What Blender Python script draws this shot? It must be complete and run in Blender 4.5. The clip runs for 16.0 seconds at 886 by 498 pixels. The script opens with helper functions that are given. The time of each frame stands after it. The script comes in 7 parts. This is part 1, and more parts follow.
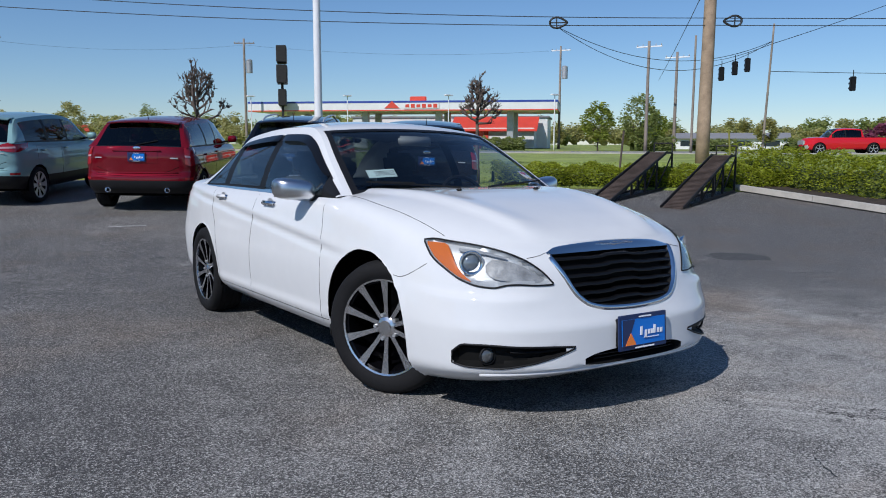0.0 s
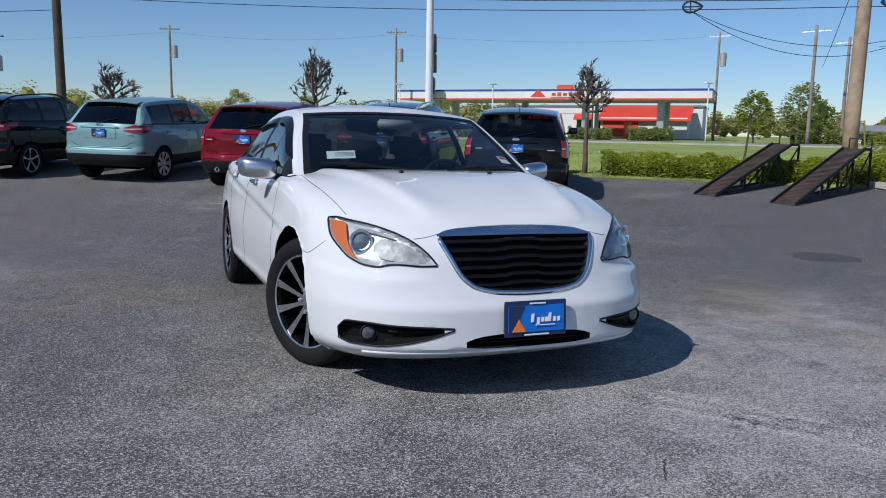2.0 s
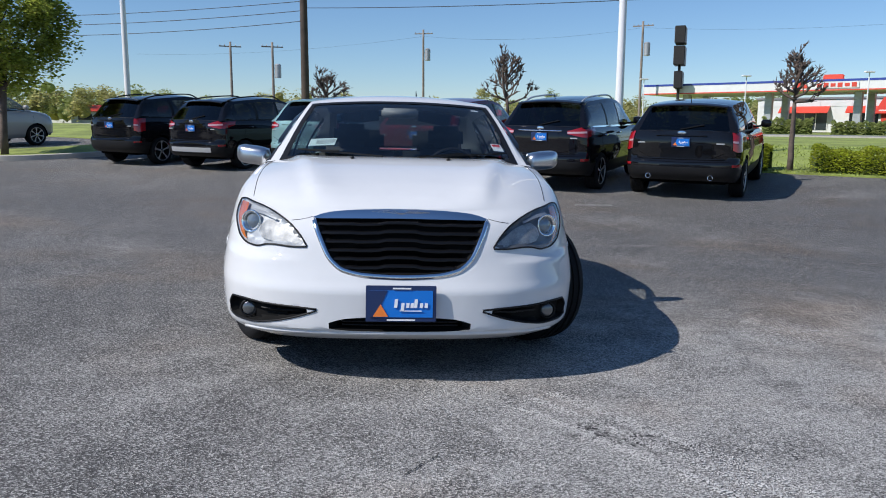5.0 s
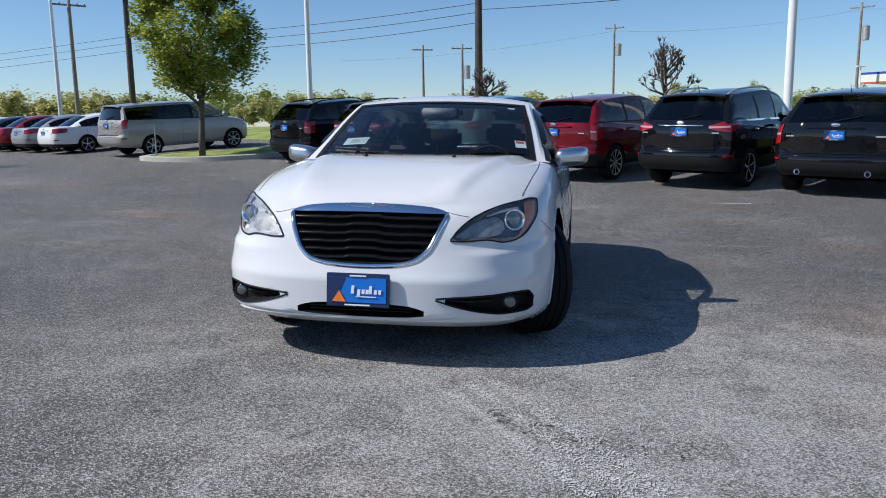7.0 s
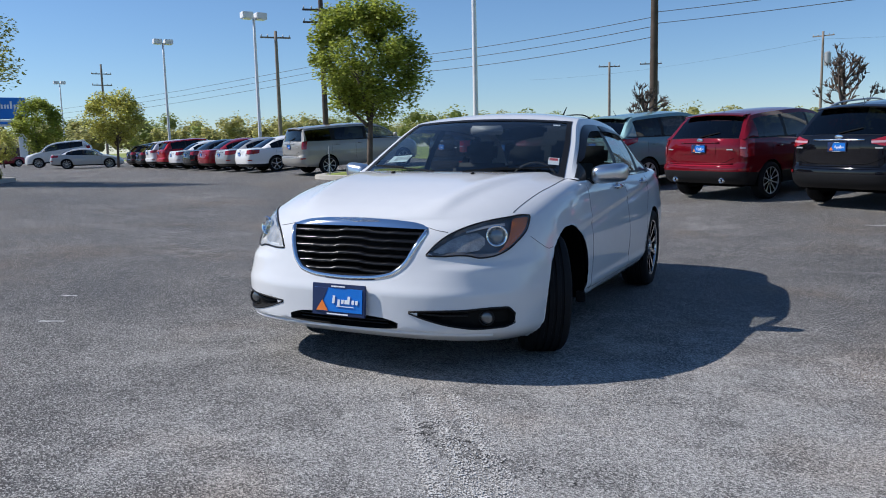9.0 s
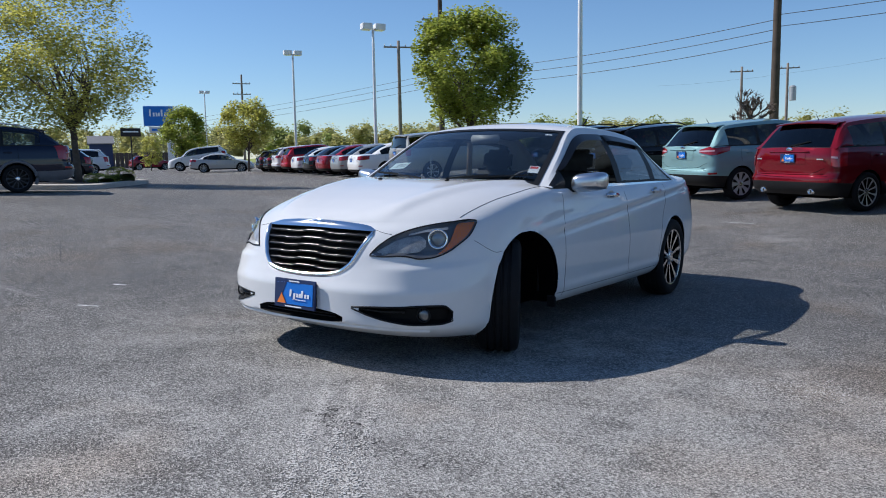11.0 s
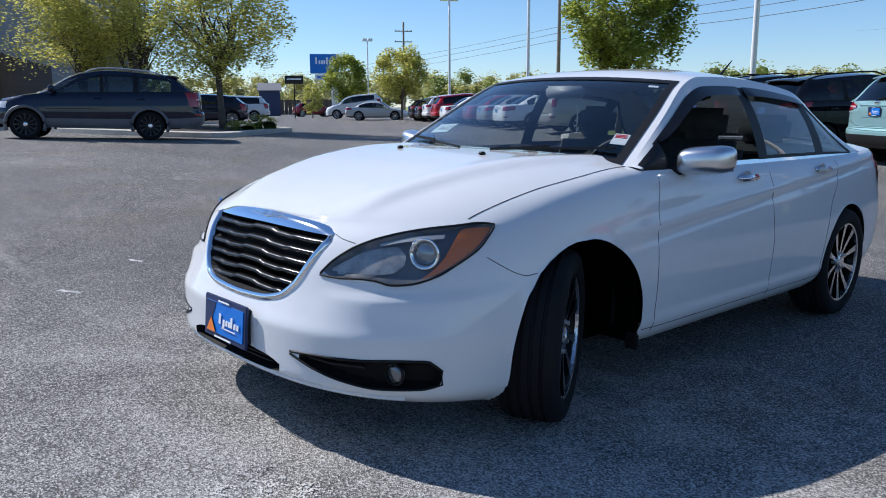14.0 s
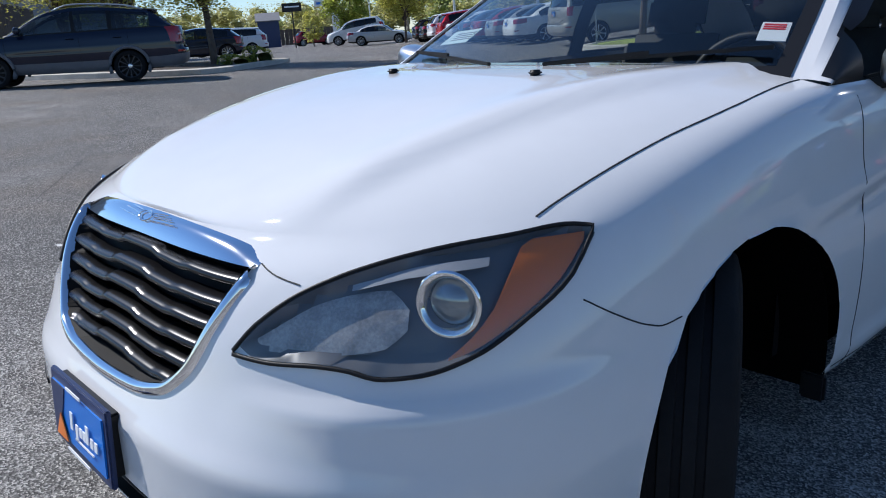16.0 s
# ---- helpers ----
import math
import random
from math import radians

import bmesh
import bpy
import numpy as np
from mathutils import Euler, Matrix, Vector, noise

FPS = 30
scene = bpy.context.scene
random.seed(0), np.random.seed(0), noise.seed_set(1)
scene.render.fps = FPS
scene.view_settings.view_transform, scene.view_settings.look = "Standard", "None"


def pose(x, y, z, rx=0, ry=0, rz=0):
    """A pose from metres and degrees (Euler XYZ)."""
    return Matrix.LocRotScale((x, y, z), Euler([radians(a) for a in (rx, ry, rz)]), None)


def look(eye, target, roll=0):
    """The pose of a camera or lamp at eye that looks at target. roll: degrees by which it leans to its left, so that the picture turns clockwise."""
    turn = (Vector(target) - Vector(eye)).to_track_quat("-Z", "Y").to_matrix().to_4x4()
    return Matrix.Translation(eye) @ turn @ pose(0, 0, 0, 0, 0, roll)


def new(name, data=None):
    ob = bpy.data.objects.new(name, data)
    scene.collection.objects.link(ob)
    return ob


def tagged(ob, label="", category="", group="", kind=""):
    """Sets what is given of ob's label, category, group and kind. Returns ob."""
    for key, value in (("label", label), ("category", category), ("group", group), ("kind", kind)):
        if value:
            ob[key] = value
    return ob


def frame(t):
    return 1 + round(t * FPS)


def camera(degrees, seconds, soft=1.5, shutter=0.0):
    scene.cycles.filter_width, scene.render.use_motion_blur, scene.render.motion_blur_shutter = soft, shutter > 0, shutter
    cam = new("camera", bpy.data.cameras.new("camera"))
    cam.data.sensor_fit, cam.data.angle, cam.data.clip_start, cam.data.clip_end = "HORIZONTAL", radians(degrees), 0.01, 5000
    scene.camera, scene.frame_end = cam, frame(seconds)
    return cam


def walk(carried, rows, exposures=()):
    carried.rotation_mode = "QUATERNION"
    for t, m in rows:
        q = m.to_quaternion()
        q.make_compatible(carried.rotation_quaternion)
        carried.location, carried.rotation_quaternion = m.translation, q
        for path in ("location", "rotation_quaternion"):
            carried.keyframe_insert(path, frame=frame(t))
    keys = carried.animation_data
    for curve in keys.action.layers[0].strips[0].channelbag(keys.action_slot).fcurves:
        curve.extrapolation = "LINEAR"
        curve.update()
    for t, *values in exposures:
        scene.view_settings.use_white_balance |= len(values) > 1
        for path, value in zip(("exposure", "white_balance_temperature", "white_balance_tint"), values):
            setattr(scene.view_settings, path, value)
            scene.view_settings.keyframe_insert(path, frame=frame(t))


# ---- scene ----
# The lot falls about two degrees towards +x and +y; LOT turns its plane into the upright world.
LOT = Vector((-0.03435, -0.02162, 0.99918)).rotation_difference(Vector((0, 0, 1))).to_matrix().to_4x4()
cam = camera(60.0, 16.0, 1.0)
PATH = [
    (0.0, (-2.687, -4.696, 1.082), (-1.582, -3.04, 0.883), 1.1),
    (0.5, (-2.432, -4.912, 1.092), (-1.411, -3.205, 0.887), 1.3),
    (1.0, (-2.205, -5.083, 1.081), (-1.272, -3.327, 0.865), 1.7),
    (1.5, (-1.947, -5.178, 1.087), (-1.101, -3.38, 0.858), 2.1),
    (2.0, (-1.693, -5.288, 1.081), (-0.932, -3.454, 0.842), 2.3),
    (2.5, (-1.41, -5.408, 1.094), (-0.731, -3.543, 0.85), 2.4),
    (3.0, (-1.156, -5.49, 1.077), (-0.568, -3.595, 0.832), 2.2),
    (5.5, (0.245, -5.724, 1.09), (0.261, -3.743, 0.813), 2.1),
    (6.0, (0.538, -5.798, 1.11), (0.437, -3.821, 0.825), 1.8),
    (6.5, (0.792, -5.801, 1.097), (0.565, -3.835, 0.809), 1.6),
    (7.0, (1.049, -5.782, 1.113), (0.685, -3.837, 0.823), 1.4),
    (7.5, (1.313, -5.758, 1.116), (0.811, -3.844, 0.831), 1.1),
    (8.0, (1.569, -5.73, 1.132), (0.941, -3.852, 0.853), 1.0),
    (8.5, (1.82, -5.628, 1.115), (1.08, -3.789, 0.849), 0.8),
    (9.0, (2.052, -5.54, 1.127), (1.218, -3.739, 0.874), 0.9),
    (11.5, (3.138, -5.187, 1.159), (1.958, -3.593, 0.901), 1.8),
    (12.0, (3.182, -4.991, 1.166), (1.944, -3.447, 0.881), 2.5),
    (12.5, (3.141, -4.685, 1.178), (1.853, -3.188, 0.863), 2.8),
    (13.0, (2.998, -4.312, 1.190), (1.663, -2.860, 0.856), 2.6),
    (13.5, (2.809, -3.978, 1.194), (1.433, -2.570, 0.840), 2.4),
    (14.0, (2.547, -3.670, 1.218), (1.132, -2.309, 0.837), 2.0),
    (14.5, (2.279, -3.380, 1.198), (0.831, -2.066, 0.778), 1.4),
    (15.0, (2.025, -3.135, 1.177), (0.560, -1.857, 0.707), 0.5),
    (15.5, (1.739, -2.924, 1.170), (0.286, -1.653, 0.647), -0.7),
    (16.0, (1.501, -2.724, 1.130), (0.091, -1.426, 0.557), -1.9),
]
walk(cam, [(t, LOT @ look(eye, target, roll)) for t, eye, target, roll in PATH], [(0.0, -0.07, 5700.0, 10.0), (3.0, 0.03, 5750.0, 10.0), (5.5, 0.25, 5900.0, 10.0), (9.0, 0.25, 5850.0, 10.0), (12.5, 0.36, 5900.0, 10.0), (14.5, 0.48, 5700.0, 10.0), (16.0, 0.38, 5750.0, 10.0)])

# ---- world, sun, exposure ----
SUN_FROM = LOT.to_3x3() @ Vector((-1.06, -0.38, 1.0)).normalized()
SUN_EL = math.asin(SUN_FROM.z)
SUN_AZ = math.atan2(SUN_FROM.x, SUN_FROM.y)
world = bpy.data.worlds.new("sky")
scene.world = world
world.use_nodes = True
wn, wl = world.node_tree.nodes, world.node_tree.links
wn.clear()
sky = wn.new("ShaderNodeTexSky")
sky.sky_type = "NISHITA"
sky.sun_disc = False
sky.sun_elevation, sky.sun_rotation = SUN_EL, SUN_AZ
sky.altitude, sky.air_density, sky.dust_density, sky.ozone_density = 200, 1.0, 0.0, 5.5
wbg, wout = wn.new("ShaderNodeBackground"), wn.new("ShaderNodeOutputWorld")
wbg.inputs["Strength"].default_value = 0.088
wl.new(sky.outputs[0], wbg.inputs[0])
wl.new(wbg.outputs[0], wout.inputs[0])
sun = new("sun", bpy.data.lights.new("sun", "SUN"))
sun.data.energy, sun.data.angle, sun.data.color = 4.3, radians(0.53), (1.0, 0.91, 0.80)
sun.matrix_world = look(SUN_FROM * 60, (0, 0, 0))


# ---- materials ----
def mat(name, color=(0.5, 0.5, 0.5), rough=0.5, metal=0.0, coat=0.0, spec=0.5, var=0.0, scale=5.0, bump=0.0, bscale=80.0, rand=0.0, alpha=1.0):
    """A plain surface with two scales of tone and a fine relief."""
    m = bpy.data.materials.new(name)
    m.use_nodes = True
    n, l = m.node_tree.nodes, m.node_tree.links
    b = n["Principled BSDF"]
    b.inputs["Base Color"].default_value = (*color, 1)
    b.inputs["Roughness"].default_value = rough
    b.inputs["Metallic"].default_value = metal
    b.inputs["Coat Weight"].default_value = coat
    b.inputs["Coat Roughness"].default_value = 0.03
    b.inputs["Specular IOR Level"].default_value = spec
    if var or rand:
        co = n.new("ShaderNodeTexCoord")
        fac = None
        for sc, wgt in ((scale, 1.0), (scale * 9, 0.5)):
            t = n.new("ShaderNodeTexNoise")
            t.inputs["Scale"].default_value, t.inputs["Detail"].default_value = sc, 4
            l.new(co.outputs["Object"], t.inputs["Vector"])
            r = n.new("ShaderNodeMapRange")
            r.inputs["From Min"].default_value, r.inputs["From Max"].default_value = 0.3, 0.7
            r.inputs["To Min"].default_value, r.inputs["To Max"].default_value = 1 - var * wgt, 1 + var * wgt
            l.new(t.outputs["Fac"], r.inputs["Value"])
            if fac is None:
                fac = r.outputs[0]
            else:
                x = n.new("ShaderNodeMath")
                x.operation = "MULTIPLY"
                l.new(fac, x.inputs[0])
                l.new(r.outputs[0], x.inputs[1])
                fac = x.outputs[0]
        if rand:
            g = n.new("ShaderNodeNewGeometry")
            r = n.new("ShaderNodeMapRange")
            r.inputs["To Min"].default_value, r.inputs["To Max"].default_value = 1 - rand, 1 + rand
            l.new(g.outputs["Random Per Island"], r.inputs["Value"])
            x = n.new("ShaderNodeMath")
            x.operation = "MULTIPLY"
            l.new(fac, x.inputs[0])
            l.new(r.outputs[0], x.inputs[1])
            fac = x.outputs[0]
        v = n.new("ShaderNodeVectorMath")
        v.operation = "SCALE"
        v.inputs[0].default_value = color
        l.new(fac, v.inputs["Scale"])
        l.new(v.outputs[0], b.inputs["Base Color"])
    if bump:
        co = n.new("ShaderNodeTexCoord")
        t = n.new("ShaderNodeTexNoise")
        t.inputs["Scale"].default_value, t.inputs["Detail"].default_value = bscale, 5
        l.new(co.outputs["Object"], t.inputs["Vector"])
        bp = n.new("ShaderNodeBump")
        bp.inputs["Strength"].default_value, bp.inputs["Distance"].default_value = bump, 0.01
        l.new(t.outputs["Fac"], bp.inputs["Height"])
        l.new(bp.outputs[0], b.inputs["Normal"])
    return m


def glass(name, tint, gloss=0.08, rough=0.0):
    """A pane: tinted see-through with a mirror sheen that grows at grazing angles."""
    m = bpy.data.materials.new(name)
    m.use_nodes = True
    n, l = m.node_tree.nodes, m.node_tree.links
    n.clear()
    out, mix, tr, gl, fr = (n.new("ShaderNode" + k) for k in ("OutputMaterial", "MixShader", "BsdfTransparent", "BsdfGlossy", "LayerWeight"))
    tr.inputs[0].default_value = (*tint, 1)
    gl.inputs["Roughness"].default_value = rough
    gl.inputs["Color"].default_value = (1, 1, 1, 1)
    fr.inputs["Blend"].default_value = 0.5
    pw = n.new("ShaderNodeMath")
    pw.operation = "POWER"
    pw.inputs[1].default_value = 4.5
    l.new(fr.outputs["Facing"], pw.inputs[0])
    ad = n.new("ShaderNodeMath")
    ad.operation = "MULTIPLY_ADD"
    ad.inputs[1].default_value = 0.9
    ad.inputs[2].default_value = gloss
    ad.use_clamp = True
    l.new(pw.outputs[0], ad.inputs[0])
    l.new(ad.outputs[0], mix.inputs[0])
    l.new(tr.outputs[0], mix.inputs[1])
    l.new(gl.outputs[0], mix.inputs[2])
    l.new(mix.outputs[0], out.inputs[0])
    return m


def paint(name, color, metal=0.0, rough=0.32):
    return mat(name, color, 0.5, metal, coat=1.0, spec=0.0, var=0.02, scale=1.5)


def asphalt_mat():
    """Weathered sealed asphalt: light grit worn through a dark binder, in broad patches, with scuffs and fine cracks."""
    m = bpy.data.materials.new("asphalt")
    m.use_nodes = True
    n, l = m.node_tree.nodes, m.node_tree.links
    b = n["Principled BSDF"]
    co = n.new("ShaderNodeTexCoord")

    def tex(sc, detail=3, rough=0.6, kind="Noise", sx=1.0, turn=0.0):
        mp = n.new("ShaderNodeMapping")
        mp.inputs["Scale"].default_value = (sx, 1, 1)
        mp.inputs["Rotation"].default_value = (0, 0, turn)
        l.new(co.outputs["Object"], mp.inputs["Vector"])
        t = n.new("ShaderNodeTex" + kind)
        t.inputs["Scale"].default_value = sc
        if kind == "Noise":
            t.inputs["Detail"].default_value, t.inputs["Roughness"].default_value = detail, rough
        l.new(mp.outputs[0], t.inputs["Vector"])
        return t

    def ramp(src, a, c, lo=0.0, hi=1.0):
        r = n.new("ShaderNodeMapRange")
        for k, v in zip(("From Min", "From Max", "To Min", "To Max"), (a, c, lo, hi)):
            r.inputs[k].default_value = v
        l.new(src, r.inputs["Value"])
        return r.outputs[0]

    def op(kind, a, c):
        x = n.new("ShaderNodeMath")
        x.operation = "ADD" if kind == "ADD_RAW" else kind
        x.use_clamp = kind == "ADD"
        for i, v in enumerate((a, c)):
            if isinstance(v, (int, float)):
                x.inputs[i].default_value = v
            else:
                l.new(v, x.inputs[i])
        return x.outputs[0]

    grit = tex(120, 2, 0.7)
    stones = tex(185, kind="Voronoi")
    patch = tex(0.22, 5, 0.62)
    patch2 = tex(0.9, 5, 0.65)
    worn = n.new("ShaderNodeVectorMath")
    worn.operation = "DISTANCE"
    worn.inputs[1].default_value = (2.3, -3.5, 0)
    l.new(co.outputs["Object"], worn.inputs[0])
    lane = ramp(op("ADD_RAW", worn.outputs["Value"], ramp(patch2.outputs["Fac"], 0.3, 0.7, -1.6, 1.6)), 1.6, 5.4, 0.56, 0.0)
    wear = op("ADD", op("ADD", ramp(patch.outputs["Fac"], 0.36, 0.66, 0.0, 0.5), ramp(patch2.outputs["Fac"], 0.38, 0.72, 0.0, 0.28)), lane)
    seal = n.new("ShaderNodeVectorMath")
    seal.operation = "DISTANCE"
    seal.inputs[1].default_value = (9.5, 3.0, 0)
    l.new(co.outputs["Object"], seal.inputs[0])
    fresh = ramp(op("ADD_RAW", seal.outputs["Value"], ramp(patch2.outputs["Fac"], 0.3, 0.7, -1.5, 1.5)), 3.5, 8.0, 0.42, 0.0)
    mottle = tex(3.2, 4, 0.6)
    wear = op("ADD_RAW", op("SUBTRACT", wear, fresh), ramp(mottle.outputs["Fac"], 0.34, 0.66, -0.2, 0.2))
    wear = op("MAXIMUM", wear, 0.0)
    pick = n.new("ShaderNodeSeparateColor")
    l.new(stones.outputs["Color"], pick.inputs[0])
    wearing = ramp(wear, 0.0, 1.0, 5.2, 1.15)
    even = op("DIVIDE", 0.22, op("ADD_RAW", wearing, 1.0))
    light = op("ADD_RAW", op("MULTIPLY", op("POWER", pick.outputs[0], wearing), 0.78), even)
    light = op("MULTIPLY", light, ramp(grit.outputs["Fac"], 0.3, 0.55, 0.6, 1.0))
    scuff = tex(1.3, 6, 0.75, sx=0.12, turn=0.6)
    light = op("ADD", light, ramp(scuff.outputs["Fac"], 0.60, 0.80, 0.0, 0.2))
    mix = n.new("ShaderNodeMix")
    mix.data_type = "RGBA"
    mix.inputs["A"].default_value = (0.036, 0.0345, 0.034, 1)
    mix.inputs["B"].default_value = (0.74, 0.715, 0.67, 1)
    l.new(light, mix.inputs["Factor"])
    warm = tex(0.5, 4, 0.6)
    tint = n.new("ShaderNodeMix")
    tint.data_type, tint.blend_type = "RGBA", "MULTIPLY"
    tint.inputs["B"].default_value = (1.0, 0.90, 0.81, 1)
    l.new(ramp(warm.outputs["Fac"], 0.5, 0.7), tint.inputs["Factor"])
    l.new(mix.outputs["Result"], tint.inputs["A"])
    vein = n.new("ShaderNodeTexVoronoi")
    vein.feature = "DISTANCE_TO_EDGE"
    vein.inputs["Scale"].default_value = 0.16
    wob = tex(1.1, 6, 0.7)
    dis = n.new("ShaderNodeVectorMath")
    dis.operation = "MULTIPLY_ADD"
    dis.inputs[1].default_value = (1.6, 1.6, 0)
    l.new(wob.outputs["Color"], dis.inputs[0])
    l.new(co.outputs["Object"], dis.inputs[2])
    l.new(dis.outputs[0], vein.inputs["Vector"])
    crack = op("MULTIPLY", ramp(vein.outputs["Distance"], 0.0, 0.0014, 1.0, 0.0), ramp(patch2.outputs["Fac"], 0.52, 0.58))
    dark = n.new("ShaderNodeMix")
    dark.data_type = "RGBA"
    dark.inputs["B"].default_value = (0.012, 0.012, 0.013, 1)
    l.new(crack, dark.inputs["Factor"])
    l.new(tint.outputs["Result"], dark.inputs["A"])
    l.new(dark.outputs["Result"], b.inputs["Base Color"])
    b.inputs["Specular IOR Level"].default_value = 0.15
    l.new(ramp(wear, 0, 1, 0.62, 0.9), b.inputs["Roughness"])
    bp = n.new("ShaderNodeBump")
    bp.inputs["Strength"].default_value, bp.inputs["Distance"].default_value = 1.0, 0.008
    l.new(op("ADD_RAW", op("MULTIPLY", grit.outputs["Fac"], 0.7), op("MULTIPLY", stones.outputs["Distance"], 0.45)), bp.inputs["Height"])
    l.new(bp.outputs[0], b.inputs["Normal"])
    return m


ASPHALT = asphalt_mat()
ROAD = mat("road_asphalt", (0.22, 0.215, 0.21), 0.9, var=0.12, scale=0.4)
GRASS = mat("grass", (0.235, 0.28, 0.06), 0.9, var=0.35, scale=0.8, bump=0.6, bscale=30)
BLADES = mat("grass_blades", (0.25, 0.31, 0.06), 0.8, var=0.2, scale=1.0, rand=0.35)
MULCH = mat("mulch", (0.035, 0.024, 0.018), 0.95, var=0.4, scale=6, bump=1.0, bscale=25)
CONCRETE = mat("concrete", (0.46, 0.43, 0.38), 0.85, var=0.14, scale=2, bump=0.3, bscale=60)
BLACK = mat("black_plastic", (0.009, 0.009, 0.010), 0.5, spec=0.25, var=0.1, scale=6)
GLOSSBLACK = mat("gloss_black", (0.003, 0.003, 0.004), 0.2, spec=0.14)
SLAT = mat("slat_black", (0.006, 0.006, 0.007), 0.24, spec=0.3)
# near black without sheen: paints shade in wells, undersides and openings; also panel gaps
DARK = mat("shade_gap_black", (0.004, 0.004, 0.004), 0.95, spec=0.0)
CHROME = mat("chrome", (0.82, 0.83, 0.85), 0.07, 1.0)
SATIN = mat("machined_aluminium", (0.68, 0.68, 0.69), 0.24, 1.0)
SILVER = mat("silver_paint", (0.5, 0.51, 0.52), 0.35, 0.4, coat=0.6)
RUBBER = mat("rubber", (0.010, 0.010, 0.011), 0.8, spec=0.2, var=0.15, scale=8, bump=0.15, bscale=120)
CLOTH = mat("seat_cloth", (0.05, 0.05, 0.05), 0.9, spec=0.2, var=0.1, scale=20)
WHITE = paint("white_paint", (0.67, 0.675, 0.68))
GLASS_W = glass("windscreen_glass", (0.74, 0.78, 0.78), 0.06)
GLASS_S = glass("side_glass", (0.34, 0.40, 0.42), 0.06)
GLASS_H = glass("clear_side_glass", (0.74, 0.79, 0.79), 0.07)
GLASS_R = glass("tinted_rear_glass", (0.2, 0.235, 0.245), 0.06)
GLASS_D = glass("privacy_glass", (0.05, 0.055, 0.06), 0.045)
GLASS_C = glass("lens_glass", (0.93, 0.94, 0.94), 0.05)
SMOKE = glass("smoked_visor", (0.05, 0.05, 0.055), 0.08)
RED_L = mat("red_lens", (0.30, 0.008, 0.012), 0.12, coat=1.0)
ROSE_L = mat("rose_lens", (0.5, 0.3, 0.32), 0.15, coat=1.0)
CLEAR_L = mat("clear_lens", (0.72, 0.68, 0.68), 0.15, coat=1.0)
AMBER = mat("amber_lens", (0.62, 0.15, 0.012), 0.15, coat=1.0)
BLUE = mat("plate_blue", (0.012, 0.17, 0.62), 0.4)
NAVY = mat("plate_navy", (0.015, 0.03, 0.10), 0.4)
ORANGE = mat("plate_orange", (0.85, 0.22, 0.03), 0.4)
LETTER = mat("plate_white", (0.85, 0.86, 0.88), 0.4)
WOOD = mat("weathered_pole_wood", (0.33, 0.24, 0.165), 0.9, var=0.25, scale=3, bump=0.6, bscale=20)
WOOD_D = mat("dark_pole_wood", (0.075, 0.055, 0.045), 0.9, var=0.25, scale=3, bump=0.5, bscale=20)
WOOD_G = mat("grey_pole_wood", (0.24, 0.2, 0.165), 0.9, var=0.2, scale=3)
POLE = mat("white_pole_paint", (0.8, 0.8, 0.8), 0.45, var=0.05, scale=2)
STEEL = mat("grey_steel", (0.4, 0.41, 0.42), 0.5, 0.5, var=0.1, scale=3)
IRON = mat("dark_iron", (0.028, 0.026, 0.026), 0.65, 0.3, var=0.25, scale=6, bump=0.2)
RUST = mat("rusty_tread", (0.075, 0.055, 0.046), 0.85, 0.2, var=0.35, scale=4, bump=0.6, bscale=60)
WIRE = mat("wire", (0.02, 0.02, 0.022), 0.6)
BARK = mat("bark", (0.115, 0.088, 0.07), 0.95, var=0.3, scale=6, bump=0.8, bscale=25)
def leaf_mat(name, color, rand=0.4):
    """Leaves: light passes through them, and each has its own tint."""
    m = mat(name, color, 0.55, var=0.12, scale=1.2, rand=rand)
    n, l = m.node_tree.nodes, m.node_tree.links
    b = n["Principled BSDF"]
    src = b.inputs["Base Color"].links[0].from_socket
    tr, mix = n.new("ShaderNodeBsdfTranslucent"), n.new("ShaderNodeMixShader")
    mix.inputs[0].default_value = 0.62
    l.new(src, tr.inputs[0])
    l.new(b.outputs[0], mix.inputs[1])
    l.new(tr.outputs[0], mix.inputs[2])
    l.new(mix.outputs[0], n["Material Output"].inputs[0])
    return m


LEAF_G = leaf_mat("leaf_green", (0.33, 0.375, 0.065))
LEAF_Y = leaf_mat("leaf_spring", (0.50, 0.485, 0.12))
LEAF_H = leaf_mat("leaf_hedge", (0.36, 0.40, 0.03))
LEAF_F = leaf_mat("far_foliage", (0.46, 0.44, 0.17), 0.25)
LEAF_FG = leaf_mat("far_foliage_green", (0.33, 0.37, 0.12), 0.25)
LEAF_R = leaf_mat("redbud_foliage", (0.28, 0.08, 0.14))
CLAD = mat("white_cladding", (0.72, 0.72, 0.7), 0.6, var=0.06, scale=0.7)
REDWALL = mat("red_wall", (0.62, 0.06, 0.03), 0.55, var=0.08, scale=0.6)
GREYWALL = mat("grey_siding", (0.3, 0.3, 0.31), 0.8, var=0.08, scale=0.7)
ROOFM = mat("roof_grey", (0.22, 0.22, 0.23), 0.8, var=0.1, scale=0.5)
FENCEW = mat("fence_wood", (0.10, 0.075, 0.06), 0.9, var=0.25, scale=2, bump=0.4, bscale=30)
SHOPGLASS = mat("shop_glass", (0.03, 0.04, 0.045), 0.08)


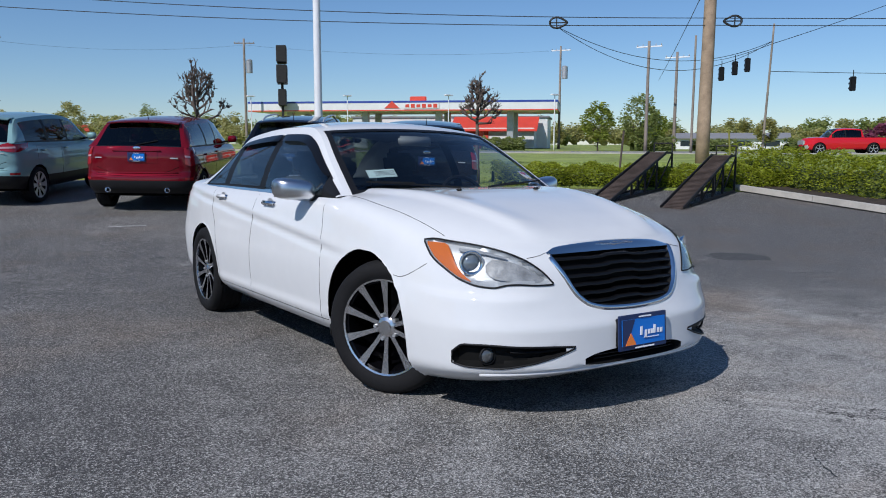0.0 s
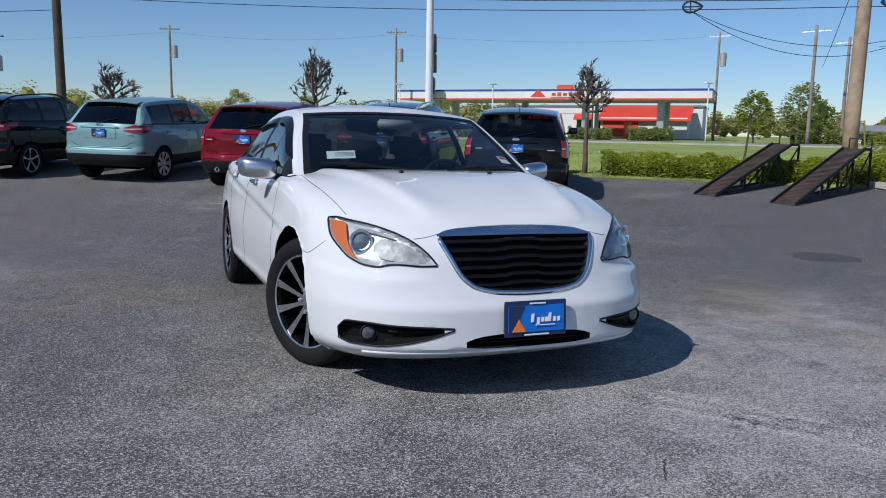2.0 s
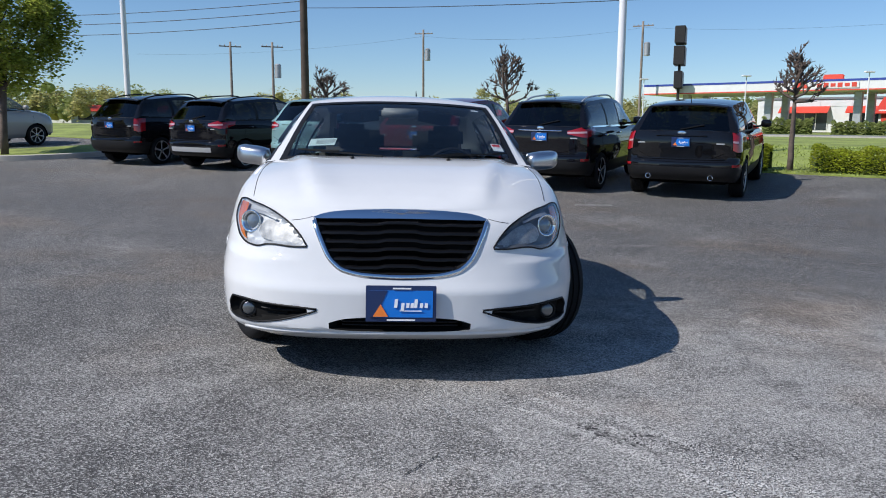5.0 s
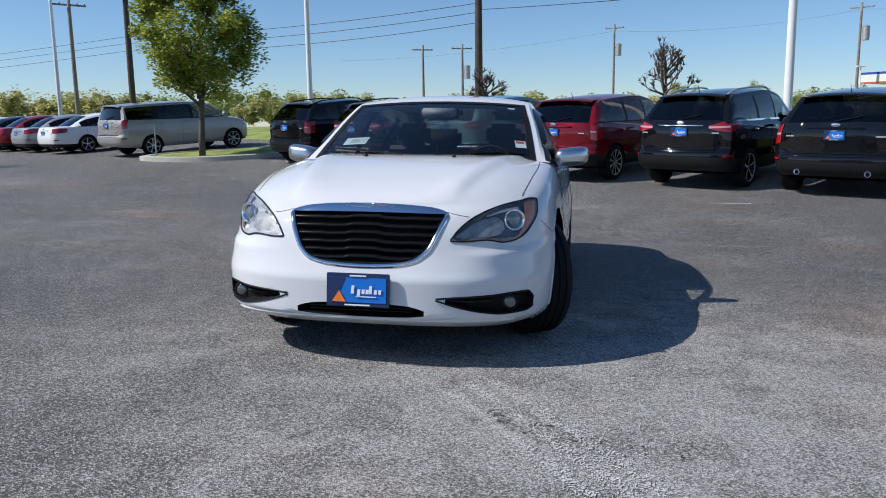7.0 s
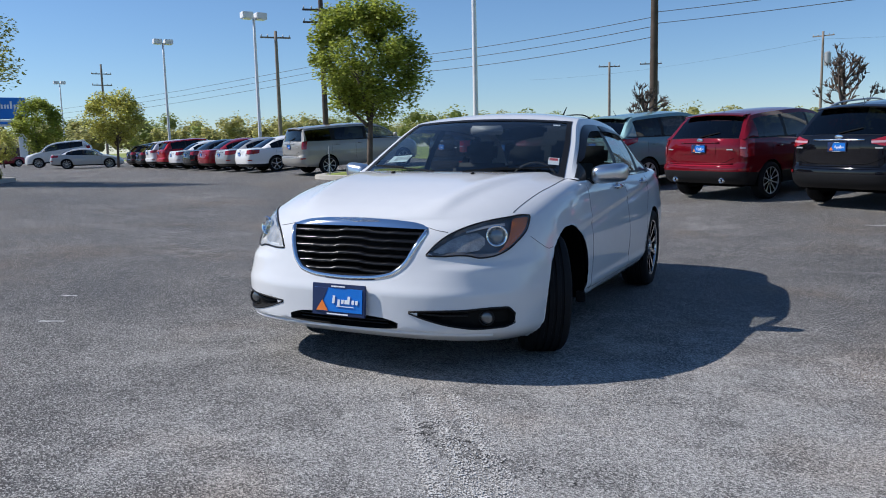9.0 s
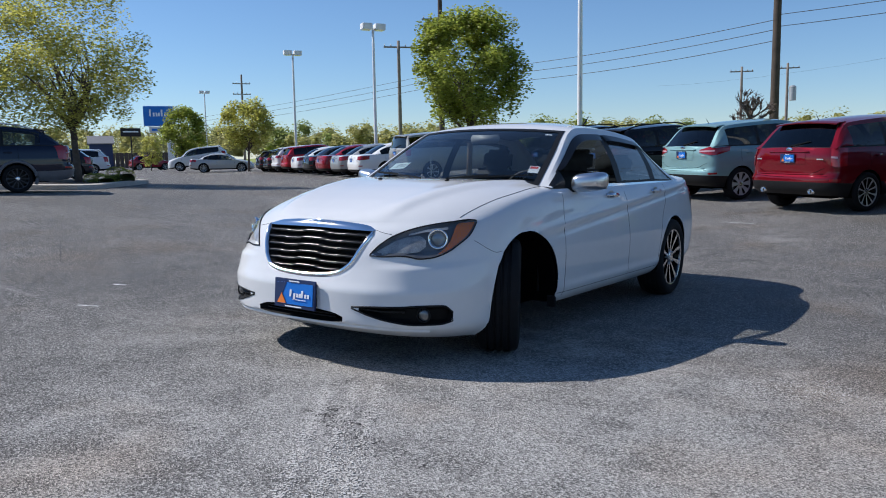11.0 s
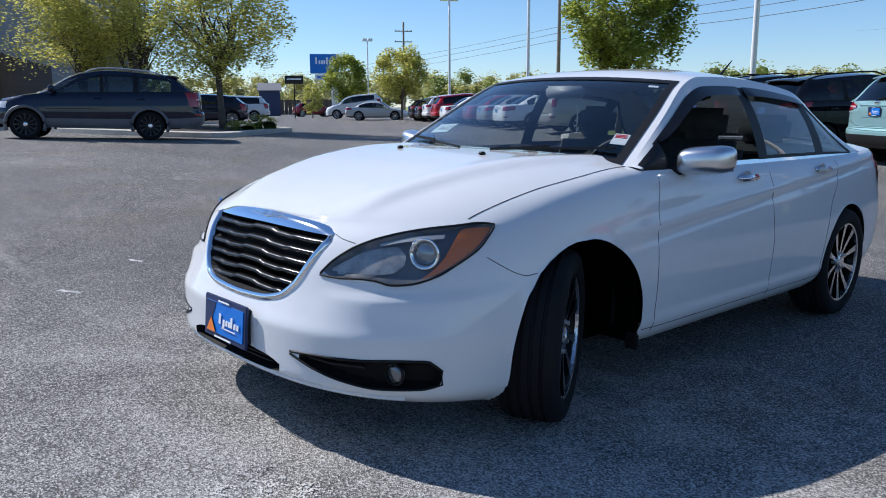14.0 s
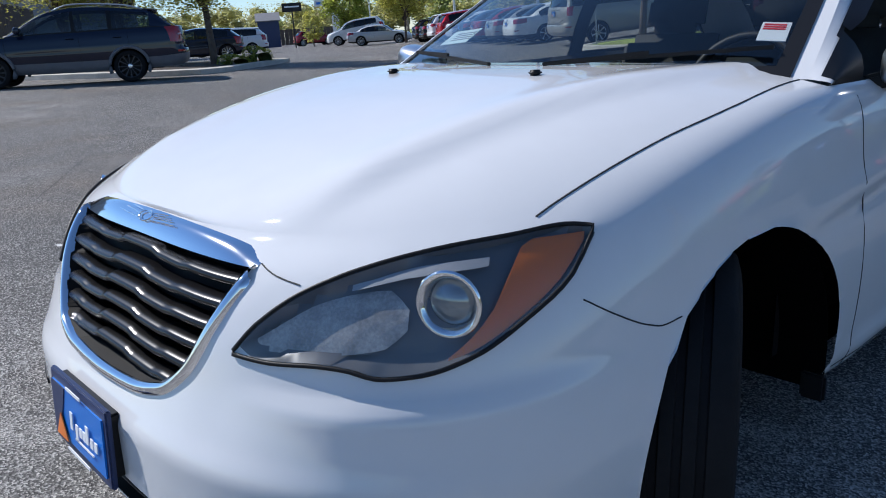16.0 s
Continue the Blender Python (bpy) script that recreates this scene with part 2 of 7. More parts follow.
# ---- small helpers ----
def pchip(keys, t):
    """Smooth monotone interpolation through (t, value) keys."""
    xs = [k[0] for k in keys]
    ys = [k[1] for k in keys]
    if t <= xs[0]:
        return ys[0]
    if t >= xs[-1]:
        return ys[-1]
    d = [(ys[i + 1] - ys[i]) / (xs[i + 1] - xs[i]) for i in range(len(xs) - 1)]
    i = max(j for j in range(len(xs) - 1) if xs[j] <= t)

    def slope(j):
        if j == 0:
            return d[0]
        if j == len(xs) - 1:
            return d[-1]
        a, b = d[j - 1], d[j]
        return 0.0 if a * b <= 0 else 2 * a * b / (a + b)
    h = xs[i + 1] - xs[i]
    u = (t - xs[i]) / h
    return ((2 * u ** 3 - 3 * u * u + 1) * ys[i] + (u ** 3 - 2 * u * u + u) * h * slope(i)
            + (3 * u * u - 2 * u ** 3) * ys[i + 1] + (u ** 3 - u * u) * h * slope(i + 1))


def mesh_of(name, bm, material, smooth=False, angle=None):
    me = bpy.data.meshes.new(name)
    bm.to_mesh(me)
    bm.free()
    for m in (material if isinstance(material, (list, tuple)) else [material]):
        me.materials.append(m)
    if smooth:
        me.polygons.foreach_set("use_smooth", [True] * len(me.polygons))
        if angle:
            me.set_sharp_from_angle(angle=radians(angle))
    return me


def part(name, bm, material, parent, label="", smooth=False, angle=None):
    """Links a bmesh (or a mesh) as one object under a thing or a part."""
    me = bm if isinstance(bm, bpy.types.Mesh) else mesh_of(name, bm, material, smooth, angle)
    ob = new(name, me)
    ob.parent = parent
    if label:
        tagged(ob, label)
    return ob


def empty(name, label, category, m=None, group="", kind=""):
    ob = new(name)
    ob.empty_display_size = 0.1
    if m is not None:
        ob.matrix_basis = m
    return tagged(ob, label, category, group, kind)


def box(bm, c, s, bevel=0.0, m=None, mi=0):
    r = bmesh.ops.create_cube(bm, size=1)
    mm = Matrix.Translation(c) @ Matrix.Diagonal((*s, 1))
    bmesh.ops.transform(bm, matrix=(m @ mm) if m is not None else mm, verts=r["verts"])
    fs = set(f for v in r["verts"] for f in v.link_faces)
    for f in fs:
        f.material_index = mi
    if bevel:
        es = list(set(e for v in r["verts"] for e in v.link_edges))
        bmesh.ops.bevel(bm, geom=es, offset=bevel, segments=2, affect="EDGES")
    return bm


def cyl(bm, a, b, r0, r1=None, n=12, mi=0, caps=True):
    a, b = Vector(a), Vector(b)
    r = bmesh.ops.create_cone(bm, cap_ends=caps, segments=n, radius1=r0, radius2=r0 if r1 is None else r1, depth=(b - a).length)
    rot = (b - a).to_track_quat("Z", "Y").to_matrix().to_4x4()
    bmesh.ops.transform(bm, matrix=Matrix.Translation((a + b) / 2) @ rot, verts=r["verts"])
    for f in set(f for v in r["verts"] for f in v.link_faces):
        f.material_index = mi
    return bm


def grid(fn, us, vs, flip=False, keep=None):
    """A bmesh from fn(u, v) over two lists of parameters."""
    bm = bmesh.new()
    vv = [[bm.verts.new(fn(u, v)) for v in vs] for u in us]
    for i in range(len(us) - 1):
        for j in range(len(vs) - 1):
            q = [vv[i][j], vv[i + 1][j], vv[i + 1][j + 1], vv[i][j + 1]]
            if keep and not keep((us[i] + us[i + 1]) / 2, (vs[j] + vs[j + 1]) / 2):
                continue
            bm.faces.new(q[::-1] if flip else q)
    return bm


def span(a, b, n):
    return [a + (b - a) * i / n for i in range(n + 1)]


def solid(bm, t):
    """Gives a sheet thickness t, away from its face normals."""
    bm.normal_update()
    bmesh.ops.solidify(bm, geom=bm.faces[:], thickness=t)
    return bm


def lathe(profile, n=40, axis="x"):
    """Turns (radius, along) pairs about the x axis."""
    def f(i, k):
        r, x = profile[k]
        a = 2 * math.pi * i / n
        return (x, r * math.cos(a), r * math.sin(a))
    bm = grid(f, list(range(n + 1)), list(range(len(profile))))
    bmesh.ops.remove_doubles(bm, verts=bm.verts[:], dist=1e-5)
    bmesh.ops.recalc_face_normals(bm, faces=bm.faces[:])
    return bm


def tube(points, r, n=6, material=WIRE, closed=False):
    """A bmesh tube along points."""
    bm = bmesh.new()
    pts = [Vector(p) for p in points]
    rings = []
    for i, p in enumerate(pts):
        if closed:
            d = pts[(i + 1) % len(pts)] - pts[i - 1]
        else:
            d = pts[min(i + 1, len(pts) - 1)] - pts[max(i - 1, 0)]
        q = d.to_track_quat("Z", "Y")
        rr = r[i] if isinstance(r, (list, tuple)) else r
        rings.append([bm.verts.new(p + q @ Vector((rr * math.cos(2 * math.pi * k / n), rr * math.sin(2 * math.pi * k / n), 0))) for k in range(n)])
    last = len(pts) if closed else len(pts) - 1
    for i in range(last):
        a, b = rings[i], rings[(i + 1) % len(pts)]
        for k in range(n):
            bm.faces.new((a[k], a[(k + 1) % n], b[(k + 1) % n], b[k]))
    if not closed:
        bm.faces.new(rings[0][::-1])
        bm.faces.new(rings[-1])
    return bm


# ---- the ground ----
def height(x, y):
    """Height of the lot and the land round it."""
    r = math.hypot(x, y)
    k = min(1.0, 16 / max(r, 1e-6))
    s = 0.55 * x + 0.83 * y
    u = min(1.0, max(0.0, (s - 3.5) / 3.0))
    rise = 0.09 * (0.5 * 3.0 * u * u if s < 6.5 else min(s, 18.5) - 5.0)
    left = 0.06 * min(1.0, max(0.0, (-x - 7) / 7))
    dip = (0.0175 * x - 0.0105 * (y + 2.3)) * math.exp(-(r / 3.4) ** 4)
    return -(0.0344 * x + 0.0216 * y) * k + rise + left + dip


def stand(x, y, az=0.0, dz=0.0):
    """A pose on the ground at x, y, turned az degrees clockwise from +y, leaning with the slope."""
    e = 0.8
    nx = (height(x + e, y) - height(x - e, y)) / (2 * e)
    ny = (height(x, y + e) - height(x, y - e)) / (2 * e)
    tilt = Vector((0, 0, 1)).rotation_difference(Vector((-nx, -ny, 1)).normalized()).to_matrix().to_4x4()
    return Matrix.Translation((x, y, height(x, y) + dz)) @ tilt @ pose(0, 0, 0, 0, 0, -az)


def upright(x, y, az=0.0, dz=0.0):
    return pose(x, y, height(x, y) + dz, 0, 0, -az)


# ---- vehicles ----
class Shell:
    """The outer form of a car: forward is -y, up is z, wheels stand on z = 0."""

    def __init__(self, **k):
        self.k = k
        self.length_side = None

    def ring(self, p, q):
        """p from -1 to 1 round the body (0: nose, +-1: tail), q from 0 (sill) to 1 (shoulder)."""
        k = self.k
        s, a = (1 if p >= 0 else -1), abs(p)
        w = pchip(k["wide"], q)
        yf, yr = pchip(k["nose"], q), pchip(k["tail"], q)
        df, dr = k["df"], k["dr"]
        nf, nr = 2 / k["nf"], 2 / k["nr"]
        if a < 0.3:
            th = a / 0.3 * math.pi / 2
            x, y = w * math.sin(th) ** nf, yf + df * (1 - math.cos(th) ** nf)
        elif a < 0.75:
            x, y = w, yf + df + (yr - dr - yf - df) * (a - 0.3) / 0.45
        else:
            th = (1 - a) / 0.25 * math.pi / 2
            x, y = w * math.sin(th) ** nr, yr - dr * (1 - math.cos(th) ** nr)
        if k.get("ledge") and a < 0.27:
            up = min(1.0, max(0.0, (q - 0.36) / 0.25))
            cut = min(1.0, max(0.0, (0.672 - q) / 0.042))
            run = min(1.0, max(0.0, (a - 0.065) / 0.06)) * min(1.0, max(0.0, (0.27 - a) / 0.07))
            y -= k["ledge"] * up * up * (3 - 2 * cut) * cut * cut * run
        x *= pchip(k["plan"], y)
        zb, zs = pchip(k["sill"], y), pchip(k["shoulder"], y)
        z = zb + (zs - zb) * q
        c = k.get("crease")
        if c and 0.3 < a < 0.97:
            zc = c[0] + c[1] * y
            d = z - zc
            x += c[2] * min(1.0, max(0.0, (y + 1.3) / 0.5)) * (math.exp(-((d - 0.03) / 0.03) ** 2) - math.exp(-((d + 0.012) / 0.022) ** 2))
        if k.get("fold") and 0.3 < a < 0.75:
            x += k["fold"] * min(1.0, max(0.0, (y + 0.95) / 0.2), max(0.0, (1.1 - y) / 0.2)) / (1 + math.exp((z - zb - 0.115) / 0.008))
        return Vector((s * x, y, z))

    def top(self, p, m):
        """The bonnet and deck: m from 0 (shoulder) to 1 (middle)."""
        e = self.ring(p, 1.0)
        zc = pchip(self.k["spine"], e.y)
        u = 1 - m
        z = e.z + (zc - e.z) * (1 - u ** self.k.get("flat", 2.6))
        r = self.k.get("ridge")
        if r and e.y < r[2]:
            xc = r[0] + (r[1] - r[0]) * (e.y - self.k["nose"][-1][1]) / 1.2
            d = abs(e.x) * u - xc
            z += r[3] * (1 - u ** 8) * math.exp(-(d / (0.11 if d < 0 else 0.035)) ** 2) * min(1, max(0, (e.y - self.k["nose"][-1][1]) / 0.2))
        return Vector((e.x * u, e.y, z))

    def roof(self, t, m):
        """The glasshouse from the foot of the windscreen (0) over the roof to the foot of the rear window (1); m from -1 to 1 across."""
        k = self.k
        g = [pchip([(r[0], r[i]) for r in k["roof"]], t) for i in range(1, 6)]
        return Vector((m * g[2], g[0] + g[3] * m * m, g[1] - g[4] * abs(m) ** 2.2))

    def side(self, t, j, s=1, out=0.0):
        """The side of the glasshouse: j from 0 (belt) to 1 (roof rail)."""
        r = self.roof(t, 1)
        zs = pchip(self.k["shoulder"], r.y)
        xb = pchip(self.k["wide"], 1.0) * pchip(self.k["plan"], r.y) - 0.006
        x = xb + (r.x - xb) * j + self.k.get("bulge", 0.03) * math.sin(math.pi * min(1, j)) + out
        return Vector((s * x, r.y, zs + (r.z - zs) * j))


def fan_params(shell, fine):
    """Stations round the body, denser at the ends and round the wheels."""
    n1, n2, n3 = (44, 90, 26) if fine else (16, 34, 14)
    half = span(0, 0.3, n1) + span(0.3, 0.75, n2)[1:] + span(0.75, 1.0, n3)[1:]
    return [-v for v in half[:0:-1]] + half


def lower_body(shell, hubs, ra, fine=True, marks=(), bands=None):
    """The painted lower shell with wheel arches cut out and recesses pressed in.
    marks: (origin, view, outline, depth, material index, sides). bands: q below which material 1 is used."""
    ps = fan_params(shell, fine)
    nq = 44 if fine else 18
    qs = span(0, 1, nq)
    bm = bmesh.new()
    vv = [[bm.verts.new(shell.ring(p, q)) for q in qs] for p in ps]
    for i in range(len(ps) - 1):
        for j in range(nq):
            f = bm.faces.new((vv[i][j], vv[i + 1][j], vv[i + 1][j + 1], vv[i][j + 1]))
            if bands and qs[j] < bands:
                f.material_index = 1
    # bonnet and deck
    ms = span(0, 1, 26 if fine else 8)
    kk = shell.k
    y0, y1 = kk["cowl"], kk["deck"]
    for rng in (lambda y: y < y0, lambda y: y > y1):
        for s in (1, -1):
            half = [p for p in ps if (p >= 0 if s > 0 else p <= 0)]
            rows = [p for p in half if rng(shell.ring(p, 1).y)]
            gg = [[bm.verts.new(shell.top(p, m)) for m in ms] for p in rows]
            for i in range(len(rows) - 1):
                for j in range(len(ms) - 1):
                    bm.faces.new((gg[i][j], gg[i + 1][j], gg[i + 1][j + 1], gg[i][j + 1]))
    bmesh.ops.remove_doubles(bm, verts=bm.verts[:], dist=0.0015)
    bmesh.ops.dissolve_degenerate(bm, dist=1e-5, edges=bm.edges[:])
    # wheel arches
    dead = []
    for hub in hubs:
        hy, hz = hub[:2]
        ra = hub[2] if len(hub) > 2 else ra
        inside = set(v for v in bm.verts if abs(v.co.x) > 0.45 and (v.co.y - hy) ** 2 + max(0.0, v.co.z - hz) ** 2 < ra * ra)
        mixed = set()
        for f in set(f for v in inside for f in v.link_faces):
            if all(v in inside for v in f.verts):
                dead.append(f)
            else:
                mixed.update(v for v in f.verts if v in inside)
        for v in mixed:
            if v.co.z < hz:
                v.co.y = hy + math.copysign(ra, v.co.y - hy)
                continue
            d = Vector((0, v.co.y - hy, v.co.z - hz))
            if d.length < 1e-4:
                continue
            d *= ra / d.length
            v.co.y, v.co.z = hy + d.y, hz + d.z
    bmesh.ops.delete(bm, geom=list(set(dead)), context="FACES")
    bmesh.ops.recalc_face_normals(bm, faces=bm.faces[:])
    bm.normal_update()
    return bm


def axes(view):
    """Across and up for a direction of view that is level."""
    v = Vector(view).normalized()
    a = Vector((0, 0, 1)).cross(v).normalized()
    return a, Vector((0, 0, 1)), v


def press(bm, tree, view, outline, depth, mi, cell, face=0.02):
    """Presses the part of the shell inside an outline (across, up) inwards, and snaps its rim to the outline."""
    a, u, v = axes(view)
    poly = [Vector(o) for o in outline]
    lo_a, hi_a = min(o.x for o in poly), max(o.x for o in poly)
    lo_u, hi_u = min(o.y for o in poly), max(o.y for o in poly)
    bm.normal_update()

    def inside(c):
        hit = False
        for i in range(len(poly)):
            p, q = poly[i - 1], poly[i]
            if (p.y > c.y) != (q.y > c.y) and c.x < (q.x - p.x) * (c.y - p.y) / (q.y - p.y) + p.x:
                hit = not hit
        return hit

    near, ins, rest = [], [], {}
    for w in bm.verts:
        c = Vector((w.co.dot(a), w.co.z))
        if not (lo_a - cell < c.x < hi_a + cell and lo_u - cell < c.y < hi_u + cell) or w.normal.dot(v) < face:
            continue
        best = None
        for i in range(len(poly)):
            p, q = poly[i - 1], poly[i]
            d = q - p
            t = min(1, max(0, (c - p).dot(d) / max(1e-9, d.dot(d))))
            e = p + d * t
            if best is None or (c - e).length < (c - best).length:
                best = e
        if (c - best).length < cell * 0.55:
            near.append((w, best))
        elif inside(c):
            ins.append(w)
        else:
            rest[w] = best
    for w in {q for i in ins for f in i.link_faces for q in f.verts}:
        if w in rest:
            near.append((w, rest[w]))
    for w, e in near:
        o = a * e.x + u * e.y
        hit = tree.ray_cast(o + v * 6, -v)
        if hit[0] is not None and (hit[0] - w.co).length < cell * 3:
            w.co = hit[0]
    inset = set(ins)
    for f in set(f for w in ins for f in w.link_faces):
        f.material_index = mi
    for w in inset:
        w.co = w.co - v * depth


def lay(tree, view, outline_lo, outline_hi, n, k, off):
    """A sheet laid on the shell between a lower and an upper line, each a list of (across, up) keys."""
    a, u, v = axes(view)
    x0, x1 = outline_lo[0][0], outline_lo[-1][0]

    def f(i, j):
        x = x0 + (x1 - x0) * i
        lo, hi = pchip(outline_lo, x), pchip(outline_hi, x)
        o = a * x + u * (lo + (hi - lo) * j)
        hit = tree.ray_cast(o + v * 6, -v)
        if hit[0] is None:
            near = tree.find_nearest(o - v * 1.9)
            return near[0] + near[1] * off
        return hit[0] + hit[1] * off
    bm = grid(f, span(0, 1, n), span(0, 1, k))
    bm.normal_update()
    if sum(fc.normal.dot(v) for fc in bm.faces) < 0:
        bmesh.ops.reverse_faces(bm, faces=bm.faces[:])
    return bm


def on(tree, view, c, off=0.0):
    """The place on the shell behind the point c = (across, up) of a view, and its normal."""
    a, u, v = axes(view)
    hit = tree.ray_cast(a * c[0] + u * c[1] + v * 6, -v)
    return hit[0] + hit[1] * off, hit[1]


def line_on(tree, view, pts, r, off=0.0, n=24, parts=4):
    """A thin tube along a smooth line on the shell."""
    keys_x = [(i / (len(pts) - 1), p[0]) for i, p in enumerate(pts)]
    keys_y = [(i / (len(pts) - 1), p[1]) for i, p in enumerate(pts)]
    out = []
    for i in range(n + 1):
        try:
            out.append(on(tree, view, (pchip(keys_x, i / n), pchip(keys_y, i / n)), off)[0])
        except TypeError:
            pass
    return tube(out, r, parts)


# wheels, shared by every vehicle
def tyre_mesh(fine):
    r, w = 0.335, 0.112
    prof = [(0.240, -w + 0.012), (0.252, -w), (0.285, -w - 0.008), (0.315, -w), (0.328, -w + 0.012)]
    for gx in (-0.06, -0.02, 0.02, 0.06):
        prof += [(0.337, gx - 0.009), (0.329, gx - 0.006), (0.329, gx + 0.006), (0.337, gx + 0.009)]
    prof += [(0.328, w - 0.012), (0.315, w), (0.285, w + 0.008), (0.252, w), (0.240, w - 0.012)]
    return mesh_of("tyre", lathe(prof, 64 if fine else 28), RUBBER, True, 35)


def rim_meshes(fine, spokes=10, face=None, wide=1.0):
    """Barrel, spokes with lip, and cap of a wheel whose outer face looks along +x."""
    barrel = lathe([(0.245, -0.10), (0.243, 0.095), (0.225, 0.085), (0.205, 0.03), (0.20, -0.06), (0.06, -0.06), (0.0, -0.06)], 40 if fine else 20)
    b = mesh_of("barrel", barrel, GLOSSBLACK if fine else BLACK, True, 40)
    bm = bmesh.new()
    for i in range(spokes):
        a = 2 * math.pi * i / spokes
        rows = []
        for r, half, x in ((0.045, 0.011, 0.082), (0.11, 0.011, 0.086), (0.17, 0.0145, 0.092), (0.236, 0.021, 0.1)):
            hw = half * wide * (10 / spokes) ** 0.6
            rows.append([(x, -hw, r), (x, hw, r), (x - 0.03, hw * 1.1, r), (x - 0.03, -hw * 1.1, r)])
        m = Matrix.Rotation(a, 3, "X")
        vs = [[bm.verts.new(m @ Vector(c)) for c in row] for row in rows]
        for j in range(len(vs) - 1):
            for c in range(4):
                bm.faces.new((vs[j][c], vs[j][(c + 1) % 4], vs[j + 1][(c + 1) % 4], vs[j + 1][c])).material_index = 1 if c else 0
    n = 48 if fine else 24
    lip = [(0.247, 0.1), (0.243, 0.107), (0.234, 0.104), (0.232, 0.09)]
    vs = [[bm.verts.new((x, r * math.cos(2 * math.pi * i / n), r * math.sin(2 * math.pi * i / n))) for r, x in lip] for i in range(n)]
    for i in range(n):
        for j in range(len(lip) - 1):
            bm.faces.new((vs[i][j], vs[(i + 1) % n][j], vs[(i + 1) % n][j + 1], vs[i][j + 1]))
    bmesh.ops.recalc_face_normals(bm, faces=bm.faces[:])
    s = mesh_of("spokes", bm, [face or (SATIN if fine else SILVER), GLOSSBLACK])
    cap = lathe([(0.052, 0.07), (0.05, 0.088), (0.034, 0.094), (0.033, 0.098), (0.0, 0.1)], 24)
    c = mesh_of("cap", cap, SATIN, True, 40)
    return b, s, c


TYRE_FINE, TYRE = tyre_mesh(True), tyre_mesh(False)
RIM_FINE, RIM_TEN, RIM_FIVE, RIM_SIX = rim_meshes(True), rim_meshes(False), rim_meshes(False, 5), rim_meshes(False, 7)
RIM_COVER = rim_meshes(False, 8, SILVER, 2.4)
RIM_DARK = rim_meshes(False, 12, mat("dark_alloy", (0.05, 0.05, 0.054), 0.5, 0.4))


NUT = mesh_of("lug_nut", cyl(bmesh.new(), (0.06, 0, 0), (0.094, 0, 0), 0.011, 0.009, 8), STEEL, True, 40)


def wheel(car, x, y, steer=0.0, size=1.0, rim=None, tyre=None, z=None, cap=True):
    rim = rim or RIM_TEN
    w = part("wheel", tyre or TYRE, None, car, "black rubber tyre on an alloy rim")
    w.matrix_basis = pose(x, y, 0.335 * size if z is None else z, 0, 0, steer + (180 if x < 0 else 0)) @ Matrix.Scale(size, 4)
    for nm, me in zip(("rim_barrel", "rim_spokes", "hub_cap"), rim):
        part(nm, me, None, w)
    if rim is RIM_FINE:
        for i in range(5):
            a = 2 * math.pi * (i + 0.5) / 5
            part("lug_nut", NUT, None, w).location = (0, 0.062 * math.cos(a), 0.062 * math.sin(a))
    return w


def wheel_well(car, x, y, ra, z=0.335, w=0.42, name="wheel_well", shell=None):
    """The liner of a wheel arch, coloured near black as its shade; with a shell its outer edge keeps inside that shell.
    """
    s = 1 if x > 0 else -1
    flank = [shell.ring(p, 0.6) for p in span(0.02, 0.98, 80)] if shell else []

    def f(a, k):
        r = ra + 0.004
        yy = y + r * math.cos(a)
        out = min([abs(x)] + [c.x - 0.02 for c in flank if abs(c.y - yy) < 0.05])
        return Vector((s * (out + (abs(x) - w - out) * k), yy, z + r * math.sin(a)))
    bm = grid(f, span(-0.2, math.pi + 0.2, 26), [0, 0.25, 1])
    inner = [bm.verts.new((s * (abs(x) - w), y + (ra + 0.004) * math.cos(a), z + (ra + 0.004) * math.sin(a))) for a in span(-0.2, math.pi + 0.2, 26)]
    bm.faces.new(inner if s > 0 else inner[::-1])
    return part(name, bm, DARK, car)


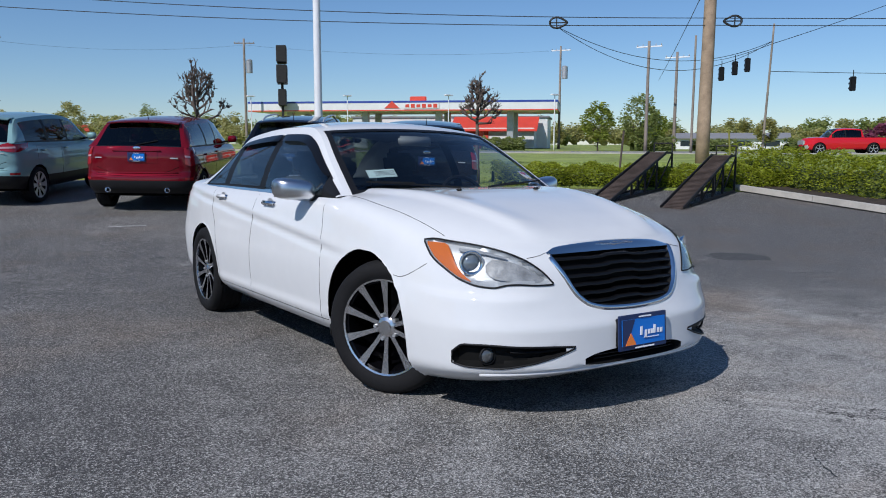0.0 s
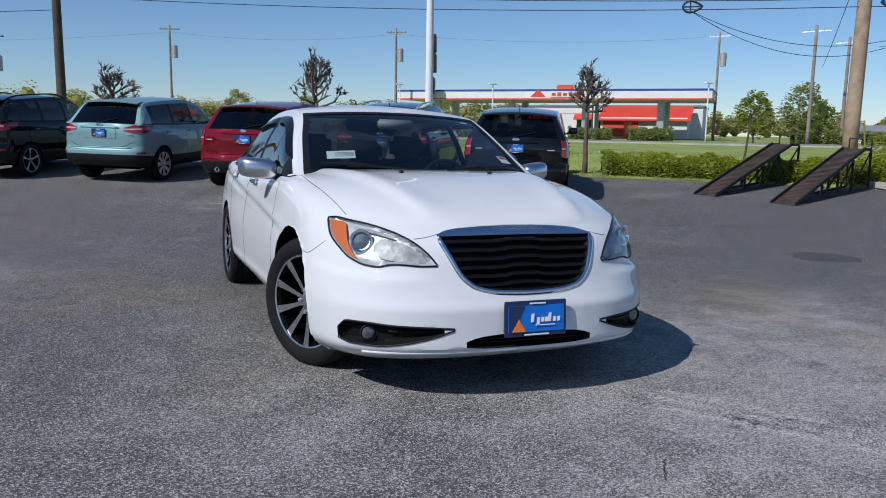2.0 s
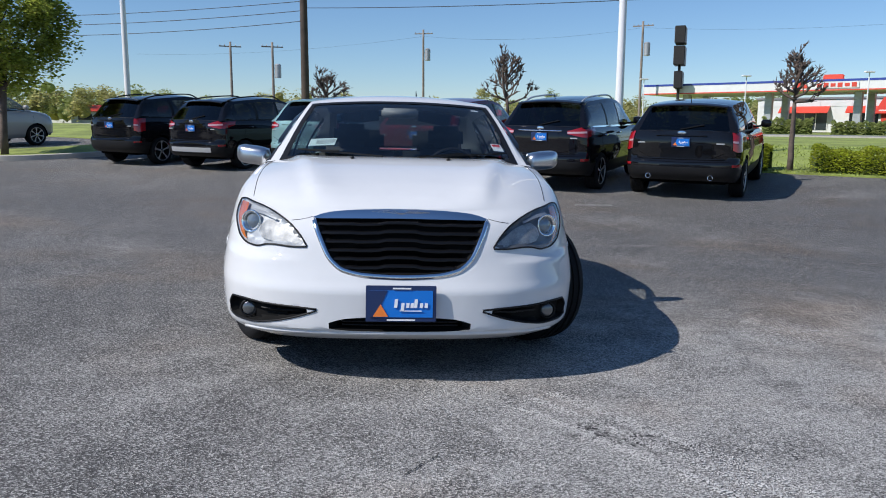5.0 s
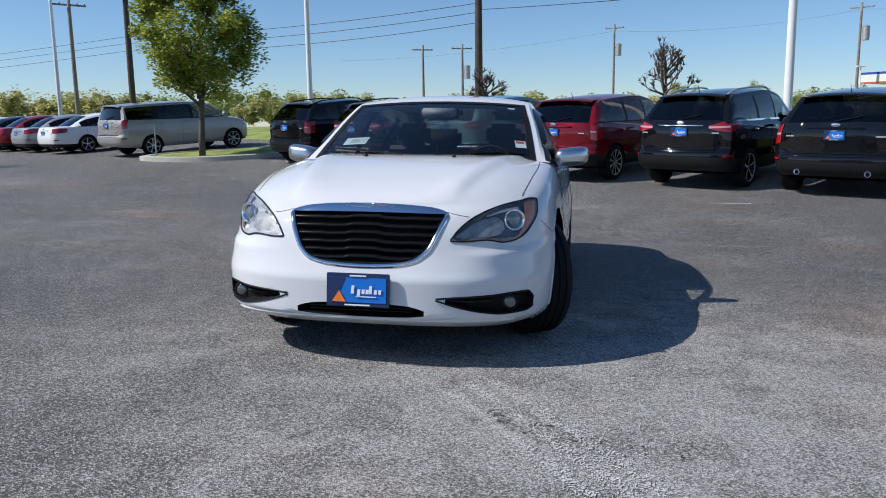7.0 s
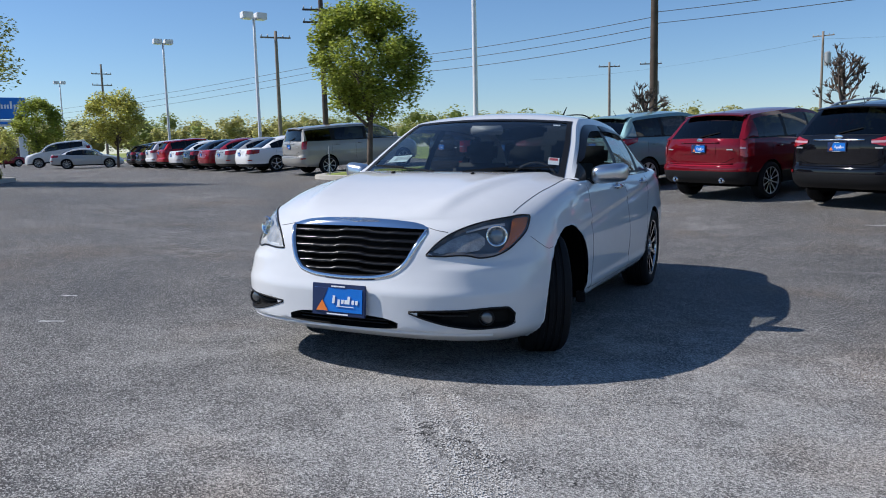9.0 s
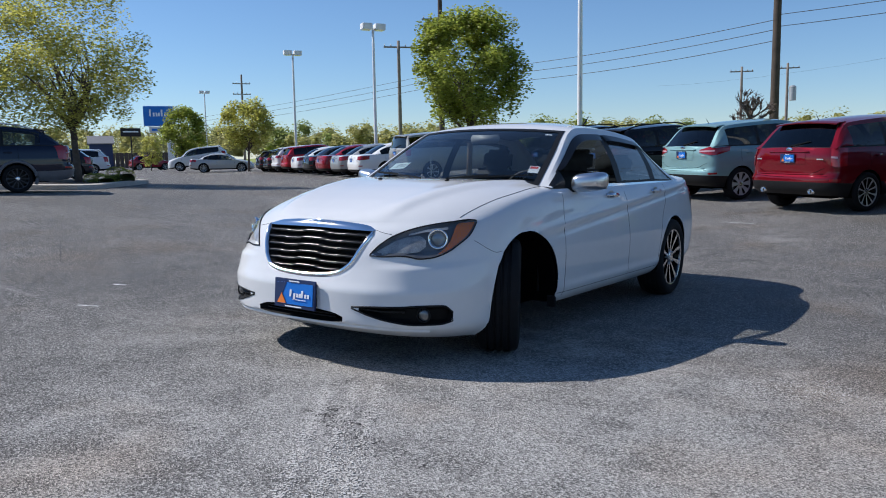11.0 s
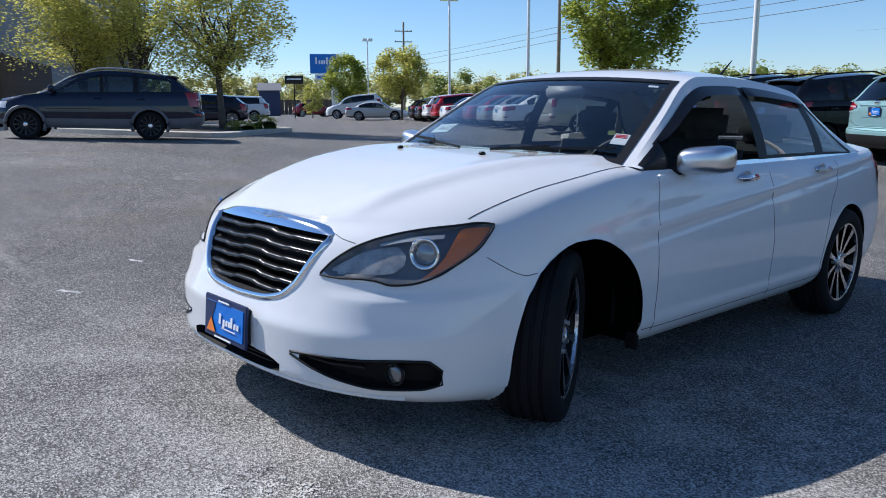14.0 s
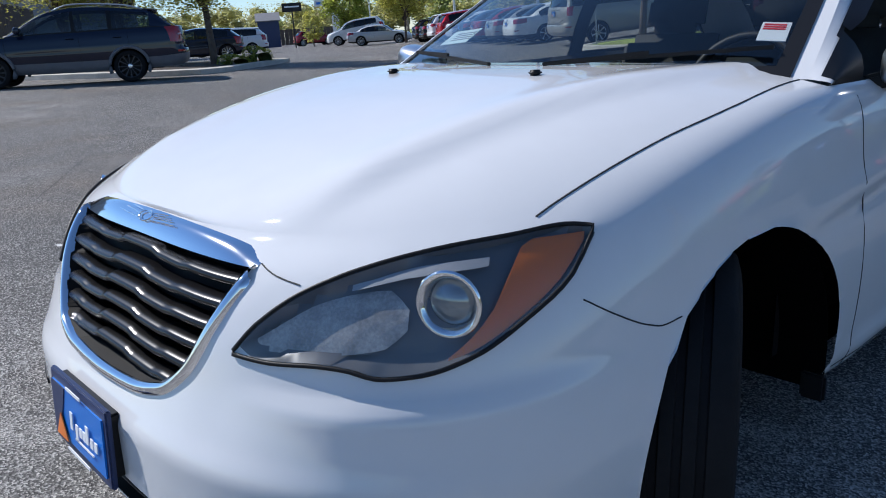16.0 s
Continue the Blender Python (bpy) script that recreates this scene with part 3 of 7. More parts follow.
def plate_mesh(w=0.31, h=0.16):
    """A dealer plate: dark frame, navy and blue ground, an orange wedge and a white wordmark shape. Faces -y."""
    bm = bmesh.new()
    box(bm, (0, 0, 0), (w, 0.012, h), 0.003)
    fr = mesh_of("plate_frame", bm, NAVY)
    bm = bmesh.new()
    box(bm, (0, -0.0075, 0), (w * 0.9, 0.004, h * 0.74))
    a = mesh_of("plate_ground", bm, BLUE)
    bm = bmesh.new()
    y = -0.0115
    x0, z0 = -w * 0.45, -h * 0.37

    def poly(pts):
        lo = [bm.verts.new((p[0], y, p[1])) for p in pts]
        hi = [bm.verts.new((p[0], y + 0.002, p[1])) for p in pts]
        bm.faces.new(lo)
        bm.faces.new(hi[::-1])
        for i in range(len(pts)):
            bm.faces.new((lo[i - 1], hi[i - 1], hi[i], lo[i]))
    poly([(x0, z0), (x0 + w * 0.09, z0), (x0 + w * 0.26, z0 + h * 0.74), (x0, z0 + h * 0.74)])
    d = mesh_of("plate_corner", bm, NAVY)
    bm = bmesh.new()
    y = -0.0145
    poly([(x0 + w * 0.05, z0 + 0.003), (x0 + w * 0.27, z0 + 0.003), (x0 + w * 0.16, z0 + h * 0.36)])
    t = mesh_of("plate_wedge", bm, ORANGE)
    # wordmark drawn as plain slanted strokes
    lines = []
    for i, (dx, up, dn) in enumerate(((0, 0.24, 0), (0.075, 0.13, 0.1), (0.135, 0.13, 0), (0.185, 0.13, 0), (0.225, 0.24, 0), (0.29, 0.13, 0), (0.345, 0.13, 0))):
        xa = -w * 0.10 + dx * w * 1.25
        sl = 0.05 * w
        zb, zt = -h * 0.10 - dn * h, -h * 0.10 + up * h
        bm = bmesh.new()
        poly([(xa, zb), (xa + 0.045 * w, zb), (xa + 0.045 * w + sl * (zt - zb) / h, zt), (xa + sl * (zt - zb) / h, zt)])
        lines.append(mesh_of("plate_stroke", bm, LETTER))
    for x0, x1, z0, z1 in ((-0.02, 0.3, -0.2, -0.175), (-0.12, 0.14, 0.41, 0.45), (-0.2, 0.2, -0.46, -0.42)):
        bm = bmesh.new()
        poly([(x0 * w, z0 * h), (x1 * w, z0 * h), (x1 * w, z1 * h), (x0 * w, z1 * h)])
        lines.append(mesh_of("plate_line", bm, LETTER))
    return (fr, a, d, t, *lines)


PLATE = plate_mesh()


def number_plate(car, m):
    p = part("dealer_plate", PLATE[0], None, car, "blue and navy dealer plate with an orange wedge")
    p.matrix_basis = m
    for nm, me in zip(["plate_ground", "plate_corner", "plate_wedge"] + ["plate_stroke"] * 7 + ["plate_line"] * 3, PLATE[1:]):
        part(nm, me, None, p)
    return p


def sheet(fn, us, vs, t=0.004, s=1):
    """A thin pane between parameters, with its faces turned outwards (side s)."""
    bm = grid(fn, us, vs)
    bm.normal_update()
    return bm


def glasshouse(car, shell, body_mat, spec, fine=True):
    """Roof, pillars and panes. spec: t values of the windscreen's top and the rear window's top, and (t0, t1, kind) along the sides."""
    nt = 60 if fine else 26
    wt, rt = spec["roof"]
    marg = spec.get("margin", 0.035)
    mg = 12 if fine else 6
    # roof panel
    part("roof_panel", grid(shell.roof, span(wt, rt, nt // 2), span(-1, 1, mg * 2), flip=True), spec.get("roof_mat", body_mat), car, smooth=True)
    # windscreen and rear window, with painted or black margins
    for nm, a, b, mt in (("windscreen", 0.0, wt, spec.get("wmat", GLASS_W)), ("rear_window", rt, 1.0, spec.get("rmat", GLASS_D))):
        me = 0.945 if nm == "windscreen" else spec.get("rear_m", 0.9)
        pane = part(nm, grid(shell.roof, span(a, b, nt // 2), span(-me, me, mg * 2), flip=True), mt, car, smooth=True)
        for s in (1, -1):
            part(nm + "_pillar", grid(lambda t, m: shell.roof(t, m), span(a, b, nt // 2), span(s * me, s, 3), flip=s > 0), body_mat, car, smooth=True)
        bw = 0.03 if nm == "windscreen" else 0.02
        for (ta, tb) in ((a, a + (b - a) * bw * 2), (b - (b - a) * bw * 2, b)):
            part(nm + "_seal", grid(lambda t, m: shell.roof(t, m) + Vector((0, -0.002 if nm == "windscreen" else 0.002, 0.003)), span(ta, tb, 3), span(-me, me, mg * 2), flip=True), BLACK, pane, smooth=True)
        if nm == "windscreen":
            for s in (1, -1):
                part("windscreen_seal", grid(lambda t, m: shell.roof(t, m) + Vector((0, -0.002, 0.003)), span(a, b, 12), span(s * 0.905, s * 0.955, 2), flip=s > 0), BLACK, pane, smooth=True)
    # sides
    j0, j1 = spec.get("j", (0.06, 0.86))
    for s in (1, -1):
        fn = lambda t, j: shell.side(t, j, s)
        fl = s < 0
        part("roof_rail", grid(fn, span(0.0, 1.0, nt), span(j1, 1, 3), flip=fl), body_mat, car, smooth=True)
        part("belt_trim", grid(fn, span(0.0, 1.0, nt), span(0, j0, 2), flip=fl), spec.get("belt", BLACK), car, smooth=True)
        for t0, t1, kind in spec["sides"]:
            m = {"w": body_mat, "b": BLACK, "g": spec.get("gmat", GLASS_S), "d": spec.get("dmat", GLASS_D)}.get(kind)
            if kind == "o" and s > 0:
                continue
            if kind == "o":
                m = spec.get("gmat", GLASS_S)
            if kind == "q":
                top = lambda t: j0 + (j1 - j0) * (1 - (t - t0) / (t1 - t0)) ** 0.9
                part("quarter_window", grid(lambda t, v: shell.side(t, j0 + (top(t) - j0) * v, s), span(t0, t1, 14), span(0, 1, 6), flip=fl), spec.get("dmat", GLASS_D), car, smooth=True)
                part("rear_pillar", grid(lambda t, v: shell.side(t, top(t) + (j1 - top(t)) * v, s), span(t0, t1, 14), span(0, 1, 6), flip=fl), body_mat, car, smooth=True)
                continue
            part("side_window" if kind in "gdo" else "pillar", grid(fn, span(t0, t1, max(3, int(nt * (t1 - t0)))), span(j0, j1, 8), flip=fl), m, car, smooth=True)


def blade(bm, a, b, w, h):
    """A flat bar from a to b."""
    a, b = Vector(a), Vector(b)
    d = (b - a)
    m = Matrix.Translation((a + b) / 2) @ d.to_track_quat("X", "Z").to_matrix().to_4x4()
    return box(bm, (0, 0, 0), (d.length, w, h), min(w, h) * 0.2, m)


def seat(car, x, y, z, w=0.5, rest=True):
    s = part("seat", box(bmesh.new(), (x, y, z), (w, 0.5, 0.16), 0.04), CLOTH, car, smooth=True)
    bm = box(bmesh.new(), (0, 0, 0.27), (w, 0.13, 0.6), 0.05)
    b = part("seat_back", bm, CLOTH, s, smooth=True)
    b.matrix_basis = pose(x, y + 0.26, z, -16, 0, 0)
    if rest:
        h = part("headrest", box(bmesh.new(), (0, 0, 0.66), (w * 0.55, 0.1, 0.18), 0.04), CLOTH, s, smooth=True)
        h.matrix_basis = pose(x, y + 0.26, z, -14, 0, 0)


from mathutils.bvhtree import BVHTree


def outline(lo, hi, n=24):
    x0, x1 = lo[0][0], lo[-1][0]
    xs = span(x0, x1, n)
    return [(x, pchip(lo, x)) for x in xs] + [(x, pchip(hi, x)) for x in xs[::-1]]


def mirror(keys):
    return [(-x, z) for x, z in keys[::-1]]


def white_sedan():
    car = empty("sedan", "glossy white four-door sedan with black grille, front wheels turned", "car", LOT @ pose(0, -2.3, 0, -0.6, -1.0, 0) @ pose(0, 2.3, 0))
    sh = Shell(
        wide=[(0, 0.855), (0.06, 0.90), (0.16, 0.93), (0.45, 0.945), (0.7, 0.925), (0.88, 0.9), (0.96, 0.874), (1, 0.842)],
        nose=[(0, -2.16), (0.05, -2.25), (0.12, -2.315), (0.4, -2.315), (0.5, -2.29), (0.6, -2.265), (0.8, -2.225), (0.93, -2.175), (1, -2.11)],
        tail=[(0, 2.36), (0.1, 2.47), (0.4, 2.51), (0.6, 2.49), (0.9, 2.44), (1, 2.40)],
        df=0.96, nf=2.95, dr=0.62, nr=2.6,
        plan=[(-2.3, 0.97), (-1.8, 0.968), (-1.4, 0.968), (-0.9, 0.972), (-0.5, 0.972), (0.6, 0.975), (1.4, 0.965), (2.0, 0.925), (2.5, 0.875)],
        sill=[(-2.3, 0.19), (-1.9, 0.158), (-1.65, 0.152), (-1.45, 0.18), (-1.0, 0.225), (0.9, 0.235), (1.7, 0.24), (2.2, 0.27), (2.5, 0.3)],
        shoulder=[(-2.3, 0.755), (-2.0, 0.785), (-1.75, 0.825), (-1.4, 0.895), (-0.9, 0.958), (-0.5, 0.958), (0.6, 0.975), (1.6, 1.0), (2.2, 1.03), (2.5, 1.03)],
        spine=[(-2.12, 0.777), (-2.0, 0.838), (-1.8, 0.903), (-1.5, 0.968), (-1.2, 1.004), (-0.85, 1.012), (1.6, 1.06), (2.1, 1.075), (2.45, 1.085)],
        ridge=(0.38, 0.62, -0.7, 0.018), flat=4.0, cowl=-0.86, deck=1.5, crease=(0.785, 0.095, 0.008), fold=0.012, ledge=0.022, bulge=0.028,
        roof=[(0, -1.05, 0.98, 0.77, 0.17, 0.008), (0.16, -0.66, 1.215, 0.70, 0.13, 0.03), (0.30, -0.33, 1.375, 0.63, 0.09, 0.026), (0.38, -0.12, 1.428, 0.61, 0.05, 0.04),
              (0.55, 0.40, 1.462, 0.60, 0.0, 0.06), (0.72, 1.04, 1.428, 0.595, -0.02, 0.06), (0.86, 1.46, 1.285, 0.62, -0.06, 0.055), (1, 1.88, 1.075, 0.69, -0.12, 0.045)])
    ARCH = ((-1.325, 0.318, 0.402), (1.375, 0.33, 0.372))
    bm = lower_body(sh, ARCH, 0.362, True)
    tree = BVHTree.FromBMesh(bm)
    FRONT = (0, -1, 0)
    # outlines: (across, up)
    hl_lo = [(-0.862, 0.610), (-0.8, 0.608), (-0.7, 0.613), (-0.66, 0.611), (-0.6, 0.600), (-0.54, 0.605), (-0.46, 0.630), (-0.39, 0.675), (-0.33, 0.725), (-0.298, 0.784)]
    hl_hi = [(-0.862, 0.616), (-0.82, 0.660), (-0.74, 0.713), (-0.64, 0.750), (-0.52, 0.776), (-0.42, 0.789), (-0.34, 0.798), (-0.298, 0.794)]
    fog_lo = [(-0.82, 0.336), (-0.72, 0.302), (-0.6, 0.274), (-0.47, 0.258), (-0.35, 0.258), (-0.285, 0.272)]
    fog_hi = [(-0.82, 0.343), (-0.72, 0.349), (-0.55, 0.354), (-0.43, 0.360), (-0.33, 0.358), (-0.285, 0.322)]
    gr_lo = [(-0.392, 0.735), (-0.36, 0.66), (-0.31, 0.565), (-0.25, 0.521), (-0.15, 0.502), (0, 0.496), (0.15, 0.502), (0.25, 0.521), (0.31, 0.565), (0.36, 0.66), (0.392, 0.735)]
    gr_hi = [(-0.392, 0.742), (-0.2, 0.748), (0, 0.75), (0.2, 0.748), (0.392, 0.742)]
    in_lo = [(-0.36, 0.262), (-0.2, 0.248), (0, 0.246), (0.2, 0.248), (0.36, 0.262)]
    in_hi = [(-0.36, 0.268), (-0.24, 0.305), (0, 0.318), (0.24, 0.305), (0.36, 0.268)]
    HL = {1: (0.55, -0.83, 0), -1: (-0.55, -0.83, 0)}
    FG = {1: (0.5, -0.87, 0), -1: (-0.5, -0.87, 0)}
    for s in (1, -1):
        f = (lambda k: k) if s > 0 else mirror
        # one housing, two colours: dark for the shaded side, bright for the sunlit
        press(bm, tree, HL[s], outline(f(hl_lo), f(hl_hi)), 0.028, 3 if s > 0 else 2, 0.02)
        press(bm, tree, FG[s], outline(f(fog_lo), f(fog_hi)), 0.04, 1, 0.02)
    press(bm, tree, FRONT, outline(gr_lo, gr_hi, 40), 0.05, 1, 0.02, 0.5)
    press(bm, tree, FRONT, outline(in_lo, in_hi, 30), 0.05, 1, 0.02)
    # last two materials: the lamp housing with sun and shade in its colour
    body = part("body", bm, [WHITE, mat("recess_black", (0.006, 0.006, 0.006), 0.7, spec=0.15), mat("lamp_housing_sunlit", (0.52, 0.53, 0.54), 0.45, 0.4), mat("lamp_housing_shaded", (0.14, 0.14, 0.145), 0.35, 0.3)], car, "glossy white painted body", smooth=True, angle=38)

    # headlights
    for s in (1, -1):
        f = (lambda k: k) if s > 0 else mirror
        lens = part("headlight", lay(tree, HL[s], f(hl_lo), f(hl_hi), 40, 12, 0.004), GLASS_C, body, "headlight with its housing coloured dark as in shade" if s > 0 else "headlight with its housing coloured bright as in sun", smooth=True)
        rim = outline(f(hl_lo), f(hl_hi), 40)
        part("headlight_seal", tube([on(tree, HL[s], c, 0.003)[0] for c in rim], 0.0042, 5, closed=True), BLACK, lens, smooth=True)
        c, nrm = on(tree, HL[s], (s * -0.505, 0.703), 0)
        n0 = Vector((0.42 * s, -0.9, 0.05)).normalized()
        m = Matrix.Translation(c - n0 * 0.028) @ n0.to_track_quat("X", "Z").to_matrix().to_4x4()
        ring = lathe([(0.04, 0.0), (0.050, 0.016), (0.055, 0.029), (0.051, 0.032), (0.042, 0.025), (0.038, 0.005)], 32)
        ring.transform(m)
        part("projector_ring", ring, CHROME, lens, smooth=True)
        eye = lathe([(0.041, 0.0), (0.039, 0.012), (0.03, 0.022), (0.016, 0.028), (0.0, 0.03)], 24)
        eye.transform(m)
        part("projector_lens", eye, mat("projector_glass", (0.25, 0.28, 0.3), 0.05, 0.5, coat=1.0), lens, smooth=True)
        am_lo = [(-0.50, 0.624), (-0.46, 0.638), (-0.39, 0.683), (-0.337, 0.730), (-0.308, 0.779)]
        am_hi = [(-0.50, 0.628), (-0.47, 0.652), (-0.43, 0.705), (-0.41, 0.765), (-0.395, 0.785), (-0.308, 0.789)]
        part("turn_reflector", lay(tree, HL[s], f(am_lo), f(am_hi), 12, 6, -0.004), AMBER, lens, "amber corner reflector", smooth=True)
        hb_lo = [(-0.83, 0.622), (-0.7, 0.628), (-0.60, 0.642), (-0.565, 0.67)]
        hb_hi = [(-0.83, 0.640), (-0.7, 0.710), (-0.60, 0.728), (-0.565, 0.70)]
        part("high_beam_reflector", lay(tree, HL[s], f(hb_lo), f(hb_hi), 16, 6, -0.017), mat("fluted_reflector", (0.34, 0.34, 0.34), 0.5, 0.3, var=0.35, scale=22, bump=0.3, bscale=28), lens, smooth=True)
        br_lo = [(-0.66, 0.722), (-0.55, 0.744), (-0.45, 0.754)]
        br_hi = [(-0.66, 0.73), (-0.55, 0.757), (-0.45, 0.766)]
        part("lamp_brow", lay(tree, HL[s], f(br_lo), f(br_hi), 12, 3, -0.006), STEEL, lens, smooth=True)
        # fog lamp
        trim = part("fog_lamp_bezel", tube([on(tree, FG[s], c, 0.0)[0] for c in outline(f(fog_lo), f(fog_hi), 30)], 0.005, 5, closed=True), BLACK, body, smooth=True)
        c, nrm = on(tree, FG[s], (s * -0.445, 0.308), 0)
        n1 = Vector((0.15 * s, -0.99, 0)).normalized()
        m = Matrix.Translation(c - n1 * 0.038) @ n1.to_track_quat("X", "Z").to_matrix().to_4x4()
        fl = lathe([(0.034, 0.0), (0.032, 0.012), (0.026, 0.016), (0.014, 0.019), (0, 0.02)], 24)
        fl.transform(m)
        part("fog_lamp", fl, mat("fog_glass", (0.16, 0.165, 0.17), 0.15, 0.6, coat=0.6), trim, smooth=True)
        fr = lathe([(0.033, 0.0), (0.04, 0.008), (0.04, 0.018), (0.034, 0.016)], 24)
        fr.transform(m)
        part("fog_lamp_ring", fr, BLACK, trim, smooth=True)
        part("fog_slat", tube([on(tree, FG[s], (s * a, z), -0.02)[0] for a, z in ((-0.76, 0.332), (-0.66, 0.325), (-0.53, 0.325))], 0.006, 5), BLACK, trim)
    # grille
    # backing sheet, its near black stands for the shade behind the slats
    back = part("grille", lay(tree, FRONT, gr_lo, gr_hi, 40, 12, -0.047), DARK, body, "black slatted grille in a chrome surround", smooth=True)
    def gx(z):
        """Half-width of the grille at a height."""
        return pchip([(0.496, 0.13), (0.521, 0.25), (0.565, 0.31), (0.66, 0.36), (0.735, 0.392)], z)
    for i in range(6):
        z = 0.523 + i * 0.0375
        w = gx(z) - 0.004
        def sl(x, r):
            ax = abs(x)
            drop = 0.006 * min(1.0, max(0.0, (ax - 0.07) / 0.025)) - 0.004 * min(1.0, max(0.0, (ax - 0.19) / 0.03))
            c, _ = on(tree, FRONT, (x, z + 0.004 * math.cos(x * 9)), 0)
            return Vector((c.x, c.y + 0.013 + 0.020 * r[0], c.z + 0.0125 * r[1] - drop + 0.004))
        prof = [(1.5, 0.9), (0.5, 0.85), (0.0, 0.55), (-0.35, 0.0), (-0.1, -0.5), (0.5, -0.75), (1.5, -0.8)]
        part("grille_slat", grid(sl, span(-w, w, 90), prof), SLAT, back, smooth=True)
    def band(i, j):
        x = -0.395 + 0.79 * i
        z = pchip(gr_lo, x)
        t = 1e-3
        tx, tz = t, pchip(gr_lo, x + t / 2) - pchip(gr_lo, x - t / 2)
        ln = math.hypot(tx, tz)
        ox, oz = tz / ln, -tx / ln
        d, o = ((-0.004, -0.02), (-0.003, 0.006), (0.006, 0.010), (0.015, 0.007), (0.020, -0.002))[j]
        return on(tree, FRONT, (x + ox * d, z + oz * d), o)[0]
    part("grille_surround", grid(band, span(0, 1, 120), [0, 1, 2, 3, 4]), CHROME, back, "chrome grille surround", smooth=True)
    ch_lo = [(-0.40, 0.735), (-0.2, 0.739), (0, 0.741), (0.2, 0.739), (0.40, 0.735)]
    ch_hi = [(-0.40, 0.748), (-0.3, 0.768), (-0.15, 0.778), (0, 0.781), (0.15, 0.778), (0.3, 0.768), (0.40, 0.748)]
    def bar(i, j):
        x = -0.40 + 0.80 * i
        lo, hi = pchip(ch_lo, x), pchip(ch_hi, x)
        c, _ = on(tree, FRONT, (x, min(pchip(gr_lo, x) + 0.005, 0.742) if abs(x) > 0.385 else 0.742), 0)
        return Vector((x, c.y - 0.010 + 0.028 * j + 0.010 * j * j, lo + (hi - lo) * (1 - (1 - j) ** 1.7)))
    part("grille_bar", solid(grid(bar, span(0, 1, 40), span(0, 1, 6)), 0.006), CHROME, back, "chrome bar over the grille with winged badge", smooth=True, angle=40)
    lift = Vector((0, -0.002, 0.003))
    wing = part("winged_badge", tube([bar(0.5 + 0.035 * math.cos(a), 0.55 + 0.22 * math.sin(a)) + lift for a in span(0, 2 * math.pi, 18)[:-1]], 0.0018, 5, closed=True), CHROME, back, "silver winged badge")
    for sg_ in (1, -1):
        for k in range(3):
            part("wing_bar", tube([bar(0.5 + sg_ * (0.035 + (0.13 - 0.03 * k) * t), 0.40 + 0.16 * k + 0.12 * t) + lift for t in span(0, 1, 6)], 0.0014, 5), CHROME, wing)
    # lower intake lip, bumper seam, plate
    # plain near-black sheet that paints the shade inside the intake
    part("intake_shade", lay(tree, FRONT, in_lo, in_hi, 30, 5, -0.045), DARK, body, smooth=True)
    for z in (0.275, 0.29):
        part("intake_slat", tube([on(tree, FRONT, (x, z), -0.02)[0] for x in span(-0.26, 0.26, 14)], 0.004, 5), BLACK, body, smooth=True)
    part("chin_lip", tube([sh.ring(p, 0.085) + Vector((0, -0.001, 0)) for p in span(-0.16, 0.16, 30)], 0.009, 6), WHITE, body, smooth=True)
    c, _ = on(tree, FRONT, (0, 0.38), 0)
    number_plate(body, pose(0.003, c.y - 0.02, 0.380, -3, 0, 0))
    br = box(bmesh.new(), (0, c.y - 0.004, 0.38), (0.29, 0.03, 0.13), 0.004)
    part("plate_bracket", br, BLACK, body)
    # seams
    seam = mat("panel_gap", (0.03, 0.03, 0.03), 0.8)
    for s in (1, -1):
        # bonnet shut line: from the headlamp back along the fender to the screen
        pts = []
        for y in span(-1.80, -0.9, 30):
            hit = tree.ray_cast(Vector((s * pchip([(-1.80, 0.728), (-1.5, 0.755), (-1.2, 0.768), (-0.9, 0.758)], y), y, 2)), Vector((0, 0, -1)))
            pts.append(hit[0] + Vector((0, 0, 0.0005)))
        part("bonnet_gap", tube(pts, 0.0017, 5), seam, body)
        part("bonnet_gap", line_on(tree, FRONT, [(s * 0.402, 0.742), (s * 0.43, 0.734), (s * 0.465, 0.727), (s * 0.50, 0.722)], 0.0017, n=12), seam, body)
        side = (s, 0, 0)
        a = lambda y, z: (s * y, z)
        part("door_gap", line_on(tree, side, [a(-0.785, 0.93), a(-0.83, 0.8), a(-0.845, 0.6), a(-0.832, 0.4), a(-0.825, 0.275)], 0.0017), seam, body)
        part("door_gap", line_on(tree, side, [a(0.27, 0.955), a(0.27, 0.7), a(0.275, 0.5), a(0.28, 0.285)], 0.0017), seam, body)
        part("door_gap", line_on(tree, side, [a(1.20, 0.97), a(1.17, 0.85), a(1.05, 0.7), a(0.99, 0.5), a(0.97, 0.3)], 0.0017), seam, body)
        part("sill_gap", line_on(tree, side, [a(-0.9, 0.295), a(0, 0.3), a(0.97, 0.305)], 0.0022), seam, body)
        part("bumper_gap", line_on(tree, side, [a(-1.80, 0.690), a(-1.75, 0.658), a(-1.69, 0.628), a(-1.65, 0.618), a(-1.605, 0.622)], 0.0016), seam, body)
        # handles
        for y in (0.0, 0.93):
            c, _ = on(tree, side, (s * y, 0.905 + 0.02 * y), 0)
            hb = box(bmesh.new(), (c.x + s * 0.022, c.y, c.z), (0.022, 0.185, 0.03), 0.009)
            h = part("door_handle", hb, CHROME if y < 0.5 else WHITE, body, "chrome door handle" if y < 0.5 else "white door handle", smooth=True)
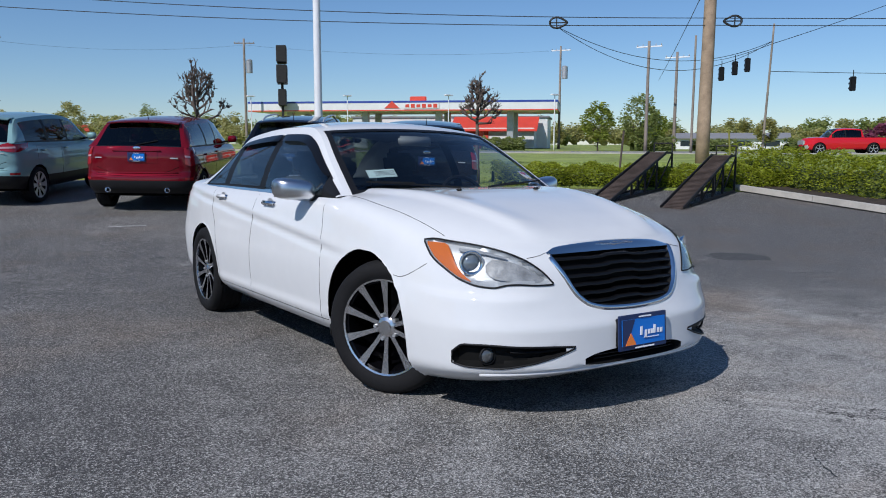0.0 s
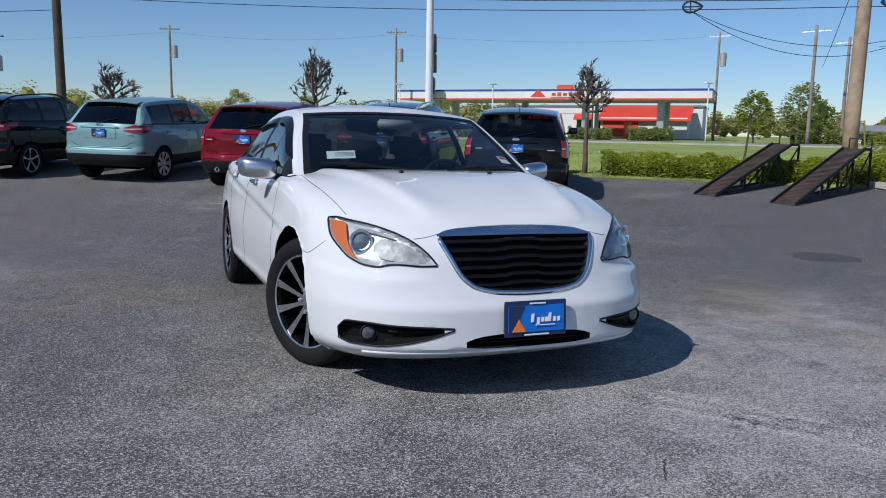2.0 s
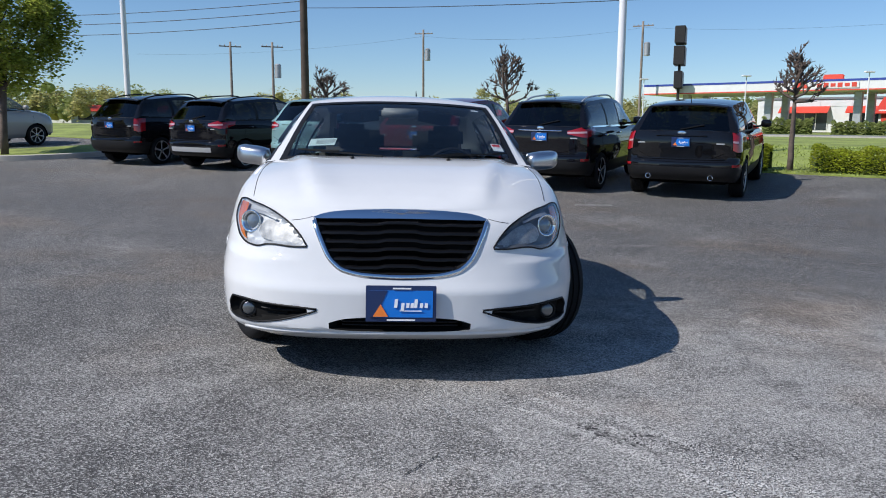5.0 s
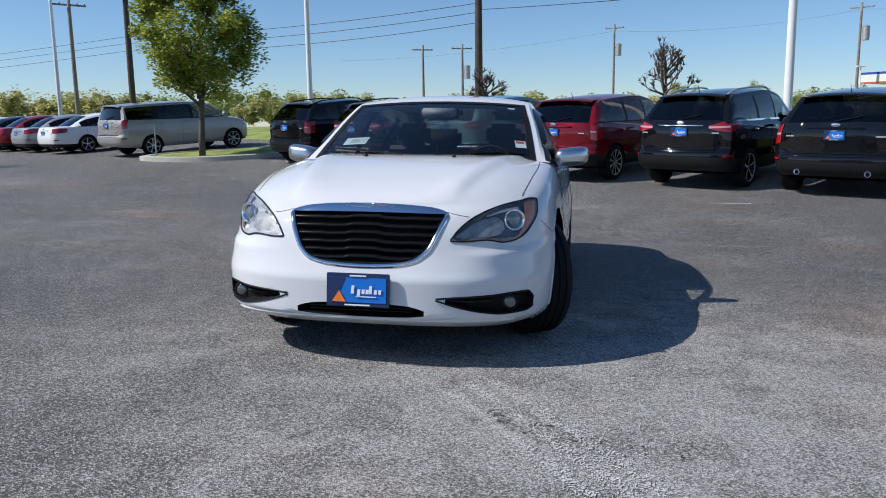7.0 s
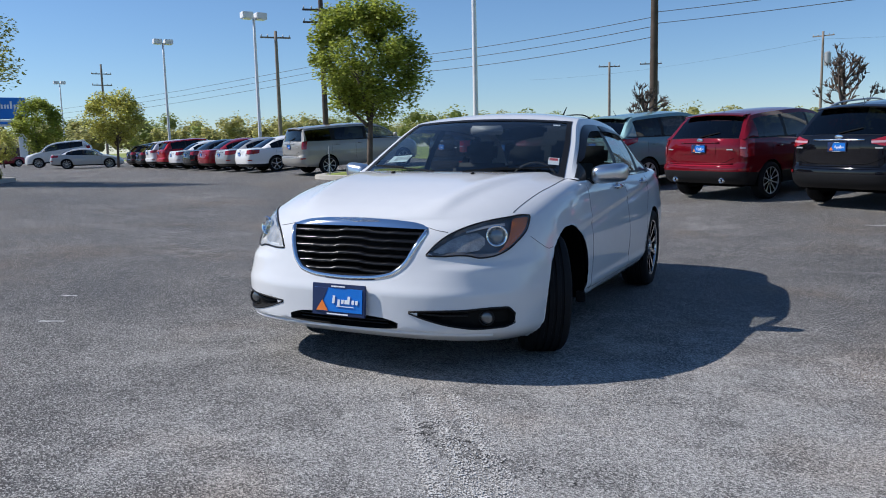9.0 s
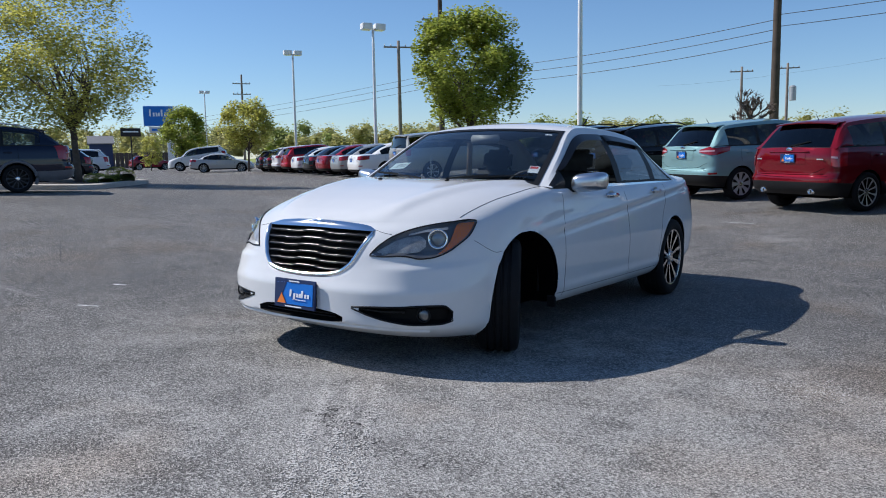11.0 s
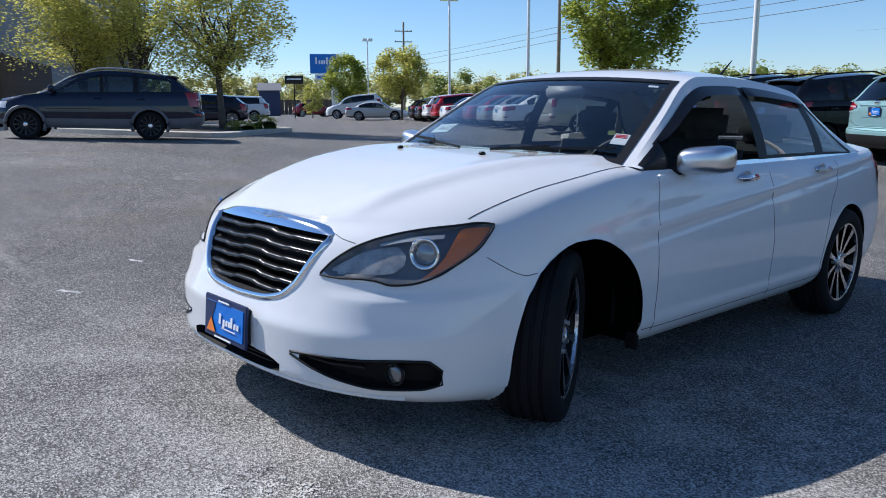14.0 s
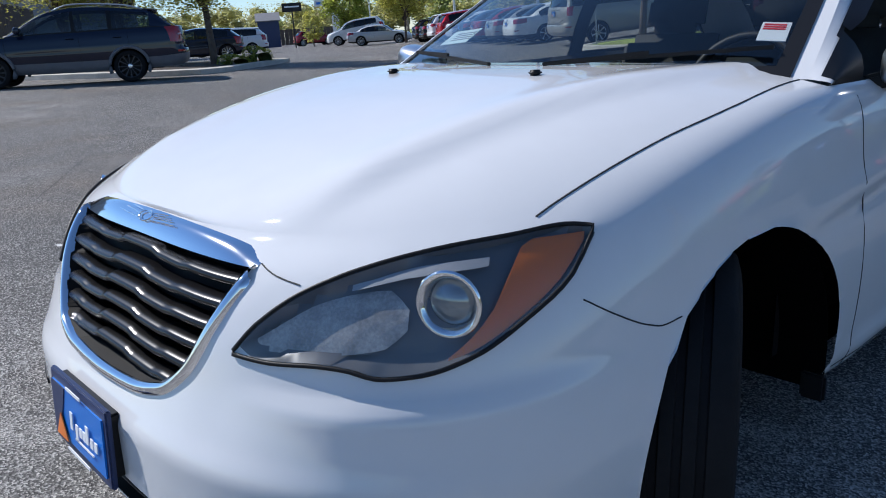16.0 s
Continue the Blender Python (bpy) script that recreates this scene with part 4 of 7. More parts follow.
            for dy in (-0.08, 0.08):
                part("handle_mount", box(bmesh.new(), (c.x + s * 0.006, c.y + dy, c.z), (0.03, 0.022, 0.024), 0.006), CHROME, h, smooth=True)
            cup = lathe([(0.0, 0.0), (0.03, 0.001), (0.045, 0.004)], 20)
            cup.transform(Matrix.Translation((c.x - s * 0.001, c.y, c.z)) @ Matrix.Diagonal((s, 1.2, 0.75, 1)))
            part("handle_cup", cup, SILVER, h, smooth=True)
        # side mirror
        mh = bmesh.new()
        bmesh.ops.create_uvsphere(mh, u_segments=28, v_segments=16, radius=1)
        for v in mh.verts:
            x, y, z = v.co
            x = math.copysign(abs(x) ** 0.5, x)
            z = math.copysign(abs(z) ** 0.58, z)
            y = y * (0.75 if y > 0 else 1.0)
            v.co = Vector((s * (0.945 + 0.112 * x), -0.56 + 0.085 * y + 0.03 * x, 1.003 + 0.062 * z + 0.012 * x))
        mi = part("side_mirror", mh, mat("chrome_cap", (0.66, 0.67, 0.69), 0.28, 1.0), car, "chrome-capped side mirror on a black arm", smooth=True)
        arm = bmesh.new()
        blade(arm, (s * 0.80, -0.60, 0.945), (s * 0.90, -0.57, 0.972), 0.07, 0.04)
        part("mirror_arm", arm, BLACK, mi)
        gl = box(bmesh.new(), (s * 0.945, -0.494, 1.003), (0.18, 0.006, 0.09), 0.002)
        part("mirror_glass", gl, mat("mirror_silver", (0.85, 0.86, 0.87), 0.02, 1.0), mi)
        # black corner patch in front of the door glass
        part("corner_trim", grid(lambda t, j: sh.side(t, j, s, 0.004), span(0.008, 0.095, 8), span(0.0, 0.84, 4), flip=s < 0), BLACK, car, smooth=True)
        # smoked wind deflectors over the door windows
        for t0, t1 in ((0.10, 0.505), (0.525, 0.745)):
            dn = 0.79
            def vis(t, j):
                e = min(1, (t - t0) / 0.03 + 0.2, (t1 - t) / 0.03 + 0.2)
                return sh.side(t, dn + (0.895 - dn) * j, s, 0.006 + 0.024 * (1 - j) * e)
            part("wind_deflector", grid(vis, span(t0, t1, 30), span(0, 1, 5), flip=s < 0), mat("smoked_acrylic", (0.006, 0.006, 0.007), 0.3, spec=0.25), car, "smoked black wind deflector", smooth=True)
    glasshouse(car, sh, WHITE, dict(roof=(0.305, 0.72), belt=CHROME, j=(0.05, 0.85), gmat=GLASS_H, dmat=GLASS_S, rmat=GLASS_R,
               sides=[(0.0, 0.095, "w"), (0.095, 0.505, "o"), (0.50, 0.535, "b"), (0.535, 0.712, "g"), (0.712, 0.752, "b"), (0.752, 0.93, "q"), (0.93, 1.0, "w")]))
    # black edging round the side windows
    for s in (1, -1):
        part("window_frame", grid(lambda t, j: sh.side(t, j, s, 0.003), span(0.08, 0.74, 50), [0.83, 0.885], flip=s < 0), BLACK, car, smooth=True)
        slope = lambda t: 0.05 + 0.80 * max(0.0, 1 - (t - 0.752) / 0.178) ** 0.9
        part("window_frame", grid(lambda t, v: sh.side(t, slope(t) - 0.05 + 0.10 * v, s, 0.003), span(0.752, 0.925, 24), [0, 0.5, 1], flip=s < 0), BLACK, car, smooth=True)
        part("window_frame", grid(lambda t, v: sh.side(t, v, s, 0.003), span(0.50, 0.925, 30), [0.045, 0.085], flip=s < 0), BLACK, car, smooth=True)
    # wheels and wells
    for x in (0.79, -0.79):
        wheel(car, x * 0.95, -1.3825, 28, 1.0, RIM_FINE, TYRE_FINE)
        wheel(car, x, 1.3825, 0, 1.0, RIM_FINE, TYRE_FINE)
        for y, z, ra in ARCH:
            xb = abs(sh.ring(0.5, 0.4).x)
            wheel_well(car, math.copysign(xb - 0.012, x), y, ra, z, w=0.44, shell=sh)
    for s in (1, -1):
        fl = box(bmesh.new(), (s * 0.865, -0.925, 0.245), (0.06, 0.02, 0.07), 0.006)
        part("mud_flap", fl, BLACK, car)
    # floor pan and inside
    fp = bmesh.new()
    box(fp, (0, 0, 0.24), (1.30, 4.1, 0.06))
    box(fp, (0, -1.45, 0.45), (0.70, 1.2, 0.5))
    box(fp, (0, 2.0, 0.45), (1.0, 0.7, 0.5))
    box(fp, (0, 0.2, 0.31), (1.62, 1.9, 0.06))
    # underside coloured as deep shade
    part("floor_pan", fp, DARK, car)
    for s in (1, -1):
        part("door_lining", grid(lambda y, z: Vector((s * 0.77, y, z)), span(-0.95, 1.3, 4), [0.3, 0.94]), BLACK, car)
    ds = bmesh.new()
    box(ds, (0, -0.72, 0.82), (1.48, 0.42, 0.28), 0.06)
    part("dashboard", ds, BLACK, car, smooth=True)
    cb = bmesh.new()
    box(cb, (0, -0.93, 0.952), (1.36, 0.2, 0.02), 0.004)
    part("cowl_panel", cb, BLACK, car)
    sw = bmesh.new()
    ring = [(0.18 * math.cos(a), 0, 0.18 * math.sin(a)) for a in span(0, 2 * math.pi, 28)[:-1]]
    sw = tube(ring, 0.015, 8, closed=True)
    box(sw, (0, 0.0, 0), (0.16, 0.03, 0.12), 0.02)
    blade(sw, (-0.16, 0, 0), (0.16, 0, 0), 0.02, 0.03)
    w = part("steering_wheel", sw, BLACK, car, smooth=True)
    w.matrix_basis = pose(0.37, -0.40, 0.90, -22, 0, 0)
    for x in (0.37, -0.37):
        seat(car, x, 0.05, 0.52)
    seat(car, 0.3, 1.0, 0.5, 0.62)
    seat(car, -0.3, 1.0, 0.5, 0.62)
    ps = box(bmesh.new(), (0, 1.55, 0.98), (1.3, 0.5, 0.02), 0.004)
    part("parcel_shelf", ps, BLACK, car)
    hl = grid(lambda t, m: sh.roof(t, m) - Vector((0, 0, 0.03)), span(0.31, 0.72, 12), span(-0.95, 0.95, 10))
    part("headliner", hl, mat("headliner_cloth", (0.3, 0.3, 0.29), 0.95), car)
    rm = box(bmesh.new(), (0, 0, 0), (0.25, 0.03, 0.065), 0.012)
    r = part("interior_mirror", rm, mat("mirror_back", (0.25, 0.25, 0.25), 0.5), car, smooth=True)
    r.matrix_basis = Matrix.Translation(sh.roof(0.26, 0) + Vector((0, 0.07, -0.035)))
    # windscreen furniture
    for (t, m, w, h, mm, nm) in ((0.085, -0.66, 0.17, 0.085, mat("paper_sticker", (0.62, 0.74, 0.72), 0.6), "window_sticker"), (0.08, 0.845, 0.07, 0.085, LETTER, "red_tag"), (0.275, 0.80, 0.05, 0.02, LETTER, "registration_label")):
        o = sh.roof(t, m)
        ex = (sh.roof(t, m + 0.02) - sh.roof(t, m - 0.02)).normalized()
        ey = (sh.roof(t + 0.01, m) - sh.roof(t - 0.01, m)).normalized()
        nn = ex.cross(ey).normalized()
        mm4 = Matrix((( *ex, 0), (*ey, 0), (*nn, 0), (0, 0, 0, 1))).transposed()
        mm4.translation = o - nn * 0.008
        st = part(nm, box(bmesh.new(), (0, 0, 0), (w, h, 0.002)), mm, car)
        st.matrix_basis = mm4
        if nm == "red_tag":
            bb = bmesh.new()
            for i in range(3):
                box(bb, (-0.002, 0.030 - 0.010 * i, 0.002), (0.054, 0.005, 0.002))
            part("tag_print", bb, mat("red_print", (0.7, 0.03, 0.03), 0.5), st)
        elif nm == "window_sticker":
            bb = bmesh.new()
            for i in range(4):
                box(bb, (0.02, 0.02 - 0.013 * i, 0.002), (0.12, 0.004, 0.002))
            part("sticker_print", bb, STEEL, st)
    for s, x0, x1 in ((1, 0.10, 0.66), (1, -0.62, -0.10)):
        wb = bmesh.new()
        a, b = sh.roof(0.012, x0 / 0.745), sh.roof(0.04, x1 / 0.745)
        if x0 < 0:
            a, b = sh.roof(0.04, x0 / 0.745), sh.roof(0.012, x1 / 0.745)
        up = Vector((0, -0.012, 0.016))
        blade(wb, a + up, b + up, 0.012, 0.010)
        blade(wb, a + up, (a + b) / 2 + up * 1.6, 0.008, 0.010)
        part("wiper", wb, BLACK, car)
    for x in (0.272, -0.272):
        c = tree.ray_cast(Vector((x, -1.262, 2)), Vector((0, 0, -1)))[0]
        part("washer_nozzle", box(bmesh.new(), (c.x, c.y, c.z + 0.006), (0.026, 0.03, 0.014), 0.005), BLACK, car, smooth=True)
    an = tube([sh.roof(0.715, 0.25) + Vector((0, 0, -0.005)), sh.roof(0.715, 0.25) + Vector((0.0, 0.012, 0.035)), sh.roof(0.715, 0.25) + Vector((0, 0.16, 0.14))], [0.02, 0.009, 0.003], 8)
    part("antenna", an, BLACK, car)
    for s in (1, -1):
        f = (lambda k: k) if s > 0 else mirror
        tl = lay(tree, (s * 0.6, 0.8, 0), f([(0.5, 0.80), (0.8, 0.78), (1.05, 0.78)]), f([(0.5, 0.93), (0.8, 0.96), (1.05, 0.97)]), 10, 5, 0.006)
        part("tail_light", tl, RED_L, body, "red tail light", smooth=True)
    return car


sedan = white_sedan()


# ---- the ground, one sheet to the horizon ----
def ground_sheet():
    rs = [0.0] + span(1.0, 30, 29) + [34, 38, 43, 50, 60, 75, 95, 120, 160, 220, 320, 500, 900, 1800, 3500]
    n = 96
    bm = bmesh.new()
    mid = bm.verts.new((0, 0, height(0, 0)))
    prev = None
    for r in rs[1:]:
        row = [bm.verts.new((r * math.cos(2 * math.pi * i / n), r * math.sin(2 * math.pi * i / n), height(r * math.cos(2 * math.pi * i / n), r * math.sin(2 * math.pi * i / n)) - (0.0 if r < 300 else (r - 300) * 0.001))) for i in range(n)]
        for i in range(n):
            if prev is None:
                bm.faces.new((mid, row[i], row[(i + 1) % n]))
            else:
                bm.faces.new((prev[i], row[i], row[(i + 1) % n], prev[(i + 1) % n]))
        prev = row
    return tagged(new("ground", mesh_of("ground", bm, ASPHALT, True)), "dark weathered asphalt car lot with worn lighter patches", "ground", kind="structure")


ground = ground_sheet()


# ---- parked vehicles ----
def shape(kind, L, W, H, wb, front):
    """A body form of a kind (suv, van, hatch, sedan) at its real size; front is the overhang before the front axle."""
    h, hw = H, W / 2
    y0, y1 = -wb / 2 - front, L - wb / 2 - front
    c = y1 - y0
    Y = lambda f: y0 + c * f
    if kind == "sedan":
        sho = [(y0, 0.47 * h), (Y(0.1), 0.52 * h), (Y(0.28), 0.63 * h), (Y(0.6), 0.66 * h), (y1, 0.70 * h)]
        spine = [(y0, 0.5 * h), (Y(0.08), 0.56 * h), (Y(0.26), 0.67 * h), (Y(0.8), 0.72 * h), (y1, 0.72 * h)]
        roof = [(0, Y(0.27), 0.66 * h, hw * 0.80, 0.14, 0.01), (0.28, Y(0.42), 0.955 * h, hw * 0.66, 0.08, 0.06), (0.5, Y(0.55), h, hw * 0.63, 0, 0.07),
                (0.7, Y(0.69), 0.955 * h, hw * 0.63, -0.02, 0.07), (1, Y(0.86), 0.72 * h, hw * 0.75, -0.1, 0.05)]
        cowl, deck, tail = Y(0.30), Y(0.80), [(0, y1 - 0.14), (0.12, y1 - 0.02), (0.4, y1), (0.8, y1 - 0.06), (1, y1 - 0.12)]
        nose = [(0, y0 + 0.12), (0.12, y0), (0.45, y0), (0.8, y0 + 0.08), (1, y0 + 0.2)]
    else:
        sho = [(y0, 0.52 * h), (Y(0.08), 0.56 * h), (Y(0.25), 0.63 * h), (Y(0.6), 0.66 * h), (y1, 0.70 * h)]
        spine = [(y0, 0.54 * h), (Y(0.06), 0.59 * h), (Y(0.22), 0.66 * h), (Y(0.8), 0.71 * h), (y1, 0.705 * h)]
        tl = {"suv": 0.85, "van": 0.93, "hatch": 0.84}[kind]
        roof = [(0, Y(0.22 if kind != "van" else 0.17), 0.65 * h, hw * 0.85, 0.16, 0.02), (0.28, Y(0.39 if kind != "van" else 0.34), 0.95 * h, hw * 0.74, 0.08, 0.05),
                (0.5, Y(0.55), h, hw * 0.73, 0, 0.05), (0.8, Y(tl), 0.97 * h, hw * 0.71, -0.04, 0.05), (1, Y(0.975), 0.695 * h, hw * 0.86, -0.1, 0.015)]
        if kind == "hatch":
            spine[:3] = [(y0, 0.50 * h), (Y(0.07), 0.565 * h), (Y(0.2), 0.645 * h)]
            roof = [(0, Y(0.19), 0.64 * h, hw * 0.85, 0.16, 0.02), (0.28, Y(0.40), 0.95 * h, hw * 0.73, 0.08, 0.05),
                    (0.5, Y(0.55), h, hw * 0.72, 0, 0.05), (0.8, Y(0.82), 0.945 * h, hw * 0.70, -0.04, 0.05), (1, Y(0.965), 0.69 * h, hw * 0.85, -0.1, 0.015)]
        cowl, deck, tail = Y(0.27), Y(0.9), [(0, y1 - 0.12), (0.1, y1 - 0.02), (0.25, y1), (0.38, y1 - 0.01), (0.45, y1 - 0.06), (0.8, y1 - 0.07), (1, y1 - 0.11)]
        nose = [(0, y0 + 0.12), (0.12, y0), (0.5, y0), (0.85, y0 + 0.05), (1, y0 + 0.15)]
    return Shell(wide=[(0, hw * 0.90), (0.1, hw * 0.955), (0.22, hw * 0.975), (0.5, hw), (0.75, hw * 0.985), (0.92, hw * 0.96), (1, hw * 0.925)],
                 nose=nose, tail=tail, df=0.8, nf=2.5, dr=0.36, nr=3.4,
                 plan=[(y0, 1), (Y(0.5), 1), (Y(0.75), 0.995), (y1, 0.975)],
                 sill=[(y0, 0.17 * h), (Y(0.5), 0.155 * h), (Y(0.85), 0.17 * h), (y1, 0.21 * h)], shoulder=sho, spine=spine, cowl=cowl, deck=deck, roof=roof,
                 crease=(0.44 * h, 0.03, 0.005), bulge=0.03), y0, y1


def vehicle(name, label, m, kind="suv", L=4.68, W=1.93, H=1.70, wb=2.82, front=0.93, color=(0.01, 0.01, 0.011), metal=0.0, band=0.2, lamp="tall", size=1.05,
            rim=None, plate=True, rails=False, flare=None, exhaust=False, chrome=False, wiper=True, glassd=None, far=False, group="", trim=None, skid=False):
    """A parked car built from its size and a few choices of dress."""
    car = empty(name, label, "car" if kind in ("sedan", "hatch") else ("van" if kind == "van" else "suv"), m, group)
    sh, y0, y1 = shape(kind, L, W, H, wb, front)
    pm = paint("car_paint", color, metal)
    hz = 0.335 * size
    ra = hz + 0.045
    hubs = ((-wb / 2, hz), (wb / 2, hz))
    bm = lower_body(sh, hubs, ra, False, bands=band)
    tree = BVHTree.FromBMesh(bm)
    body = part("body", bm, [pm, trim or BLACK], car, smooth=True, angle=40)
    hw = W / 2
    gd = glassd or GLASS_D
    if kind == "sedan":
        sides = [(0.0, 0.09, "w"), (0.09, 0.47, "g"), (0.47, 0.50, "b"), (0.50, 0.72, "d"), (0.72, 0.735, "b"), (0.735, 0.86, "d"), (0.86, 1.0, "w")]
        rt = 0.71
    else:
        sides = [(0.0, 0.08, "w"), (0.08, 0.42, "g"), (0.42, 0.445, "b"), (0.445, 0.62, "d"), (0.62, 0.64, "b"), (0.64, 0.83, "d"), (0.83, 1.0, "w")]
        rt = 0.815
    glasshouse(car, sh, pm, dict(roof=(0.285, rt), sides=sides, gmat=GLASS_S, dmat=gd, rmat=gd, wmat=GLASS_W, rear_m=0.9 if kind != "sedan" else 0.86, belt=CHROME if chrome else BLACK), False)
    for x in (hw - 0.125, -hw + 0.125):
        for y in (-wb / 2, wb / 2):
            wheel(car, x, y, 0, size, rim, z=hz)
            wheel_well(car, math.copysign(hw - 0.03, x), y, ra, hz, 0.38)
            if flare:
                arc = [(math.copysign(hw - 0.012, x), y + (ra + 0.025) * math.cos(a), hz + (ra + 0.025) * math.sin(a)) for a in span(-0.35, math.pi + 0.35, 22)]
                part("arch_flare", tube(arc, 0.04, 6), flare, body, "grey moulded wheel-arch flare", smooth=True)
    fp = bmesh.new()
    box(fp, (0, 0, 0.19 * H), (W * 0.72, L * 0.86, 0.1))
    box(fp, (0, 0.1, 0.28 * H), (W * 0.78, wb - 0.9, 0.2))
    box(fp, (0, y1 - 0.55, 0.34 * H), (W * 0.6, 0.7, 0.3))
    part("floor_pan", fp, DARK, car)
    for x in (0.38, -0.38):
        seat(car, x, -0.1, 0.38 * H, 0.5)
    seat(car, 0, 0.85, 0.38 * H, 1.3, False)
    box_d = bmesh.new()
    part("dashboard", box(box_d, (0, sh.k["roof"][0][1] + 0.32, 0.54 * H), (W * 0.76, 0.5, 0.26), 0.05), BLACK, car)
    REAR = (0, 1, 0)
    zs = pchip(sh.k["shoulder"], y1)
    zb = pchip(sh.k["sill"], y1)
    # lamps
    for s in (1, -1):
        f = mirror if s > 0 else (lambda k: k)
        v = (s * 0.5, 0.866, 0)
        f2 = (lambda k: k) if s > 0 else mirror
        # across of the body corner in the slanted view
        ca = -0.866 * (hw * 0.93) + 0.5 * (y1 - 0.2)
        if lamp == "tall":
            lo, hi = [(ca - 0.13, zs - 0.33), (ca, zs - 0.34), (ca + 0.1, zs - 0.31)], [(ca - 0.13, zs - 0.03), (ca, zs - 0.012), (ca + 0.1, zs - 0.02)]
        elif lamp == "wide":
            lo, hi = [(ca - 0.22, zs - 0.12), (ca, zs - 0.19), (ca + 0.34, zs - 0.13)], [(ca - 0.22, zs - 0.004), (ca, zs - 0.004), (ca + 0.34, zs - 0.075)]
        elif lamp == "van":
            lo, hi = [(ca - 0.08, zs - 0.28), (ca + 0.08, zs - 0.28)], [(ca - 0.08, zs - 0.015), (ca + 0.08, zs - 0.015)]
        else:
            lo, hi = [(ca - 0.22, zs - 0.2), (ca, zs - 0.22), (ca + 0.2, zs - 0.2)], [(ca - 0.22, zs - 0.06), (ca, zs - 0.04), (ca + 0.2, zs - 0.05)]
        tl = part("tail_light", lay(tree, v, f2(lo), f2(hi), 10, 5, 0.012), RED_L, body, "red tail light", smooth=True)
        if not far and len(lo) > 2:
            md = lambda k, g: [(x, z + g) for x, z in k]
            part("reversing_lens", lay(tree, v, f2([(x, (pchip(lo, x) + pchip(hi, x)) / 2 - 0.02) for x, z in lo[1:]]), f2([(x, (pchip(lo, x) + pchip(hi, x)) / 2 + 0.012) for x, z in lo[1:]]), 6, 2, 0.017), ROSE_L, tl, "pinkish clear lens band", smooth=True)
        vf = (s * 0.5, -0.866, 0)
        na = 0.866 * (hw * 0.78) + 0.5 * (y0 + 0.3)
        zf = pchip(sh.k["shoulder"], y0)
        part("headlight", lay(tree, vf, f2([(na - 0.3, zf - 0.13), (na + 0.1, zf - 0.16)]), f2([(na - 0.3, zf - 0.04), (na + 0.1, zf - 0.01)]), 8, 3, 0.01), CLEAR_L, body, smooth=True)
        side = (s, 0, 0)
        zsm = pchip(sh.k["shoulder"], 0)
        for yg in (sh.k["roof"][0][1] + 0.12, 0.08 * L, 0.08 * L + 0.95):
            part("door_gap", line_on(tree, side, [(s * yg, zsm - 0.02), (s * (yg + 0.02), zsm - 0.4), (s * (yg + 0.02), zb + 0.12)], 0.003, n=10), DARK, body)
        for yh in (0.08 * L - 0.16, 0.08 * L + 0.75):
            c, _ = on(tree, side, (s * yh, zsm - 0.11))
            part("door_handle", box(bmesh.new(), (c.x + s * 0.018, c.y, c.z), (0.025, 0.17, 0.032), 0.009), CHROME if chrome else pm, body, smooth=True)
        mh = bmesh.new()
        bmesh.ops.create_uvsphere(mh, u_segments=14, v_segments=8, radius=1)
        ym = sh.k["roof"][0][1] + 0.42
        for q in mh.verts:
            x, y, z = q.co
            q.co = Vector((s * (hw + 0.07 + 0.1 * math.copysign(abs(x) ** 0.6, x)), ym + 0.07 * y, zsm + 0.085 + 0.075 * math.copysign(abs(z) ** 0.7, z)))
        mi = part("side_mirror", mh, pm, car, smooth=True)
        part("mirror_arm", blade(bmesh.new(), (s * (hw - 0.1), ym, zsm + 0.02), (s * (hw + 0.03), ym, zsm + 0.05), 0.07, 0.04), BLACK, mi)
        if rails:
            pts = [sh.roof(t, s * 0.86) + Vector((0, 0, 0.055 * min(1, 12 * (t - 0.3), 12 * (0.8 - t)))) for t in span(0.3, 0.8, 16)]
            part("roof_rail_bar", tube(pts, 0.018, 6), SILVER if rails == "silver" else BLACK, car, smooth=True)
        # rear reflectors
        part("rear_reflector", lay(tree, v, f2([(ca - 0.05, zb + 0.24), (ca + 0.12, zb + 0.24)]), f2([(ca - 0.05, zb + 0.28), (ca + 0.12, zb + 0.28)]), 4, 1, 0.008), RED_L, body)
        if exhaust:
            ex = lathe([(0.04, -0.1), (0.045, 0.02), (0.038, 0.02), (0.036, -0.1)], 16)
            ex.transform(Matrix.Translation((s * 0.52, y1 - 0.02, zb + 0.06)) @ Matrix.Rotation(radians(90), 4, "Z"))
            part("exhaust_tip", ex, CHROME, car, smooth=True)
    # tailgate dress
    pz = zs - 0.18 if kind != "sedan" else zs - 0.2
    c, _ = on(tree, REAR, (0, pz))
    rc = lay(tree, REAR, [(-0.36, pz - 0.11), (0.36, pz - 0.11)], [(-0.36, pz + 0.1), (0.36, pz + 0.1)], 8, 4, 0.006)
    part("plate_recess", rc, pm if not far else pm, body, smooth=True)
    if plate:
        number_plate(body, pose(0, c.y + 0.022, pz, 0, 0, 180))
    part("tailgate_bar", tube([on(tree, REAR, (x, pz + 0.105), 0.012)[0] for x in span(-0.42, 0.42, 8)], 0.014, 6), CHROME if chrome else pm, body, smooth=True)
    for (xa, za, wd) in ((-0.66, pz - 0.02, 0.16), (0.62, pz - 0.02, 0.18)):
        a, _ = on(tree, REAR, (xa, za))
        part("badge", box(bmesh.new(), (a.x, a.y + 0.004, a.z), (wd, 0.006, 0.022), 0.002), SILVER, body)
